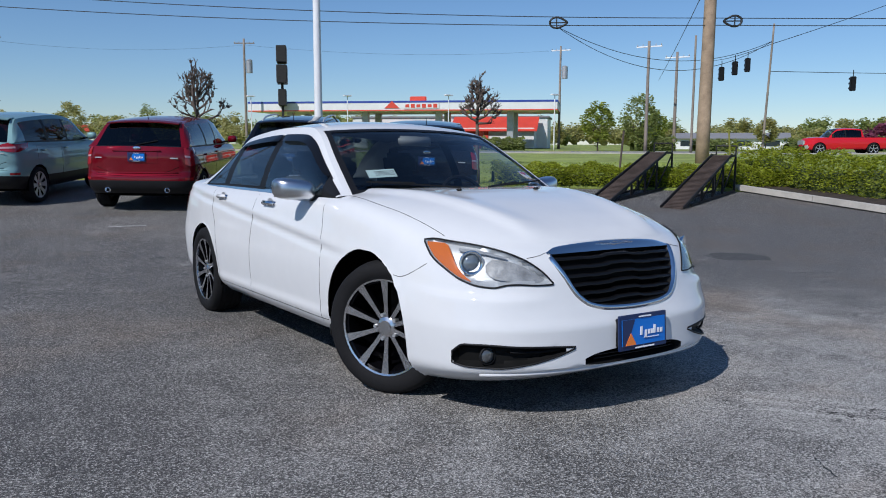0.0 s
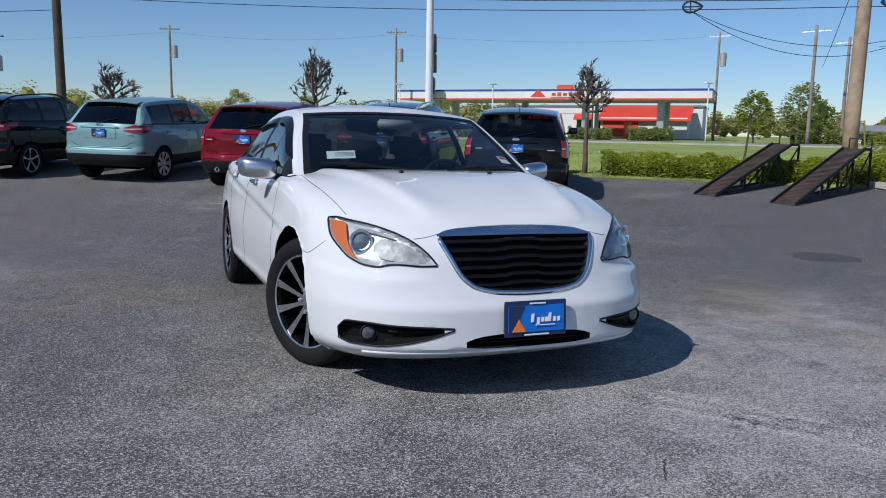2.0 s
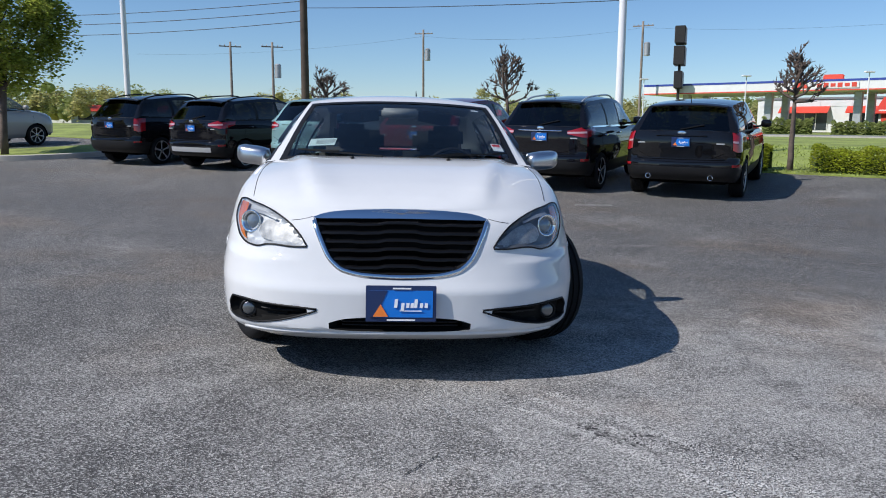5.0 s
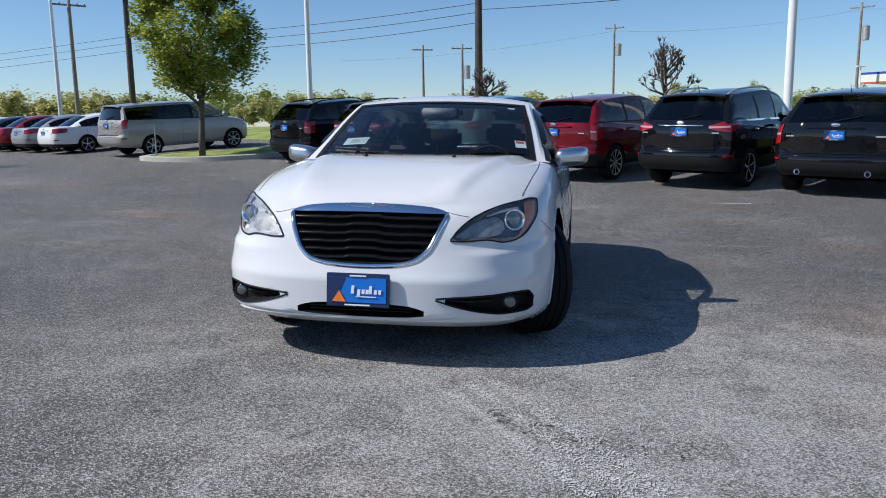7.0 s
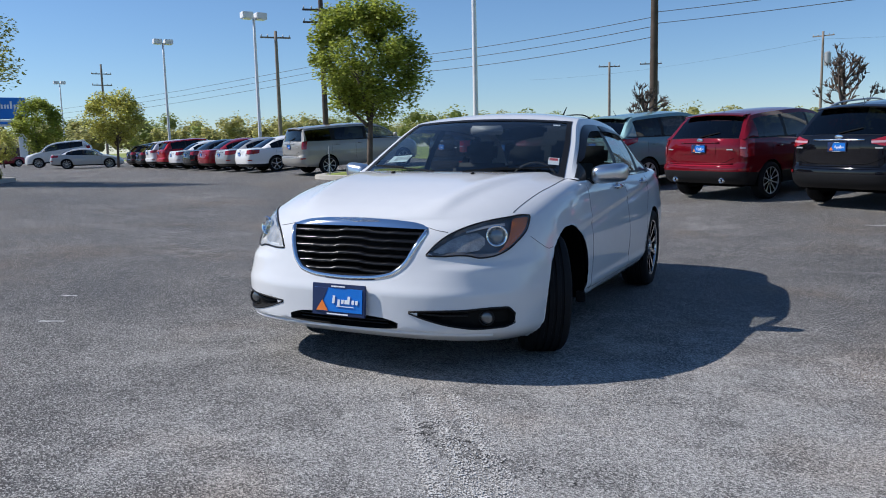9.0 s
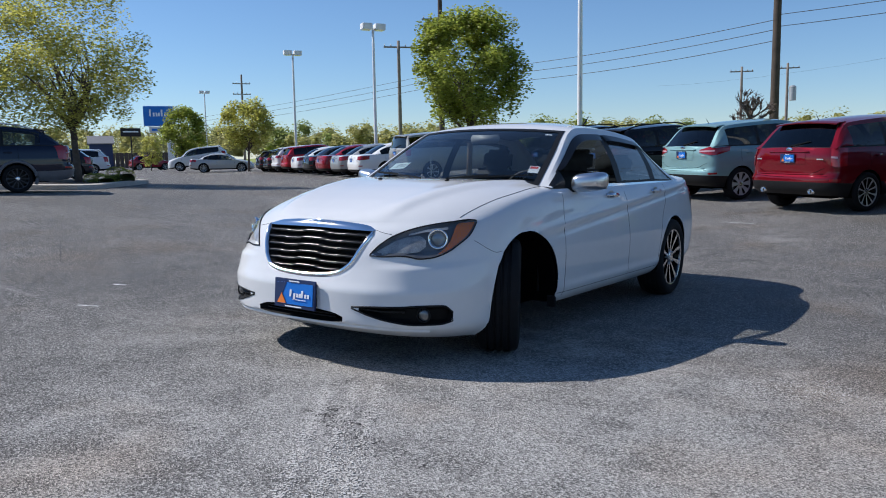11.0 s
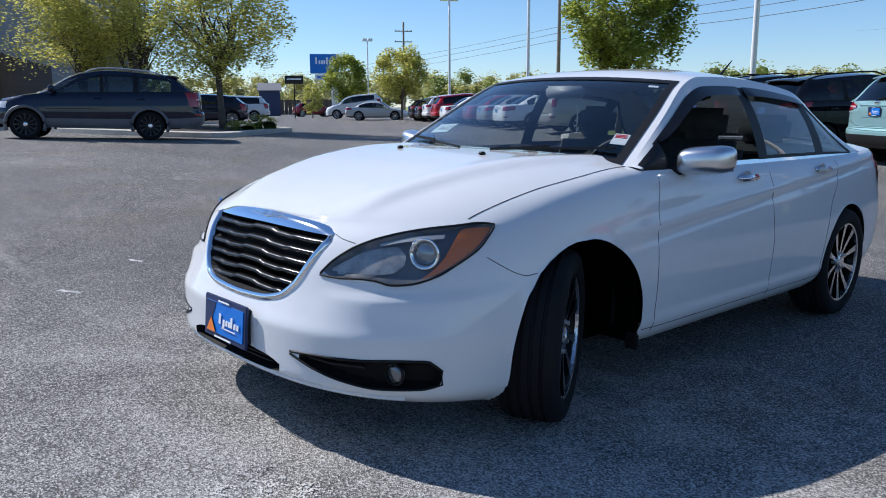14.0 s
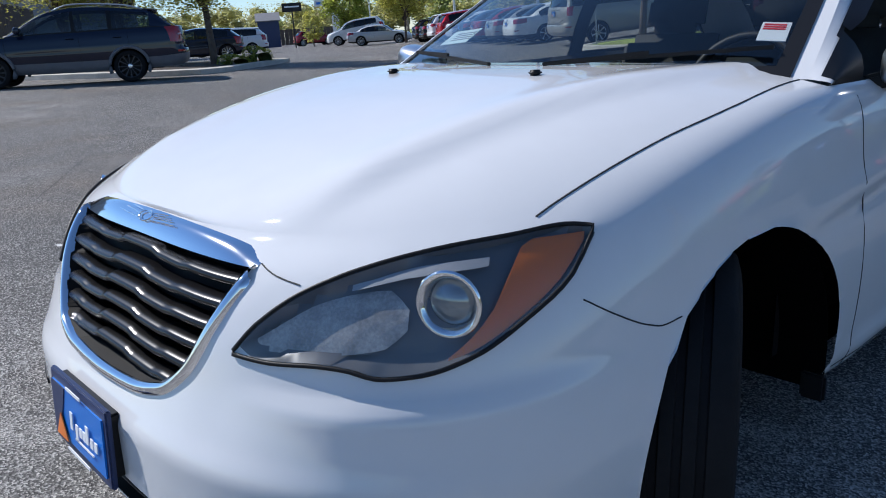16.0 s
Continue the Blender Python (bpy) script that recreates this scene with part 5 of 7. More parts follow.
    a, _ = on(tree, REAR, (0, pz + 0.155 if kind != "sedan" else pz + 0.14))
    eb = lathe([(0.0, 0.0), (0.07, 0.002), (0.072, 0.012), (0.06, 0.016), (0, 0.018)], 20)
    eb.transform(Matrix.Translation(a) @ Matrix.Rotation(radians(90), 4, "Z") @ Matrix.Diagonal((1, 1, 0.5, 1)))
    part("oval_badge", eb, CHROME, body, smooth=True)
    if not far:
        part("tailgate_gap", line_on(tree, REAR, [(-0.72, zs - 0.36), (-0.4, zs - 0.46), (0.4, zs - 0.46), (0.72, zs - 0.36)], 0.004, n=16), DARK, body)
        part("bumper_gap", line_on(tree, REAR, [(-hw * 0.8, zb + 0.33), (0, zb + 0.31), (hw * 0.8, zb + 0.33)], 0.004, n=16), DARK, body)
        part("bumper_step", tube([on(tree, REAR, (x, zb + 0.36), 0.006)[0] for x in span(-hw * 0.72, hw * 0.72, 12)], 0.016, 6), pm if kind != "van" else BLACK, body, smooth=True)
    if skid:
        part("skid_plate", lay(tree, REAR, [(-0.62, zb + 0.10), (0.62, zb + 0.10)], [(-0.62, zb + 0.21), (0.62, zb + 0.21)], 12, 3, 0.012), SILVER, body, "silver bumper insert", smooth=True)
    if wiper and kind != "sedan":
        o, e = sh.roof(0.985, 0.05) + Vector((0, 0.02, 0.0)), sh.roof(0.955, -0.42) + Vector((0, 0.02, 0))
        part("rear_wiper", blade(bmesh.new(), o, e, 0.02, 0.02), BLACK, car)
        sp = lambda t, mm: sh.roof(rt - 0.02 + 0.05 * t, mm) + Vector((0, 0.10 * t, 0.012 + 0.02 * t))
        part("roof_spoiler", solid(grid(sp, span(0, 1, 4), span(-0.92, 0.92, 10), flip=True), 0.02), pm, car, smooth=True, angle=40)
    if not far:
        part("antenna", tube([sh.roof(0.76, 0.0), sh.roof(0.76, 0.0) + Vector((0, 0.08, 0.12))], [0.008, 0.003], 6), BLACK, car)
    return car


def park(x, y, az, back=0.0):
    """A pose for a vehicle whose tail middle stands at x, y and which faces az degrees clockwise from +y; back: from its middle to its tail."""
    a = radians(az)
    return stand(x + math.sin(a) * back, y + math.cos(a) * back, az - 180) @ Matrix.Scale(0.97, 4)


ROW = "cars parked along the lot's edge"
vehicle("suv", "black mid-size suv with upright red tail lights and blue plate", park(4.74, 7.0, 31, 2.2), lamp="tall", color=(0.006, 0.006, 0.007), W=1.98, H=1.69, band=0.24, exhaust=True, rim=RIM_FIVE, group=ROW)
vehicle("suv", "black crossover suv with swept lamps and chrome tailgate strip", park(2.6, 8.2, 32, 2.2), L=4.63, W=1.86, H=1.74, wb=2.7, lamp="wide", color=(0.005, 0.005, 0.007), band=0.26, chrome=True, rails="silver", rim=RIM_FIVE, group=ROW)
vehicle("suv", "metallic red mid-size suv with blue dealer plate", park(0.36, 9.5, 30, 2.2), lamp="tall", color=(0.14, 0.003, 0.009), metal=0.25, W=1.95, H=1.69, band=0.26, exhaust=True, rim=RIM_TEN, group=ROW)
vehicle("suv", "pale teal compact suv with steel wheel covers", park(-2.15, 11.4, 33, 2.15), L=4.52, W=1.86, H=1.71, wb=2.69, lamp="wide", color=(0.22, 0.36, 0.37), metal=0.3, band=0.27, rim=RIM_COVER, group=ROW, size=1.04)
vehicle("suv", "black compact suv with swept red tail lights", park(-4.68, 12.5, 31, 2.15), L=4.52, W=1.86, H=1.70, wb=2.69, lamp="wide", color=(0.006, 0.006, 0.008), band=0.27, rails="black", rim=RIM_FIVE, skid=True, group=ROW)
vehicle("suv", "boxy black older suv with roof bars", park(-7.0, 13.95, 30, 2.1), L=4.44, W=1.82, H=1.74, wb=2.62, lamp="tall", color=(0.006, 0.006, 0.007), band=0.3, rails="black", rim=RIM_FIVE, group=ROW)


# ---- the lot's edge: grass, road, kerb, beds ----
E0, EU, EN = Vector((8.45, 10.3)), Vector((0.84, -0.543)), Vector((0.543, 0.84))


def edge(k, d):
    """A place k metres along the lot's edge and d metres out from it."""
    p = E0 + EU * k + EN * d
    return p.x, p.y


def drape(name, fn, us, vs, dz, material, label, category, kind="structure"):
    """A sheet laid over the ground, dz above it, with a skirt so that it has body."""
    def f(u, v):
        x, y = fn(u, v)
        return Vector((x, y, height(x, y) + dz))
    bm = grid(f, us, vs)
    bm.normal_update()
    if sum(fc.normal.z for fc in bm.faces) < 0:
        bmesh.ops.reverse_faces(bm, faces=bm.faces[:])
    solid(bm, 0.12)
    return tagged(new(name, mesh_of(name, bm, material)), label, category, kind=kind)


drape("grass_verge", edge, [-140, -90, -60, -45] + span(-36, 7.2, 30) + [9, 12, 20, 40, 80, 140], span(0.05, 33.9, 20), 0.03, GRASS, "mown green grass verge beside the road", "grass")
drape("road", edge, [-200, -120, -60, -20, 10, 40, 90, 200], span(34.0, 54, 6), 0.012, ROAD, "pale grey asphalt road", "road")
drape("grass_far", edge, [-200, -120, -60, -20, 10, 40, 90, 200], [54.2, 58, 66, 90, 130, 200, 320, 600], 0.03, GRASS, "grass beyond the road", "grass")
for d in (39.5, 48.5):
    drape("road_line", edge, span(-150, 150, 40), [d, d + 0.12], 0.022, mat("road_paint", (0.75, 0.65, 0.2), 0.7), "yellow painted road line", "road marking")
drape("road_kerb", edge, span(-150, 150, 40), [33.85, 34.02], 0.12, CONCRETE, "concrete kerb along the road", "kerb")


def leaf_cloud(name, pts, size, seed, material, core=None):
    """Small folded leaves at the points, turned at random, as one mesh; core: vertices and faces that go in with them."""
    rng = np.random.default_rng(seed)
    p = np.array(pts, dtype=float)
    k = len(p)
    s = size * rng.uniform(0.6, 1.35, k)[:, None]
    a, b = rng.uniform(0, 6.283, k), rng.uniform(-1.2, 1.2, k)
    u = np.stack([np.cos(a), np.sin(a), 0.3 * rng.uniform(-1, 1, k)], 1) * s
    w = np.stack([-np.sin(a) * np.cos(b), np.cos(a) * np.cos(b), np.sin(b)], 1) * s * 0.55
    fold = np.concatenate([np.zeros((k, 2)), s * 0.1], 1)
    v = np.stack([p - u, p + w, p + u, p - w + fold], 1).reshape(-1, 3)
    f = np.arange(4 * k).reshape(-1, 4)
    vl, fl = v.tolist(), f.tolist()
    if core is not None:
        o = len(vl)
        vl += core[0]
        fl += [[q + o for q in fc] for fc in core[1]]
    me = bpy.data.meshes.new(name)
    me.from_pydata(vl, [], fl)
    me.materials.append(material)
    return me


def grass_blades():
    rng = random.Random(5)
    bm = bmesh.new()
    for i in range(15000):
        k, d = rng.uniform(-6, 14), 0.05 + 9 * rng.random() ** 1.6
        x, y = edge(k, d)
        z = height(x, y) + 0.03
        a, h, w = rng.uniform(0, 6.283), rng.uniform(0.025, 0.065), 0.012
        c, s = math.cos(a) * w, math.sin(a) * w
        lx, ly = rng.uniform(-0.05, 0.05), rng.uniform(-0.05, 0.05)
        bm.faces.new((bm.verts.new((x - c, y - s, z)), bm.verts.new((x + c, y + s, z)), bm.verts.new((x + lx, y + ly, z + h))))
    tagged(new("grass_tufts", mesh_of("grass_tufts", bm, BLADES)), "short green grass blades on the verge", "grass", kind="stuff")


grass_blades()


def hedge(name, path, depth, h, n, label, seed, leaf=0.034, tint=None):
    """A clipped hedge along a line of (x, y): a core inside for the stems, coloured dark as their shade, leaves
    outside.
    """
    rng = random.Random(seed)
    hd = empty(name, label, "hedge", Matrix.Identity(4))
    total = 0
    segs = []
    for a, b in zip(path[:-1], path[1:]):
        segs.append((Vector(a), Vector(b), (Vector(b) - Vector(a)).length))
        total += segs[-1][2]

    def spot(t, off):
        d = t * total
        for a, b, l in segs:
            if d <= l or (a, b, l) == segs[-1]:
                u = (b - a) / l
                p = a + u * min(d, l) + Vector((-u.y, u.x)) * off
                return p.x, p.y
            d -= l
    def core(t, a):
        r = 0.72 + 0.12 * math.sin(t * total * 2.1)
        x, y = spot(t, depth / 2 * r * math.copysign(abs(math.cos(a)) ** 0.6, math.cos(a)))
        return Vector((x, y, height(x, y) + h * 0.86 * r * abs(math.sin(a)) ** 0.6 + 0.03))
    # inner sheet whose dark green paints the shade between the leaves
    part("hedge_shade_core", grid(core, span(0, 1, 24), span(0, math.pi, 8)), mat("hedge_shade", (0.06, 0.08, 0.015), 0.95, var=0.3, scale=8), hd)
    pts = []
    for i in range(n):
        t = rng.random()
        a = math.pi * rng.random()
        lump = 1 + 0.10 * math.sin(t * total * 5 + 1.3) + 0.07 * math.sin(t * total * 13) + rng.gauss(0, 0.03)
        x, y = spot(t, depth / 2 * lump * math.copysign(abs(math.cos(a)) ** 0.6, math.cos(a)))
        pts.append((x, y, height(x, y) + 0.03 + h * lump * abs(math.sin(a)) ** 0.6))
    tagged(part("hedge_leaves", leaf_cloud("hedge_leaves", pts, leaf, seed, tint or (LEAF_H if leaf < 0.1 else LEAF_FG)), None, hd), "bright yellow-green leaves" if tint is None else "dark green leaves", kind="stuff")
    return hd


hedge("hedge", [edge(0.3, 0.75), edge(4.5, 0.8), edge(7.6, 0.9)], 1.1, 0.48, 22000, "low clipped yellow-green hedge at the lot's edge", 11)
K0, KU, KN = Vector((13.75, 6.95)), Vector((-0.2, -0.98)), Vector((0.98, -0.2))


def kline(k, d):
    p = K0 + KU * k + KN * d
    return p.x, p.y


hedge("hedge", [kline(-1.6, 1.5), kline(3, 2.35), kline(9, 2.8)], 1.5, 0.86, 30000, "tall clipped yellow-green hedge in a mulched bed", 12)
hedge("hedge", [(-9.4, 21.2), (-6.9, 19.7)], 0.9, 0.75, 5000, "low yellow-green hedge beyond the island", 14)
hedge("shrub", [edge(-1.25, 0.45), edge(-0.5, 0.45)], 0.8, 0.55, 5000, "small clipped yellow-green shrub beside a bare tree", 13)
drape("mulch_bed", kline, span(-2.5, 14, 16), span(0.22, 4.4, 4), 0.10, MULCH, "dark bark mulch bed behind the kerb", "mulch")
for i in range(6):
    drape("kerb", kline, span(-0.2 + i * 2.4, -0.2 + i * 2.4 + 2.385, 4), [0.0, 0.2], 0.15, CONCRETE, "pale concrete kerb stone", "kerb")


# ---- display ramps ----
def ramp(bx, by, seed):
    """A steel display ramp: a tread on two edge rails, legs, braces and a hooped end frame."""
    z0 = height(bx, by)
    g = lambda x: height(bx + x * 0.925, by + x * 0.38) - z0
    rp = empty("display_ramp", "rusty dark steel display ramp with braced legs", "ramp", pose(bx, by, z0, 0, 0, math.degrees(math.atan2(0.38, 0.925))), group="display ramps")
    L, H, w = 4.0, 1.0, 0.46
    tr = bmesh.new()
    ang = math.atan2(H, L - 0.4)
    n = 44
    for i in range(n):
        x = 0.02 + (L - 0.4) * (i + 0.5) / n
        box(tr, (x, 0, x * H / (L - 0.4) + 0.008), ((L - 0.4) / n * 0.95, w - 0.06, 0.006))
    tagged(part("tread", tr, RUST, rp, "rust-brown ridged tread"), kind="stuff")
    sh = bmesh.new()
    blade(sh, (0.0, 0, 0.0), (L - 0.4, 0, H), w - 0.05, 0.012)
    part("tread_plate", sh, RUST, rp)
    for s in (1, -1):
        part("edge_rail", blade(bmesh.new(), (0, s * w / 2, 0.03), (L - 0.38, s * w / 2, H + 0.03), 0.03, 0.07), IRON, rp)
        part("top_rail", blade(bmesh.new(), (L - 0.4, s * w / 2, H + 0.01), (L, s * w / 2, H + 0.01), 0.03, 0.06), IRON, rp)
        part("ground_rail", blade(bmesh.new(), (0.5, s * w / 2, g(0.5) + 0.03), (L, s * w / 2, g(L) + 0.03), 0.04, 0.05), IRON, rp)
        for x in (1.25, 2.1, 2.9, L):
            top = min(H, x * H / (L - 0.4))
            part("leg", blade(bmesh.new(), (x, s * w / 2, g(x)), (x, s * w / 2, top), 0.045, 0.045), IRON, rp)
        for xa, xb in ((1.25, 2.1), (2.1, 2.9), (2.9, L)):
            part("brace", blade(bmesh.new(), (xa, s * w / 2, g(xa) + 0.05), (xb, s * w / 2, min(H, xb * H / (L - 0.4)) - 0.03), 0.03, 0.03), IRON, rp)
        part("end_post", tube([(L, s * w / 2, H), (L, s * w / 2, H + 0.22)], 0.018, 8), IRON, rp)
    part("end_hoop", tube([(L, -w / 2, H + 0.2), (L, -w / 2, H + 0.24), (L, w / 2, H + 0.24), (L, w / 2, H + 0.2)], 0.018, 8), IRON, rp)
    part("end_plate", box(bmesh.new(), (L - 0.2, 0, H + 0.012), (0.4, w - 0.05, 0.016)), RUST, rp)
    return rp


ramp(9.0, 6.93, 1)
ramp(9.66, 5.57, 2)
tagged(new("marker_rod", mesh_of("marker_rod", tube([(13.4, 7.0, height(13.4, 7.0) + 0.85), (13.32, 7.02, height(13.4, 7.0) + 1.5)], 0.02, 8), LEAF_Y)), "thin yellow marker rod on the ramp's end", "rod")
tagged(new("leaning_post", mesh_of("leaning_post", tube([(13.2, 10.4, height(13.2, 10.4)), (13.45, 10.5, height(13.2, 10.4) + 1.3)], 0.03, 8), WOOD_D)), "thin dark leaning post behind the hedge", "post")


# ---- trees ----
def grow(bm, rng, p, d, length, r, depth, tips, spread=0.6, keep=0.72, up=0.1, sub=(2, 3), seg=3, wob=0.16):
    """Branches: each runs in a bent line and forks."""
    pts, rad = [p], [r]
    q = p
    for i in range(seg):
        d = (d + Vector((rng.gauss(0, wob), rng.gauss(0, wob), rng.gauss(0, 0.1) + up * 0.3))).normalized()
        q = q + d * length / seg
        pts.append(q)
        rad.append(r * (1 - 0.45 * (i + 1) / seg))
    t = tube(pts, rad, 5 if r < 0.04 else 8)
    me = bpy.data.meshes.new("tmp")
    t.to_mesh(me)
    t.free()
    bm.from_mesh(me)
    bpy.data.meshes.remove(me)
    tips.append((q, d, depth))
    if depth > 0:
        for i in range(rng.randint(*sub)):
            a = rng.uniform(0, 6.283)
            side = d.orthogonal().normalized()
            side.rotate(Matrix.Rotation(a, 3, d))
            nd = (d + side * rng.uniform(0.5, 1.0) * spread * 1.6 + Vector((0, 0, up))).normalized()
            k = rng.randint(max(1, seg - 2), seg)
            grow(bm, rng, pts[k], nd, length * keep * rng.uniform(0.8, 1.15), rad[k] * 0.72, depth - 1, tips, spread, keep, up, sub, seg)


def leafy_tree(x, y, h, base, rw, rz, n, leaf, seed, label, leafmat, lean=0.0, egg=0.25):
    """A trunk with limbs and a crown of small leaves in clumps with gaps. base: height of the crown's foot; rw: its half-width."""
    rng = random.Random(seed)
    tr = empty("tree", label, "tree", upright(x, y))
    bm = bmesh.new()
    tips = []
    th = base + (h - base) * 0.18
    grow(bm, rng, Vector((0, 0, -0.05)), Vector((lean, 0, 1)), th, 0.035 * h * 0.55, 0, [], seg=4, wob=0.04)
    top = Vector((lean * th, 0, th * 0.97))
    for i in range(9):
        a = 2 * math.pi * i / 9 + rng.uniform(-0.3, 0.3)
        d = Vector((math.cos(a) * 0.75, math.sin(a) * 0.75, rng.uniform(0.55, 1.3))).normalized()
        grow(bm, rng, Vector((top.x, top.y, rng.uniform(base * 0.78, th))), d, (h - base) * 0.24, 0.010 * h, 2, tips, 0.5, 0.62, 0.3, (2, 3))
    part("trunk", bm, BARK, tr, "grey-brown trunk and limbs", smooth=True)
    pts = []
    cz = base + (h - base) * 0.45
    clumps = []
    while len(clumps) < 85:
        u = Vector((rng.gauss(0, 1), rng.gauss(0, 1), rng.gauss(0, 1))).normalized()
        r = rng.uniform(0.45, 0.97) ** 0.6
        z = u.z * r
        wz = (1 - egg * z) if z > 0 else (1 - 0.1 * -z)
        c = Vector((u.x * r * rw * wz, u.y * r * rw * wz, cz + z * (h - cz if z > 0 else cz - base)))
        clumps.append((c, rng.uniform(0.16, 0.34) * rw))
    for i in range(n):
        c, r = rng.choice(clumps)
        u = Vector((rng.gauss(0, 1), rng.gauss(0, 1), rng.gauss(0, 0.8)))
        u = u.normalized() * r * rng.random() ** 0.4
        pts.append(c + u)
    tagged(part("crown", leaf_cloud("crown", pts, leaf, seed, leafmat), None, tr), kind="stuff")
    return tr


def bare_tree(x, y, h, fork, seed, label):
    """A pollarded tree without leaves: a leader with crooked stout limbs all round, knobs and bunched twigs at their ends."""
    rng = random.Random(seed)
    tr = empty("bare_tree", label, "tree", upright(x, y))
    bm = bmesh.new()
    tips = []
    grow(bm, rng, Vector((0, 0, -0.05)), Vector((0.01, 0, 1)), fork + 0.1, 0.07, 0, [], seg=5, up=0.4, wob=0.05)
    grow(bm, rng, Vector((0, 0, fork)), Vector((0, 0, 1)), (h - fork) * 0.52, 0.045, 1, tips, 0.5, 0.5, 0.1, (4, 5), 4)
    n = 13
    for i in range(n):
        a = 2.4 * i + rng.uniform(-0.4, 0.4)
        f = (i + 0.5) / n
        lift = 0.15 + 0.9 * f + rng.uniform(-0.15, 0.25)
        d = Vector((math.cos(a), math.sin(a), lift)).normalized()
        ln = (h - fork) * (0.25 - 0.06 * f) * rng.uniform(0.85, 1.15)
        grow(bm, rng, Vector((0, 0, fork * 0.93 + (h - fork) * 0.45 * f)), d, ln, 0.036 - 0.01 * f, 2, tips, 0.6, 0.66, 0.22, (2, 3), 4)
    part("trunk", bm, BARK, tr, "grey trunk and pruned limbs", smooth=True)
    vs, fs = [], []

    def spike(p, q, ra, rb, n=4):
        """A thin tapered stub from p to q."""
        o, rot = len(vs), (q - p).to_track_quat("Z", "Y")
        for c, r in ((p, ra), (q, rb)):
            vs.extend(tuple(c + rot @ Vector((r * math.cos(6.2832 * k / n), r * math.sin(6.2832 * k / n), 0))) for k in range(n))
        fs.extend((o + k, o + (k + 1) % n, o + n + (k + 1) % n, o + n + k) for k in range(n))
        fs.append(tuple(o + n + k for k in range(n)))

    for q, d, dep in tips:
        for i in range(3 if dep else 4):
            e = (d + Vector((rng.gauss(0, 0.7), rng.gauss(0, 0.7), rng.gauss(0.25, 0.5)))).normalized()
            spike(q, q + e * rng.uniform(0.06, 0.16), 0.008, 0.005)
        r = rng.uniform(0.02, 0.04)
        spike(q - d * r, q, r * 0.7, r, 6)
        spike(q, q + d * r * 0.8, r, r * 0.5, 6)
    tw = bpy.data.meshes.new("twig_crown")
    tw.from_pydata(vs, [], fs)
    tw.materials.append(BARK)
    tagged(part("twig_crown", tw, None, tr), kind="stuff")
    return tr


bare_tree(8.65, 10.8, 3.0, 1.6, 21, "bare pollarded young tree with short twigs at the lot's edge")
bare_tree(2.9, 14.5, 3.25, 1.5, 22, "bare pollarded tree with dense knobbly twigs")
bare_tree(-1.9, 16.6, 2.75, 1.3, 23, "bare spreading pollarded tree behind the parked cars")
leafy_tree(-10.6, 16.1, 5.8, 1.95, 1.85, 2, 30000, 0.06, 31, "rounded green ornamental pear tree on a kerbed island", LEAF_G)
leafy_tree(-40.7, 33.3, 5.5, 1.6, 1.95, 2, 12000, 0.09, 32, "rounded spring-green tree by the far car row", LEAF_Y)
leafy_tree(-73.0, 52.1, 7.1, 1.7, 2.7, 2, 12000, 0.13, 33, "rounded dark green tree by the dealer sign", LEAF_G)
leafy_tree(-60.0, 38.6, 3.3, 0.4, 1.0, 2, 2500, 0.085, 37, "small upright bright green tree", LEAF_Y)
leafy_tree(-21.3, 8.9, 7.1, 1.6, 2.5, 2, 24000, 0.052, 34, "airy yellow-green pear tree in a mulched island", LEAF_Y, egg=0.35)
leafy_tree(-25.0, 7.7, 7.2, 1.7, 3.0, 2, 26000, 0.054, 35, "yellow-green tree behind a parked wagon", LEAF_Y)
leafy_tree(-26.7, 6.3, 7.0, 1.8, 2.9, 2, 26000, 0.054, 36, "yellow-green tree by the wooden fence", LEAF_Y)


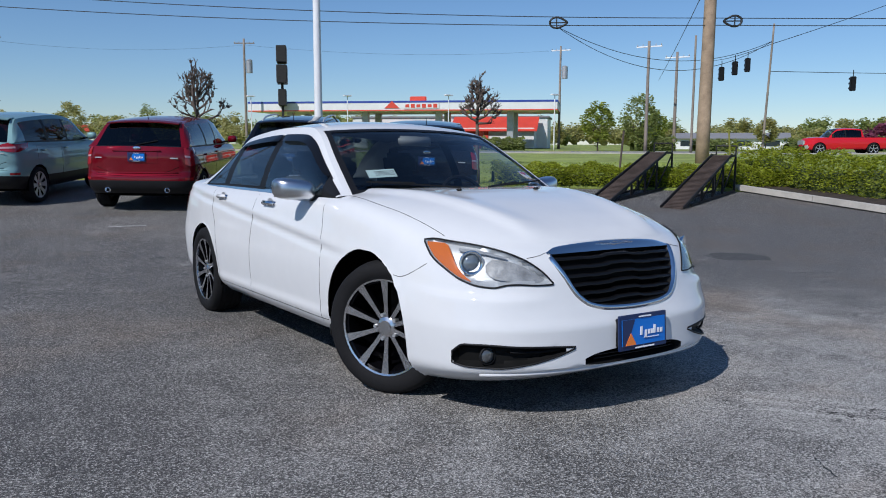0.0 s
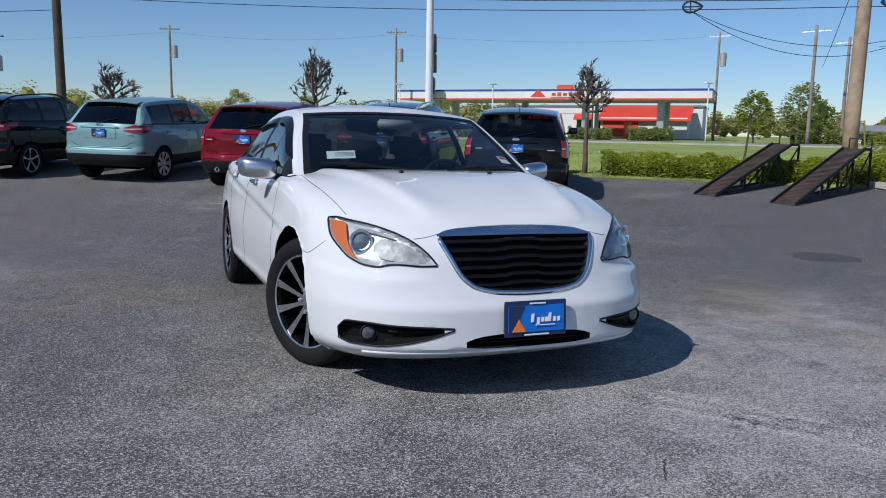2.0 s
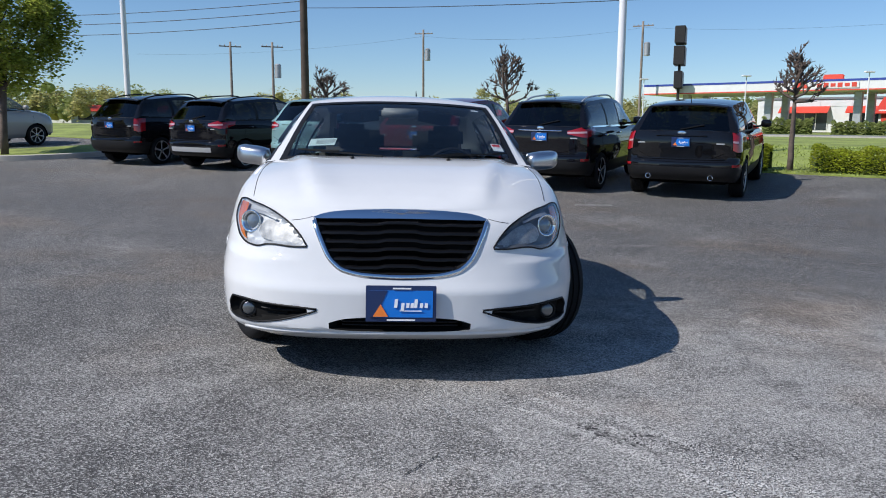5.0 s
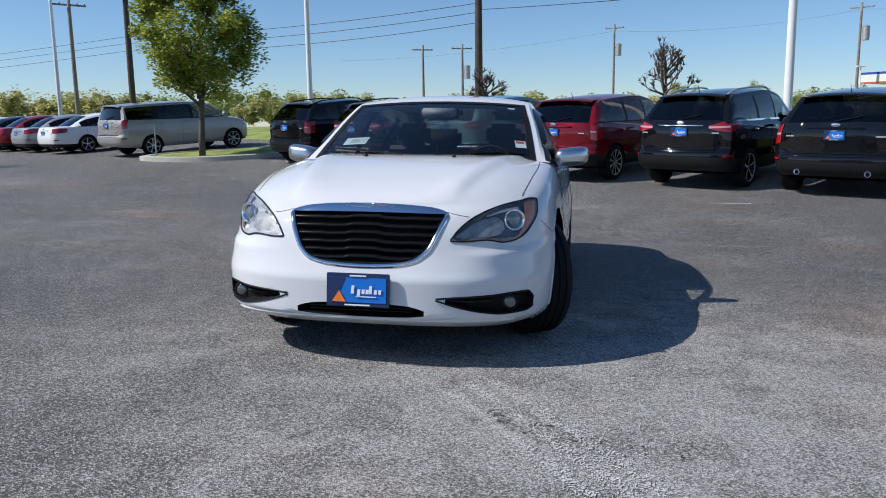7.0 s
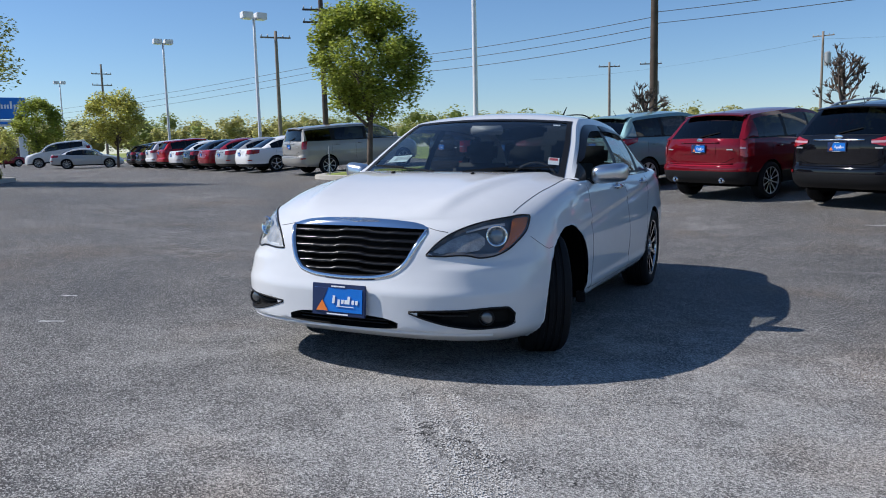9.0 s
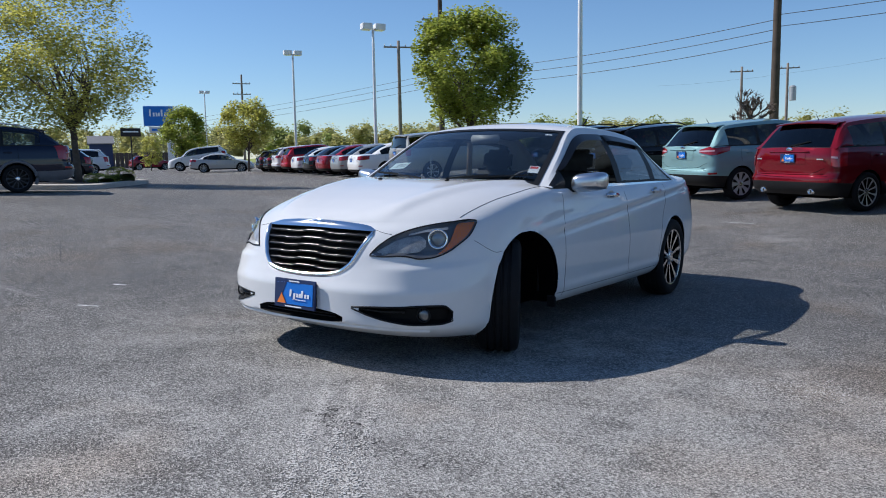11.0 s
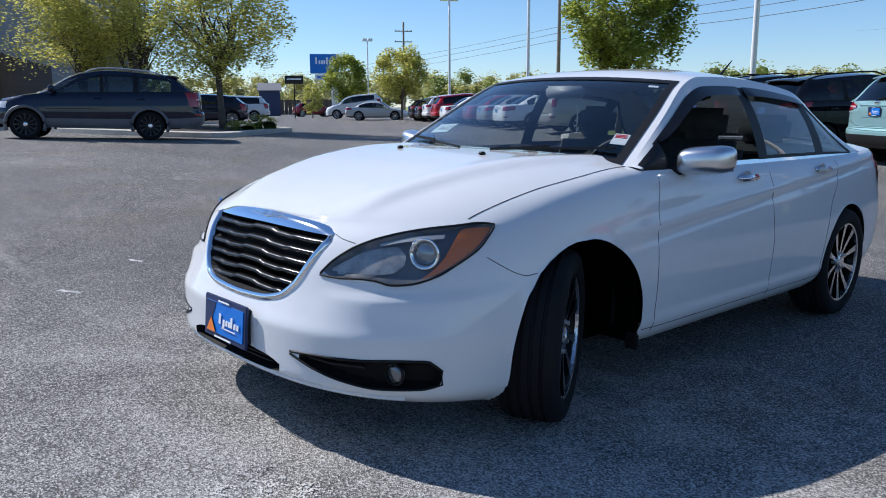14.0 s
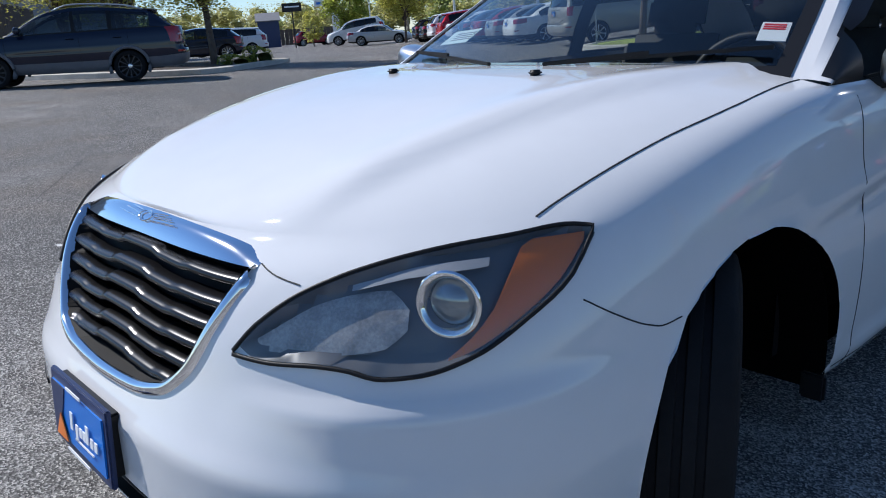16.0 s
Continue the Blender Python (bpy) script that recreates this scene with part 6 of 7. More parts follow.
def far_woods():
    """The belt of spring trees on the horizon, in three tints."""
    rng = random.Random(40)
    bm = bmesh.new()
    bmesh.ops.create_icosphere(bm, subdivisions=2, radius=1.0)
    bm.verts.index_update()
    ball, balls = [v.co.copy() for v in bm.verts], [[v.index for v in f.verts] for f in bm.faces]
    bm.free()
    for nm, m, count, lab in (("far_woods", LEAF_F, 190, "hazy yellow-green woods on the horizon"), ("far_woods", LEAF_FG, 70, "darker green trees on the horizon"), ("far_woods", LEAF_R, 4, "magenta flowering trees beyond the road")):
        pts, cv, cf = [], [], []
        for i in range(count):
            if m is LEAF_R:
                az, r, h = rng.uniform(62, 67), rng.uniform(105, 118), rng.uniform(3.4, 4.4)
            else:
                az = -82 + 156 * (i + rng.random()) / count
                r = rng.uniform(125, 190)
                h = rng.uniform(0.026, 0.054) * r * (0.75 if az > 30 else (1.0 if az < -18 else 0.9))
            a = radians(az)
            x, y = r * math.sin(a), r * math.cos(a)
            z0 = height(x, y)
            w = h * rng.uniform(0.42, 0.7)
            lobes = [(rng.gauss(0, 0.45) * w, rng.gauss(0, 0.45) * w, h * rng.uniform(0.3, 0.82), rng.uniform(0.3, 0.55) * w) for q in range(7)]
            for k in range(950):
                lx, ly, lz, lr = rng.choice(lobes)
                u = Vector((rng.gauss(0, 1), rng.gauss(0, 1), rng.gauss(0, 1))).normalized() * lr * 1.12 * rng.random() ** 0.25
                pts.append((x + lx + u.x, y + ly + u.y, z0 + lz + u.z * 0.9))
            lobes.append((0, 0, h * 0.3, 0.75 * w))
            for lx, ly, lz, lr in lobes:
                o = len(cv)
                cv += [(x + lx + q.x * lr * k_, y + ly + q.y * lr * k_, z0 + lz + q.z * lr * 0.9 * k_) for q, k_ in ((q, rng.uniform(0.3, 0.6)) for q in ball)]
                cf += [[a_ + o for a_ in fc] for fc in balls]
        tagged(new(nm, leaf_cloud(nm, pts, 0.27, 40, m, (cv, cf))), lab, "trees", kind="stuff")


far_woods()


# ---- poles, lamps, wires ----
def pole(name, x, y, h, r, material, label, category, lean=(0, 0), base=False):
    p = empty(name, label, category, upright(x, y))
    n = 8
    pts = [(lean[0] * i / n, lean[1] * i / n, -0.1 + (h + 0.1) * i / n) for i in range(n + 1)]
    part("shaft", tube(pts, [r * (1 - 0.3 * i / n) for i in range(n + 1)], 14), material, p, smooth=True)
    if base:
        part("base", cyl(bmesh.new(), (0, 0, -0.1), (0, 0, 0.45), 0.28, 0.28, 20), CONCRETE, p, smooth=True, angle=40)
        part("base_flange", box(bmesh.new(), (0, 0, 0.46), (0.34, 0.34, 0.03), 0.004), STEEL, p)
    return p


def lamp_head(p, h, turn, n=2):
    """Boxy floodlights on a short arm."""
    m = pose(0, 0, h, 0, 0, turn)
    part("arm", blade(bmesh.new(), m @ Vector((-0.5, 0, 0)), m @ Vector((0.5, 0, 0)), 0.08, 0.08), POLE, p)
    for s in (1, -1)[:n]:
        b = part("lamp_box", box(bmesh.new(), (s * 0.38, 0, 0.12), (0.58, 0.5, 0.34), 0.03, m), POLE, p)
        part("lamp_lens", box(bmesh.new(), (s * 0.38, 0, -0.06), (0.48, 0.4, 0.02), 0.003, m), CLEAR_L, b)
    return p


def arms(p, hs, w, turn, material=WOOD_G, ins=True):
    for h in hs:
        m = pose(0, 0, h, 0, 0, turn)
        a = part("crossarm", box(bmesh.new(), (0, 0.12, 0), (w, 0.1, 0.12), 0.01, m), material, p)
        if ins:
            for s in (-0.46, -0.25, 0.25, 0.46):
                part("insulator", cyl(bmesh.new(), m @ Vector((s * w, 0.12, 0.06)), m @ Vector((s * w, 0.12, 0.24)), 0.05, 0.03, 8), STEEL, a, smooth=True)


def transformer(p, h, turn):
    m = pose(0, 0, h, 0, 0, turn)
    t = part("transformer", cyl(bmesh.new(), m @ Vector((0.55, 0, -0.7)), m @ Vector((0.55, 0, 0.7)), 0.36, 0.36, 16), STEEL, p, "grey pole-mounted transformer can", smooth=True, angle=40)
    part("transformer_lid", cyl(bmesh.new(), m @ Vector((0.55, 0, 0.7)), m @ Vector((0.55, 0, 0.85)), 0.38, 0.2, 16), STEEL, t, smooth=True, angle=40)
    part("bracket", blade(bmesh.new(), m @ Vector((0, 0, 0.3)), m @ Vector((0.4, 0, 0.3)), 0.08, 0.1), STEEL, t)


LOTLIGHT = "lot light poles"
lamp_head(pole("light_pole", 5.45, 13.1, 9.0, 0.105, POLE, "tall white square-headed lot light pole", "light pole", base=True), 9.0, 30)
tagged(bpy.data.objects["light_pole"], group=LOTLIGHT)
for x, y, h, tn in ((-8.8, 20.8, 9.5, 30), (-24.6, 28.4, 7.6, 60), (-39.5, 37.0, 8.4, 60), (-80.7, 61.6, 9.6, 60)):
    lamp_head(tagged(pole("light_pole", x, y, h, 0.10, POLE, "tall white lot light pole with twin box heads", "light pole", base=True), group=LOTLIGHT), h, tn)
POWER = "utility poles"
p = tagged(pole("utility_pole", -4.0, 29.8, 11.5, 0.19, WOOD_D, "tall dark wooden utility pole", "utility pole"), group=POWER)
arms(p, (10.8,), 2.4, 60, WOOD_D)
p = tagged(pole("utility_pole", 20.0, 12.95, 11.5, 0.24, WOOD, "tall pale weathered wooden utility pole", "utility pole", lean=(0.25, 0.1)), group=POWER)
p = tagged(pole("utility_pole", -27.1, 38.6, 12.2, 0.2, WOOD_D, "dark wooden utility pole with crossarm", "utility pole"), group=POWER)
arms(p, (9.2, 8.4), 2.4, 40, WOOD_D)
for x, y, h, tr, lab in ((-36, 45.5, 9.3, False, "grey wooden utility pole with crossarms"), (3.75, 96.5, 12.6, True, "grey wooden utility pole with transformer can"), (28.8, 84.7, 12.6, True, "grey wooden utility pole with transformer cans"),
                         (-18.1, 83, 9.2, False, "far grey wooden utility pole"), (-13.6, 83.6, 9.3, True, "far grey wooden utility pole with small transformer"), (-79, 66.5, 11.8, False, "far dark utility pole with stepped arms"),
                         (62.5, 67.5, 12.5, True, "grey wooden utility pole with white transformer"), (53.3, 45.3, 10.1, False, "grey utility pole with long white arm"), (58.8, 46.6, 9.6, False, "far utility pole with white arm"), (44.2, 32.8, 8.5, False, "slim grey roadside pole")):
    p = tagged(pole("utility_pole", x, y, h, 0.17 if h > 8.6 else 0.1, WOOD_G, lab, "utility pole"), group=POWER)
    if h > 8.6:
        arms(p, (h - 0.5,) if x > -50 else (h - 1.2, h - 2.6), 2.4, -math.degrees(math.atan2(x, y)) + (10 if x < 0 else -15), POLE if x > 50 else WOOD_G)
    if tr:
        transformer(p, h - 3.2, -math.degrees(math.atan2(x, y)))
pole("steel_pole", 24.7, 13.8, 5.35, 0.05, WOOD_G, "slim grey steel pole beside the road", "pole", lean=(0.34, 0.0))


def wire(name, a, b, sag, r, label):
    a, b = Vector(a), Vector(b)
    pts = [a.lerp(b, t) - Vector((0, 0, sag * 4 * t * (1 - t))) for t in span(0, 1, 24)]
    return tagged(new(name, mesh_of(name, tube(pts, r, 5), WIRE)), label, "cable")


for dz, sag in ((0.0, 0.3), (-0.4, 0.35), (-0.85, 0.4)):
    wire("power_line", (-4.0, 29.8, 6.6 + dz), (-27.1, 38.6, 6.85 + dz), sag, 0.015, "thin black overhead power line")
    wire("power_line", (-27.1, 38.6, 6.85 + dz), (-120, 75, 7.6 + dz), sag * 2, 0.014, "thin black overhead power line")
for dz in (0.12, -0.12):
    wire("power_line", (-4.0, 29.8, 6.55 + dz * 2), (20.0, 12.95, 5.45 + dz), 0.3, 0.014, "thin black overhead power line")
    wire("power_line", (20.0, 12.95, 5.45 + dz), (47, -6.5, 5.9 + dz), 0.2, 0.014, "thin black overhead power line")
wire("guy_wire", (19.95, 13.1, 6.6), (42.6, 34.7, 5.96), 0.1, 0.014, "black cable slung from the pole")
for sag in (0.95, 1.3):
    wire("service_line", (15.74, 15.94, 5.3), (25.0, 13.8, 5.25), sag, 0.011, "slack black cable by the road")
wire("signal_span", (25.0, 13.8, 5.15), (45.4, 32.8, 7.3), 0.15, 0.013, "black span cable of the traffic signals")
wire("signal_span", (25.0, 13.8, 5.15), (48.5, 13.4, 12.2), 0.2, 0.013, "black span cable of the traffic signals")
wire("signal_span", (24.9, 13.8, 4.1), (62, 2, 5.6), 0.3, 0.012, "black span cable of the traffic signals")
for (ax, ay, az, bx, by, bz) in ((3.75, 96.5, 12.6, 28.8, 84.7, 12.6), (28.8, 84.7, 12.6, 62.5, 67.5, 12.6), (3.75, 96.5, 12.6, -40, 120, 12)):
    wire("power_line", (ax, ay, az), (bx, by, bz), 0.8, 0.009, "thin far overhead power line")


def coil(x, y, z, turn):
    """A spare-cable storage loop on the line: a leaf-shaped frame with cross bars."""
    pts = []
    for t in span(0, 2 * math.pi, 28)[:-1]:
        r = 0.29
        cx = r * math.cos(t) * (1.25 if math.cos(t) > 0 else 0.8)
        cz = 0.18 * math.sin(t) * (1.0 if math.cos(t) < 0.2 else 1 - 0.6 * (math.cos(t) - 0.2))
        pts.append((cx, 0, cz))
    cs = empty("cable_storage_loop", "black leaf-shaped cable storage loop hung on the line", "cable fitting", pose(x, y, z, 0, 0, turn), group="cable loops")
    part("loop_frame", tube(pts, 0.038, 6, closed=True), WIRE, cs, smooth=True)
    for a, b in (((-0.21, 0, 0), (0.34, 0, 0)), ((0, 0, -0.16), (0, 0, 0.16))):
        part("loop_bar", blade(bmesh.new(), a, b, 0.04, 0.04), WIRE, cs)


coil(15.74, 15.94, 5.42, -40)
coil(20.75, 12.45, 5.47, 140)


def signal(x, y, z):
    s = empty("traffic_signal", "black three-lamp traffic signal hung on a cable", "traffic light", pose(x, y, z, 0, 0, 145), group="traffic signals")
    part("housing", box(bmesh.new(), (0, 0, 0), (0.36, 0.3, 1.0), 0.04), BLACK, s)
    for i, c in enumerate(((0.35, 0.01, 0.01), (0.3, 0.18, 0.01), (0.01, 0.2, 0.08))):
        l = part("lamp", cyl(bmesh.new(), (0, -0.155, 0.32 - 0.32 * i), (0, -0.17, 0.32 - 0.32 * i), 0.125, 0.125, 16), mat("signal_lens", c, 0.3), s)
        part("hood", grid(lambda a, k: Vector((0.14 * math.cos(a), -0.15 - 0.2 * k, 0.32 - 0.32 * i + 0.14 * math.sin(a))), span(-0.2, math.pi + 0.2, 10), [0, 1]), BLACK, l)
    part("hanger", cyl(bmesh.new(), (0, 0, 0.5), (0, 0, 0.95), 0.03, 0.03, 8), BLACK, s)


for q in ((46.9, 32.5, 6.45), (47.5, 31.8, 6.85), (48.0, 31.1, 7.05), (51.7, 25.2, 5.5)):
    signal(*q)

# tall roadside sign by the petrol station
sg = empty("pylon_sign", "dark boxy roadside pylon sign seen edge-on", "sign", upright(32.8, 83.2, 24))
part("post", box(bmesh.new(), (0, 0, 4.0), (0.3, 0.3, 8.0), 0.02), IRON, sg)
for z, h, w in ((10.9, 1.9, 1.15), (8.6, 2.1, 1.2), (5.9, 1.9, 0.9)):
    c = part("sign_cabinet", box(bmesh.new(), (0, 0, z), (w, 3.0, h), 0.05), IRON, sg)
    for s in (1, -1):
        part("sign_face", box(bmesh.new(), (s * (w / 2 + 0.012), 0, z), (0.02, 2.8, h - 0.2)), GREYWALL, c)


# ---- petrol station across the road ----
def station():
    e, g = Vector((0.72, -0.694)), Vector((0.694, 0.72))
    o = Vector((29.8, 86.8))
    z0 = height(40, 75) + 0.02
    ang = math.degrees(math.atan2(e.y, e.x))
    st = empty("petrol_station_canopy", "white petrol station canopy with red and blue stripes", "petrol station", pose(o.x, o.y, z0, 0, 0, ang))
    L, D, zt, zb = 37.0, 11.0, 5.5, 4.35
    part("canopy_deck", box(bmesh.new(), (L / 2, D / 2, (zt + zb) / 2), (L, D, zt - zb), 0.02), CLAD, st, "white canopy deck")
    stripe = mat("blue_stripe", (0.03, 0.06, 0.32), 0.5)
    for z, h, m in ((5.40, 0.22, stripe), (4.42, 0.12, REDWALL)):
        part("stripe", box(bmesh.new(), (L / 2, -0.01, z), (L + 0.06, 0.04, h)), m, st)
        part("stripe", box(bmesh.new(), (L + 0.01, D / 2, z), (0.04, D + 0.02, h)), m, st)
    for x in (4.5, 14.0, 23.0, 31.5):
        for y in (2.5, 8.5):
            c = part("column", box(bmesh.new(), (x, y, zb / 2), (0.75, 0.75, zb), 0.03), STEEL, st, "grey canopy column")
            part("column_plinth", box(bmesh.new(), (x, y, 0.12), (1.6, 1.2, 0.24), 0.05), CONCRETE, c)
    # sign on the fascia: a peaked mark and a red nameboard as plain shapes
    bm = bmesh.new()
    vs = [bm.verts.new(q) for q in ((17.0, -0.06, 4.65), (18.8, -0.06, 4.65), (17.9, -0.06, 5.5))]
    bm.faces.new(vs)
    solid(bm, 0.06)
    part("peak_mark", bm, REDWALL, st)
    nb = part("nameboard", box(bmesh.new(), (21.4, -0.06, 4.92), (4.2, 0.08, 0.66), 0.02), CLAD, st, "white nameboard with red bars")
    for k_ in range(6):
        part("name_bar", box(bmesh.new(), (19.75 + 0.66 * k_, -0.11, 4.92), (0.46, 0.03, 0.44 if k_ % 2 else 0.34)), REDWALL, nb)
    part("roof_sign", box(bmesh.new(), (20.8, 1.0, 5.75), (2.0, 0.3, 0.6), 0.1), REDWALL, st)
    for x in (9.5, 27.5):
        part("fuel_pump", box(bmesh.new(), (x, 5.5, 1.0), (0.9, 0.6, 2.0), 0.05), REDWALL, st)
    # shop behind
    sp = empty("petrol_shop", "white petrol station shop with red awnings", "shop", pose(o.x + g.x * 20, o.y + g.y * 20, z0, 0, 0, ang))
    part("wall", box(bmesh.new(), (21, 5, 2.1), (28, 10, 4.2), 0.02), CLAD, sp, "white clad walls")
    for i in range(7):
        part("clad_panel", box(bmesh.new(), (9.2 + i * 3.75, -0.02, 3.7), (3.7, 0.05, 0.85), 0.01), CLAD, sp)
    part("roof_edge", box(bmesh.new(), (21, 5, 4.3), (28.4, 10.4, 0.25), 0.02), ROOFM, sp)
    for x, w in ((13, 6), (21, 6), (28, 4)):
        def aw(i, j):
            return Vector((x - w / 2 + w * i, -0.05 - 1.2 * j, 3.25 - 0.85 * j))
        part("awning", solid(grid(aw, [0, 1], [0, 1]), 0.05), REDWALL, sp, "red sloping awning")
        wn_ = part("shop_window", box(bmesh.new(), (x, -0.03, 1.35), (w * 0.92, 0.06, 2.1)), SHOPGLASS, sp)
        for i in range(5):
            part("mullion", box(bmesh.new(), (x - w * 0.46 + w * 0.23 * i, -0.08, 1.35), (0.08, 0.05, 2.15)), CLAD, wn_)
    wing = empty("car_wash", "low orange-red building beside the shop", "building", pose(o.x + g.x * 15 + e.x * 22.5, o.y + g.y * 15 + e.y * 22.5, z0, 0, 0, ang))
    part("wall", box(bmesh.new(), (5.5, 4, 1.35), (11, 8, 2.7), 0.02), CLAD, wing)
    def rf(i, j):
        return Vector((-0.4 + 11.8 * i, -0.6 + 4.8 * j, 2.3 + 2.0 * j))
    part("roof", solid(grid(rf, span(0, 1, 4), [0, 1]), 0.1), REDWALL, wing, "orange-red sloping roof")
    part("wall_panel", box(bmesh.new(), (2.6, -0.05, 1.3), (4.6, 0.1, 2.2), 0.02), REDWALL, wing)
    for i in range(4):
        lamp = pole("forecourt_lamp", o.x - g.x * 8 + e.x * (4 + 11 * i), o.y - g.y * 8 + e.y * (4 + 11 * i), 5.6, 0.07, POLE, "slim white forecourt lamp post", "lamp post")
        part("lamp_box", box(bmesh.new(), (0, 0, 5.65), (0.9, 0.4, 0.14), 0.03), POLE, lamp)
    for i, k in enumerate((-19, -13, -7.5, -2, 3.5, 18, 24, 33, 42)):
        a, b = edge(k, 56.0), edge(k + 4.0, 56.2)
        hedge("shrub", [a, b], 2.0, 1.0 + 0.12 * (i % 3), 1500, "dark green clipped mound along the far kerb", 70 + i, 0.14)


station()
for x, y, h, m, sd in ((50.3, 48.5, 4.6, LEAF_G, 81), (55.5, 48.0, 5.6, LEAF_FG, 82), (62.0, 52.0, 4.2, LEAF_G, 83), (70, 44, 3.4, LEAF_F, 84), (12, 100, 5.5, LEAF_F, 85), (24, 112, 6.0, LEAF_FG, 86)):
    leafy_tree(x, y, h, 0.9, h * 0.36, 2, 3200, 0.13, sd, "small green roadside tree beyond the road", m)
for x, y, w, h, m, lab in ((86, 60, 14, 2.2, CLAD, "low white building far down the road"), (-14, 118, 9, 3.6, GREYWALL, "small grey far building with gable roof"), (-50, 140, 16, 3.4, REDWALL, "far low building with red roof"), (12, 128, 12, 3.2, REDWALL, "far low shop with red roof")):
    b = empty("far_building", lab, "building", upright(x, y, math.degrees(math.atan2(x, y))))
    part("wall", box(bmesh.new(), (0, 0, h * 0.35), (w, 6, h * 0.7), 0.02), CLAD if m is REDWALL else m, b)
    def gab(i, j):
        return Vector((-w / 2 - 0.3 + (w + 0.6) * i, -3.4 + 6.8 * j, h * 0.68 + (0.32 * h) * (1 - abs(2 * j - 1))))
    part("roof", solid(grid(gab, [0, 1], [0, 0.5, 1]), 0.12), m if m is REDWALL else ROOFM, b)
    for i in range(4):
        part("window", box(bmesh.new(), (-w * 0.36 + w * 0.24 * i, -3.02, h * 0.36), (w * 0.14, 0.06, h * 0.3)), SHOPGLASS, b)

# ---- red pickup on the road ----
def pickup(x, y, az):
    pk = empty("pickup_truck", "bright red crew-cab pickup truck on the road", "truck", stand(x, y, az - 180))
    sh, y0, y1 = shape("sedan", 5.8, 2.0, 1.85, 3.6, 0.95)
    k = sh.k
    h = 1.85
    k["shoulder"] = [(y0, 0.56 * h), (y0 + 1.2, 0.63 * h), (y1, 0.64 * h)]
    k["spine"] = [(y0, 0.6 * h), (y0 + 1.0, 0.66 * h), (y1, 0.63 * h)]
    k["sill"] = [(y0, 0.3), (0, 0.36), (y1, 0.42)]
    k["roof"] = [(0, y0 + 1.45, 0.64 * h, 0.84, 0.12, 0.01), (0.3, y0 + 2.1, 0.96 * h, 0.72, 0.06, 0.05), (0.6, y0 + 2.9, h, 0.7, 0, 0.05), (0.85, y0 + 3.75, 0.97 * h, 0.7, 0, 0.05), (1, y0 + 3.95, 0.64 * h, 0.84, 0, 0.02)]
    k["cowl"], k["deck"] = y0 + 1.6, y0 + 3.9
    pm = paint("truck_red", (0.55, 0.012, 0.02))
    body = part("body", lower_body(sh, ((-1.8, 0.4), (1.8, 0.4)), 0.46, False), [pm, BLACK], pk, smooth=True, angle=40)
    glasshouse(pk, sh, pm, dict(roof=(0.31, 0.86), sides=[(0, 0.1, "w"), (0.1, 0.5, "g"), (0.5, 0.53, "b"), (0.53, 0.84, "d"), (0.84, 1, "w")]), False)
    for sx in (0.88, -0.88):
        for yy in (-1.8, 1.8):
            wheel(pk, sx, yy, 0, 1.2, RIM_FIVE)
            wheel_well(pk, math.copysign(0.95, sx), yy, 0.46, 0.4)
    part("floor_pan", box(bmesh.new(), (0, 0, 0.5), (1.5, 5.0, 0.25)), DARK, pk)
    part("front_bumper", box(bmesh.new(), (0, y0 + 0.12, 0.52), (1.8, 0.3, 0.24), 0.06), CHROME, pk)
    part("grille", box(bmesh.new(), (0, y0 + 0.04, 0.82), (1.1, 0.12, 0.32), 0.04), SILVER, pk)
    part("bed_floor", box(bmesh.new(), (0, y1 - 1.0, 1.19), (1.7, 1.7, 0.03)), BLACK, pk)
    return pk


pickup(50.9, 25.3, -52)

# ---- the west side: island, van, row of cars ----
def island(name, pts, fill, label, top):
    """A kerbed island: kerb stones round a raised bed."""
    n = len(pts)
    loop = []
    for i in range(n):
        p0, p1, p2, p3 = (Vector(pts[(i + j) % n]) for j in (-1, 0, 1, 2))
        for t in (0, 0.25, 0.5, 0.75):
            loop.append(0.5 * ((2 * p1) + (p2 - p0) * t + (2 * p0 - 5 * p1 + 4 * p2 - p3) * t * t + (3 * p1 - p0 - 3 * p2 + p3) * t ** 3))
    c = sum(loop, Vector((0, 0))) / len(loop)
    hz = lambda q: height(q.x, q.y)
    bm = bmesh.new()
    rings = []
    for s, dz in ((1.0, -0.1), (1.0, 0.13), (0.955, 0.15), (0.93, 0.15), (0.925, 0.08)):
        rings.append([bm.verts.new((*(c + (q - c) * s), hz(q) + dz)) for q in loop])
    for a, b in zip(rings[:-1], rings[1:]):
        for i in range(len(loop)):
            bm.faces.new((a[i], a[(i + 1) % len(loop)], b[(i + 1) % len(loop)], b[i]))
    tagged(new("island_kerb", mesh_of("island_kerb", bm, CONCRETE, True, 40)), "pale concrete kerb round a planted island", "kerb", kind="structure")
    bm = bmesh.new()
    mid = bm.verts.new((c.x, c.y, hz(c) + 0.2))
    ring = [bm.verts.new((*(c + (q - c) * 0.94), hz(q) + 0.12)) for q in loop]
    half = [bm.verts.new((*(c + (q - c) * 0.5), hz(q) + 0.18)) for q in loop]
    for i in range(len(loop)):
        j = (i + 1) % len(loop)
        bm.faces.new((ring[i], ring[j], half[j], half[i]))
        bm.faces.new((half[i], half[j], mid))
    tagged(new(name, mesh_of(name, bm, fill, True)), label, "planting bed", kind="structure")


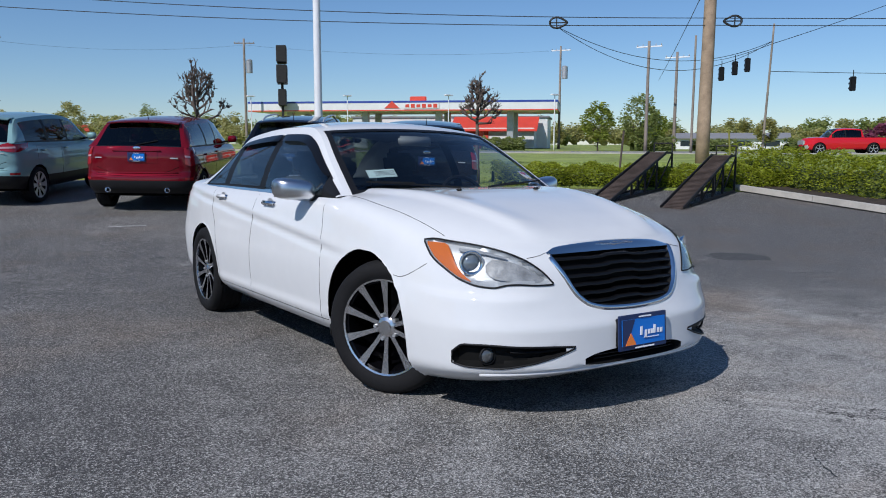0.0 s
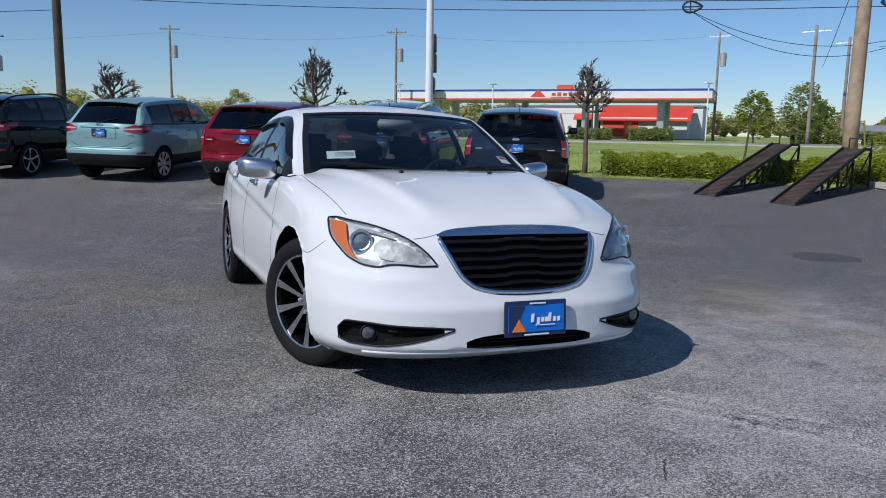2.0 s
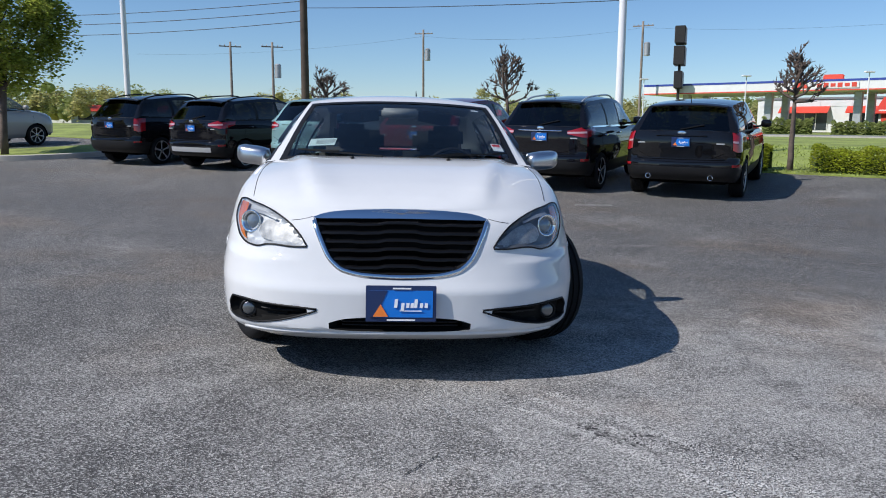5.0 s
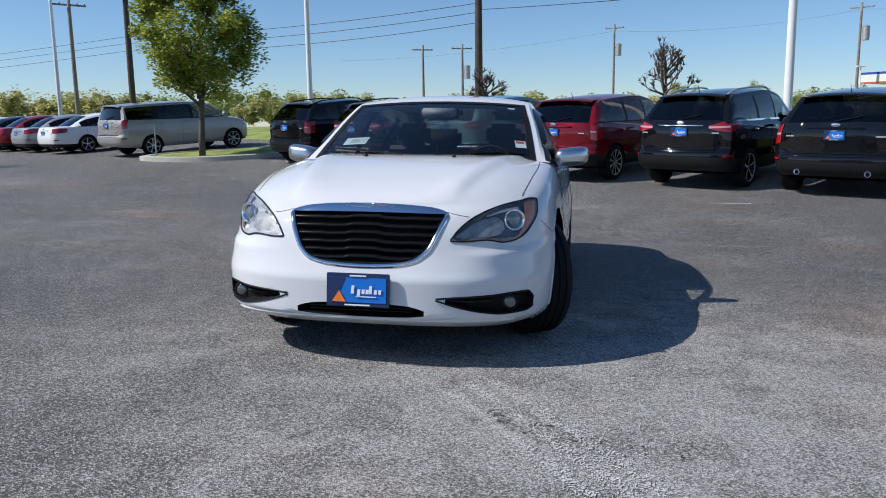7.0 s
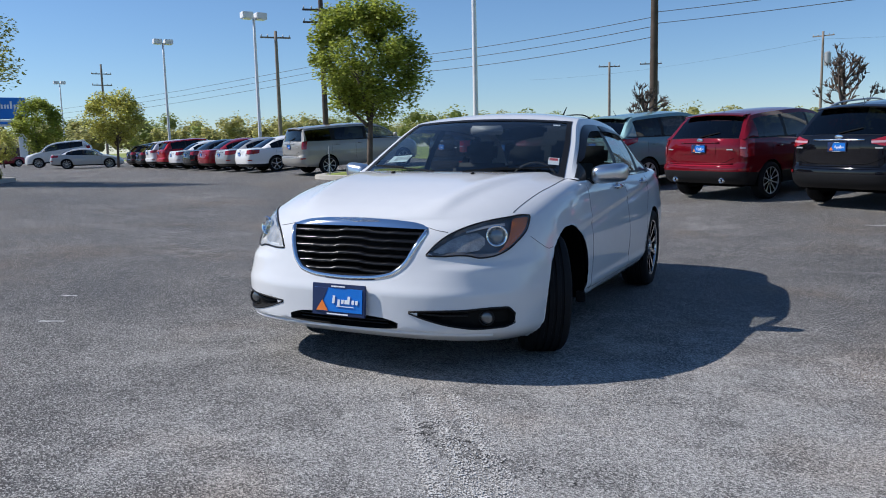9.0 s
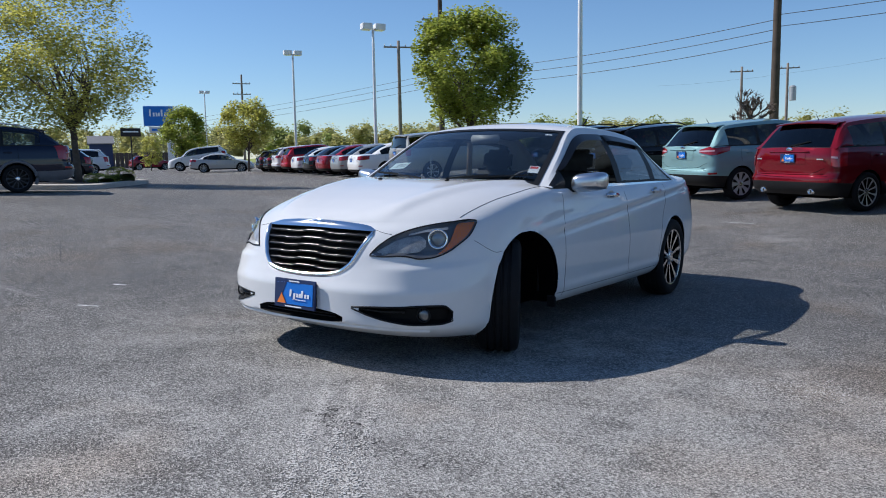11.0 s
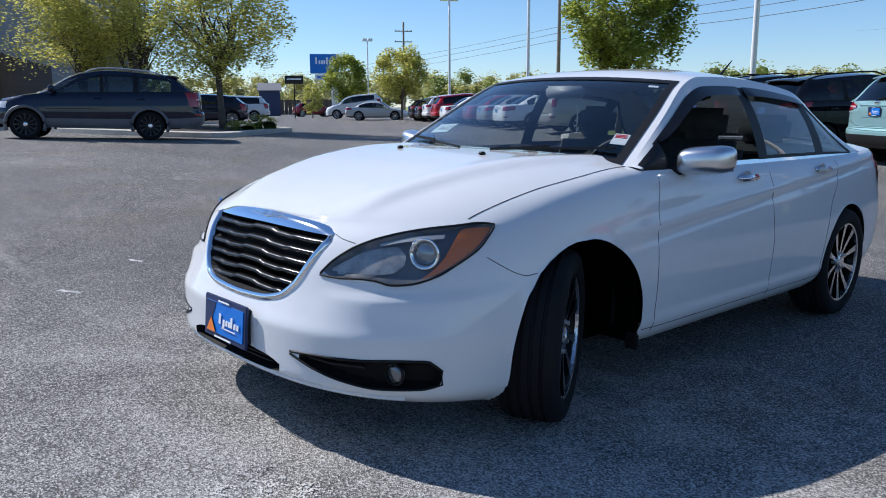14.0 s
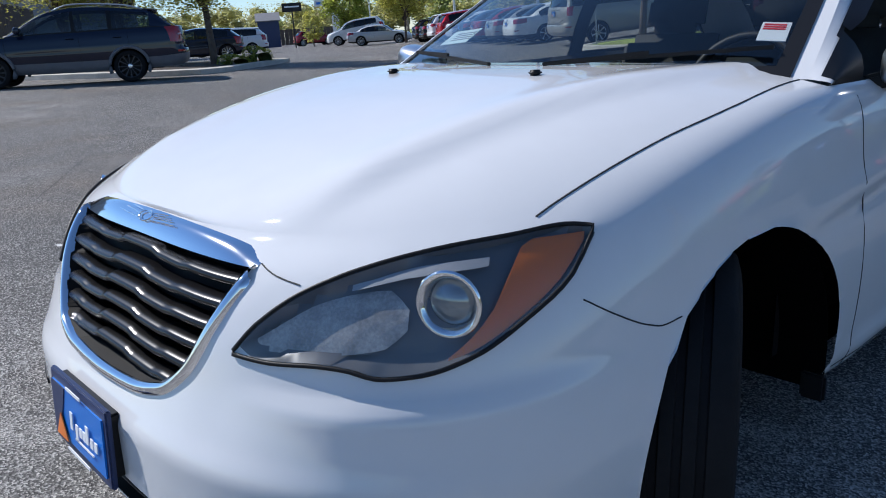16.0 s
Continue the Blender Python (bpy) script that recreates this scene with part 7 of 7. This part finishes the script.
island("island_bed", [(-12.6, 15.9), (-10.6, 15.2), (-8.6, 15.9), (-5.5, 18.8), (-4.0, 20.6), (-6.5, 20.2), (-9.5, 18.4), (-12.2, 17.2)], GRASS, "grass-topped planted island", 0.15)
island("island_bed", [(-16.6, 6.1), (-19.0, 8.9), (-21.7, 11.6), (-22.9, 12.5), (-24.6, 12.2), (-27.5, 9.5), (-30.5, 6.0), (-29.0, 3.0), (-24, 3.6), (-19.5, 4.6)], MULCH, "dark mulched planted island", 0.15)
island("island_bed", [(-56, 47), (-50, 43), (-49, 45), (-55, 50)], GRASS, "small grassed island by the far cars", 0.15)
for x, y, h, sd in ((-21.0, 10.2, 0.5, 91), (-20.0, 8.8, 0.32, 93)):
    hedge("shrub", [(x - 0.3, y), (x + 0.3, y + 0.1)], 0.75, h, 2600, "small rounded dark green shrub in the mulch", sd, 0.02, LEAF_G)
tagged(new("marker_post", mesh_of("marker_post", tube([(-12.2, 16.2, height(-12.2, 16.2)), (-12.2, 16.2, height(-12.2, 16.2) + 1.05)], 0.02, 8), STEEL)), "thin grey marker post on the island", "post")

vehicle("minivan", "silver-beige minivan beside a planted island", stand(-13.2, 19.5, 31 - 180), kind="van", L=5.15, W=2.0, H=1.75, wb=3.08, front=0.95, color=(0.36, 0.35, 0.33), metal=0.4, band=0.0, lamp="van", rim=RIM_SIX, size=1.0)
VAN = Vector((-14.6, 17.0))
STEP = Vector((-0.85, 0.526)) * 2.75
FARROW = "row of parked cars on the far side of the lot"
SPECS = (("sedan", "white sedan parked beside the minivan", (0.78, 0.78, 0.78), 1.47, 5.05, 2.8), ("sedan", "silver-grey sedan in the far row", (0.3, 0.31, 0.32), 1.45, 4.8, 2.75), ("sedan", "dark red sedan in the far row", (0.25, 0.01, 0.02), 1.47, 4.8, 2.8),
         ("sedan", "black sedan in the far row", (0.012, 0.012, 0.014), 1.46, 4.8, 2.8), ("sedan", "white sedan in the far row", (0.72, 0.72, 0.73), 1.46, 4.8, 2.8), ("suv", "red crossover in the far row", (0.38, 0.01, 0.02), 1.65, 4.5, 2.65),
         ("suv", "white crossover in the far row", (0.75, 0.75, 0.75), 1.66, 4.5, 2.65), ("hatch", "dark hatchback at the end of the far row", (0.02, 0.02, 0.025), 1.5, 4.3, 2.6), ("hatch", "black hatchback in the far row", (0.015, 0.012, 0.015), 1.55, 4.3, 2.6))
for i, (kd, lab, col, hh, ln, wb) in enumerate(SPECS):
    q = VAN + STEP * (i + 1.85)
    vehicle("car", lab, park(q.x, q.y, 31, ln - wb / 2 - 0.95), kind=kd, L=ln, W=1.84, H=hh, wb=wb, front=0.95, color=col, metal=0.3 if max(col) < 0.7 else 0, band=0.12, lamp="wide" if kd != "sedan" else "low", rim=RIM_SIX if i % 2 else RIM_FIVE, size=0.98, wiper=kd != "sedan", far=True, group=FARROW)

CLADDING = mat("grey_cladding", (0.13, 0.13, 0.14), 0.55, var=0.1, scale=4)
vehicle("wagon", "dark blue-black small wagon with grey lower cladding", stand(-16.46, 3.0, -156 - 180), kind="hatch", L=4.55, W=1.78, H=1.60, wb=2.58, front=0.72, color=(0.007, 0.012, 0.030), metal=0.2, band=0.26, trim=CLADDING, flare=CLADDING, lamp="tall", rim=RIM_DARK, plate=False, rails="silver", size=0.97, glassd=GLASS_S)
vehicle("car", "dark blue hatchback behind the planted island", stand(-33.5, 14.35, -150 - 180), kind="hatch", L=4.4, W=1.8, H=1.52, wb=2.65, color=(0.012, 0.016, 0.035), metal=0.3, band=0.1, lamp="tall", far=True, plate=False)
vehicle("car", "silver sedan standing across the far end", stand(-44.2, 33.9, 45 - 180), kind="sedan", L=4.8, W=1.82, H=1.46, wb=2.76, color=(0.45, 0.46, 0.47), metal=0.4, band=0.08, lamp="low", far=True, plate=False)
vehicle("suv", "white suv parked nose-up at the far end", stand(-48.0, 34.6, 42) @ pose(0, 0, 0.25, 7, 0, 0), kind="suv", L=4.7, W=1.86, H=1.7, wb=2.75, color=(0.72, 0.72, 0.7), band=0.1, lamp="tall", far=True, plate=False)
vehicle("car", "dark red hatchback by the far sign", stand(-68.0, 44.0, 20 - 180), kind="hatch", L=4.3, W=1.8, H=1.55, wb=2.6, color=(0.2, 0.01, 0.02), band=0.1, lamp="tall", far=True, plate=False)
vehicle("pickup_truck", "white pickup beyond the planted island", stand(-45.4, 22.1, -150 - 180), kind="suv", L=5.2, W=1.9, H=1.7, wb=3.2, color=(0.7, 0.7, 0.7), band=0.1, lamp="tall", far=True, plate=False)

# wooden fence and the grey building behind it
def plank_fence(x0, y0, x1, y1, h, label, n):
    f = empty("plank_fence", label, "fence", Matrix.Identity(4), kind="")
    a, b = Vector((x0, y0)), Vector((x1, y1))
    ln = (b - a).length
    ang = math.degrees(math.atan2(b.y - a.y, b.x - a.x))
    rng = random.Random(8)
    w = ln / n
    bm = bmesh.new()
    box(bm, (0, 0, h / 2), (w * 0.93, 0.03, h), 0.004)
    me = mesh_of("plank", bm, FENCEW)
    for i in range(n):
        q = a.lerp(b, (i + 0.5) / n)
        part("plank", me, None, f).matrix_basis = pose(q.x, q.y, height(q.x, q.y) + rng.uniform(-0.04, 0.03), 0, rng.uniform(-0.5, 0.5), ang)
    for z in (0.5, h - 0.4):
        pa, pb = a, b
        part("fence_rail", blade(bmesh.new(), (pa.x, pa.y, height(pa.x, pa.y) + z), (pb.x, pb.y, height(pb.x, pb.y) + z), 0.05, 0.09), FENCEW, f).location = (-0.05, 0.0, 0)


plank_fence(-27.0, 0.2, -28.6, 4.2, 2.6, "tall weathered brown plank fence", 30)
plank_fence(-28.7, 4.2, -37.0, 8.5, 2.7, "dark plank fence behind the wagon", 50)
plank_fence(-101.3, 55.0, -92.0, 66.0, 2.2, "low far brown fence", 24)
bd = empty("grey_building", "large plain grey building behind the fence", "building", upright(-47, 4.0, 60))
part("wall", box(bmesh.new(), (0, 0, 3.6), (22, 14, 7.2), 0.02), GREYWALL, bd)
for i in range(14):
    part("siding_band", box(bmesh.new(), (0, -7.02, 0.5 + i * 0.5), (22.02, 0.06, 0.47), 0.01), GREYWALL, bd)
part("roof", box(bmesh.new(), (0, 0, 7.3), (22.6, 14.6, 0.3), 0.03), ROOFM, bd)
for i in range(3):
    part("window", box(bmesh.new(), (2 + i * 3.4, -7.06, 1.8), (1.6, 0.08, 1.8)), SHOPGLASS, bd)

# dealer sign and smaller signs
ds = empty("dealer_sign", "tall blue dealer sign with white wordmark on a pole", "sign", upright(-86.7, 58.8, -56))
part("post", box(bmesh.new(), (1.3, 0, 2.9), (0.9, 0.4, 5.8), 0.03), POLE, ds)
cab = part("sign_cabinet", box(bmesh.new(), (0, 0, 6.9), (3.9, 0.5, 2.6), 0.06), BLUE, ds, "blue sign cabinet")
for i, (dx, up) in enumerate(((-1.1, 0.9), (-0.65, 0.5), (-0.3, 0.5), (0.0, 0.5), (0.35, 0.9), (0.75, 0.5), (1.1, 0.5))):
    part("wordmark_stroke", box(bmesh.new(), (dx, -0.27, 6.85 + up / 2), (0.22, 0.04, up), 0.01), LETTER, cab)
part("lower_panel", box(bmesh.new(), (0.2, 0, 5.1), (3.0, 0.4, 0.8), 0.04), CLAD, ds)
part("lower_bar", box(bmesh.new(), (0.2, -0.22, 5.1), (2.4, 0.04, 0.3)), BLUE, ds)
bs = empty("board_sign", "dark lettered board on a thin post", "sign", upright(-59.6, 36.4, -60))
part("post", cyl(bmesh.new(), (0, 0, 0), (0, 0, 3.4), 0.06, 0.06, 10), IRON, bs)
part("board", box(bmesh.new(), (0, 0, 3.5), (1.7, 0.2, 0.75), 0.03), IRON, bs)
part("board_bar", box(bmesh.new(), (0, -0.11, 3.55), (1.3, 0.02, 0.12)), LETTER, bs)
sh_ = empty("blue_shed", "small blue shed with pitched roof far off", "building", upright(-80, 46, -60))
part("wall", box(bmesh.new(), (0, 0, 1.5), (2.4, 3, 3.0), 0.02), NAVY, sh_)
part("roof", solid(grid(lambda i, j: Vector((-1.4 + 2.8 * i, -1.8 + 3.6 * j, 3.0 + 0.9 * (1 - abs(2 * j - 1)))), [0, 1], [0, 0.5, 1]), 0.1), ROOFM, sh_)

# ---- marks on the asphalt ----
WORN_IRON = mat("worn_iron", (0.065, 0.064, 0.063), 0.85, var=0.3, scale=9, bump=0.5, bscale=40)
mh = empty("manhole_cover", "round dark iron manhole cover in the asphalt", "manhole cover", stand(6.3, 1.65))
part("cover", cyl(bmesh.new(), (0, 0, -0.02), (0, 0, 0.006), 0.36, 0.36, 32), WORN_IRON, mh, smooth=True, angle=40)
part("cover_ring", cyl(bmesh.new(), (0, 0, -0.03), (0, 0, 0.003), 0.43, 0.43, 32), WORN_IRON, mh, smooth=True, angle=40)
PAINT_W = mat("worn_white_paint", (0.5, 0.5, 0.48), 0.85, var=0.4, scale=12)
for x, y, az, ln in ((-0.15, 8.05, 105, 0.55), (-2.33, -2.15, 60, 0.16), (-3.0, -1.47, 65, 0.12), (3.2, 6.6, 100, 0.6)):
    ma = radians(az)
    w = 0.03
    d, n_ = Vector((math.sin(ma), math.cos(ma))), Vector((math.cos(ma), -math.sin(ma)))
    rng = random.Random(int(x * 100))
    bm = bmesh.new()
    lo = []
    hi = []
    for t in span(-0.5, 0.5, 8):
        c = Vector((x, y)) + d * t * ln
        a_, b_ = c + n_ * w * rng.uniform(0.3, 1), c - n_ * w * rng.uniform(0.3, 1)
        lo.append(bm.verts.new((a_.x, a_.y, height(a_.x, a_.y) + 0.004)))
        hi.append(bm.verts.new((b_.x, b_.y, height(b_.x, b_.y) + 0.004)))
    for i in range(8):
        bm.faces.new((lo[i], lo[i + 1], hi[i + 1], hi[i]))
    tagged(new("paint_fleck", mesh_of("paint_fleck", bm, PAINT_W)), "worn fleck of old white line paint", "road marking", kind="structure")


def scuffs(name, strokes, n, label, seed):
    """Pale grit rubbed onto the asphalt in streaks."""
    rng = random.Random(seed)
    bm = bmesh.new()
    for i in range(n):
        x0, y0, x1, y1, w = rng.choice(strokes)
        t = rng.random()
        dx, dy = x1 - x0, y1 - y0
        ln = math.hypot(dx, dy)
        o = rng.gauss(0, w)
        x, y = x0 + dx * t - dy / ln * o, y0 + dy * t + dx / ln * o
        r = rng.uniform(0.0015, 0.0045)
        a = rng.uniform(0, 6.283)
        z = height(x, y) + 0.003
        bm.faces.new([bm.verts.new((x + r * math.cos(a + k * 1.57), y + r * 1.3 * math.sin(a + k * 1.57), z)) for k in range(4)])
    tagged(new(name, mesh_of(name, bm, mat("pale_grit", (0.58, 0.56, 0.53), 0.9, var=0.2, scale=20))), label, "road marking", kind="stuff")


def crack(pts, w, label, seed):
    """A thin wandering crack filled with dark tar."""
    rng = random.Random(seed)
    line = []
    for (x0, y0), (x1, y1) in zip(pts[:-1], pts[1:]):
        for t in span(0, 1, 12)[:-1]:
            line.append(Vector((x0 + (x1 - x0) * t + rng.gauss(0, w * 0.7), y0 + (y1 - y0) * t + rng.gauss(0, w * 0.7))))
    line.append(Vector(pts[-1]))
    bm = bmesh.new()
    prev = None
    for i, p in enumerate(line):
        d = (line[min(i + 1, len(line) - 1)] - line[max(i - 1, 0)]).normalized()
        n_ = Vector((-d.y, d.x)) * w * rng.uniform(0.3, 1.0)
        cur = [bm.verts.new((q.x, q.y, height(q.x, q.y) + 0.0035)) for q in (p - n_, p + n_)]
        if prev:
            bm.faces.new((prev[0], cur[0], cur[1], prev[1]))
        prev = cur
    bm.normal_update()
    if sum(f.normal.z for f in bm.faces) < 0:
        bmesh.ops.reverse_faces(bm, faces=bm.faces[:])
    tagged(new("asphalt_crack", mesh_of("asphalt_crack", bm, TAR)), label, "crack", kind="structure")


TAR = mat("crack_tar", (0.018, 0.018, 0.019), 0.8, var=0.2, scale=10)
crack([(-0.6, 4.85), (1.48, 3.99), (2.25, 3.63), (2.87, 3.22), (3.96, 2.5), (5.6, 1.35)], 0.014, "long thin dark crack across the asphalt", 1)
crack([(0.01, -3.26), (0.07, -3.18), (0.13, -3.10)], 0.003, "short dark hairline crack in the asphalt", 2)
crack([(4.6, 4.9), (6.4, 4.1), (8.3, 3.4)], 0.010, "thin dark crack near the display ramps", 3)
crack([(-3.2, -2.2), (-4.4, -1.2), (-6.2, -0.2)], 0.004, "thin dark crack in the sealed asphalt", 4)
scuffs("seam_grit", [(-0.6, 4.9, 1.48, 4.05, 0.06), (1.48, 4.05, 2.87, 3.28, 0.06), (2.87, 3.28, 3.96, 2.56, 0.06), (1.0, 6.6, 5.5, 5.2, 0.07), (2.2, 2.2, 4.8, 1.4, 0.1), (2.5, 5.4, 4.4, 4.6, 0.05)], 5000, "pale grit strewn along the asphalt seams", 5)
scuffs("tyre_scuff", [(0.55, -2.45, 1.35, -3.6, 0.025), (0.66, -2.4, 1.48, -3.6, 0.025), (0.5, -2.6, 1.2, -3.6, 0.02)], 3600, "pale tyre scuff marks on the asphalt", 3)
scuffs("ground_scuff", [(5.6, 0.6, 8.6, 1.0, 0.1), (6.2, 2.6, 9.2, 3.2, 0.12), (5.2, 1.6, 7.6, 2.2, 0.05), (6.6, -0.2, 8.2, 0.8, 0.12), (4.4, 3.6, 8.0, 4.4, 0.06), (2.1, -1.5, 2.6, -1.0, 0.12)], 6000, "pale scuffed streaks on the asphalt", 4)
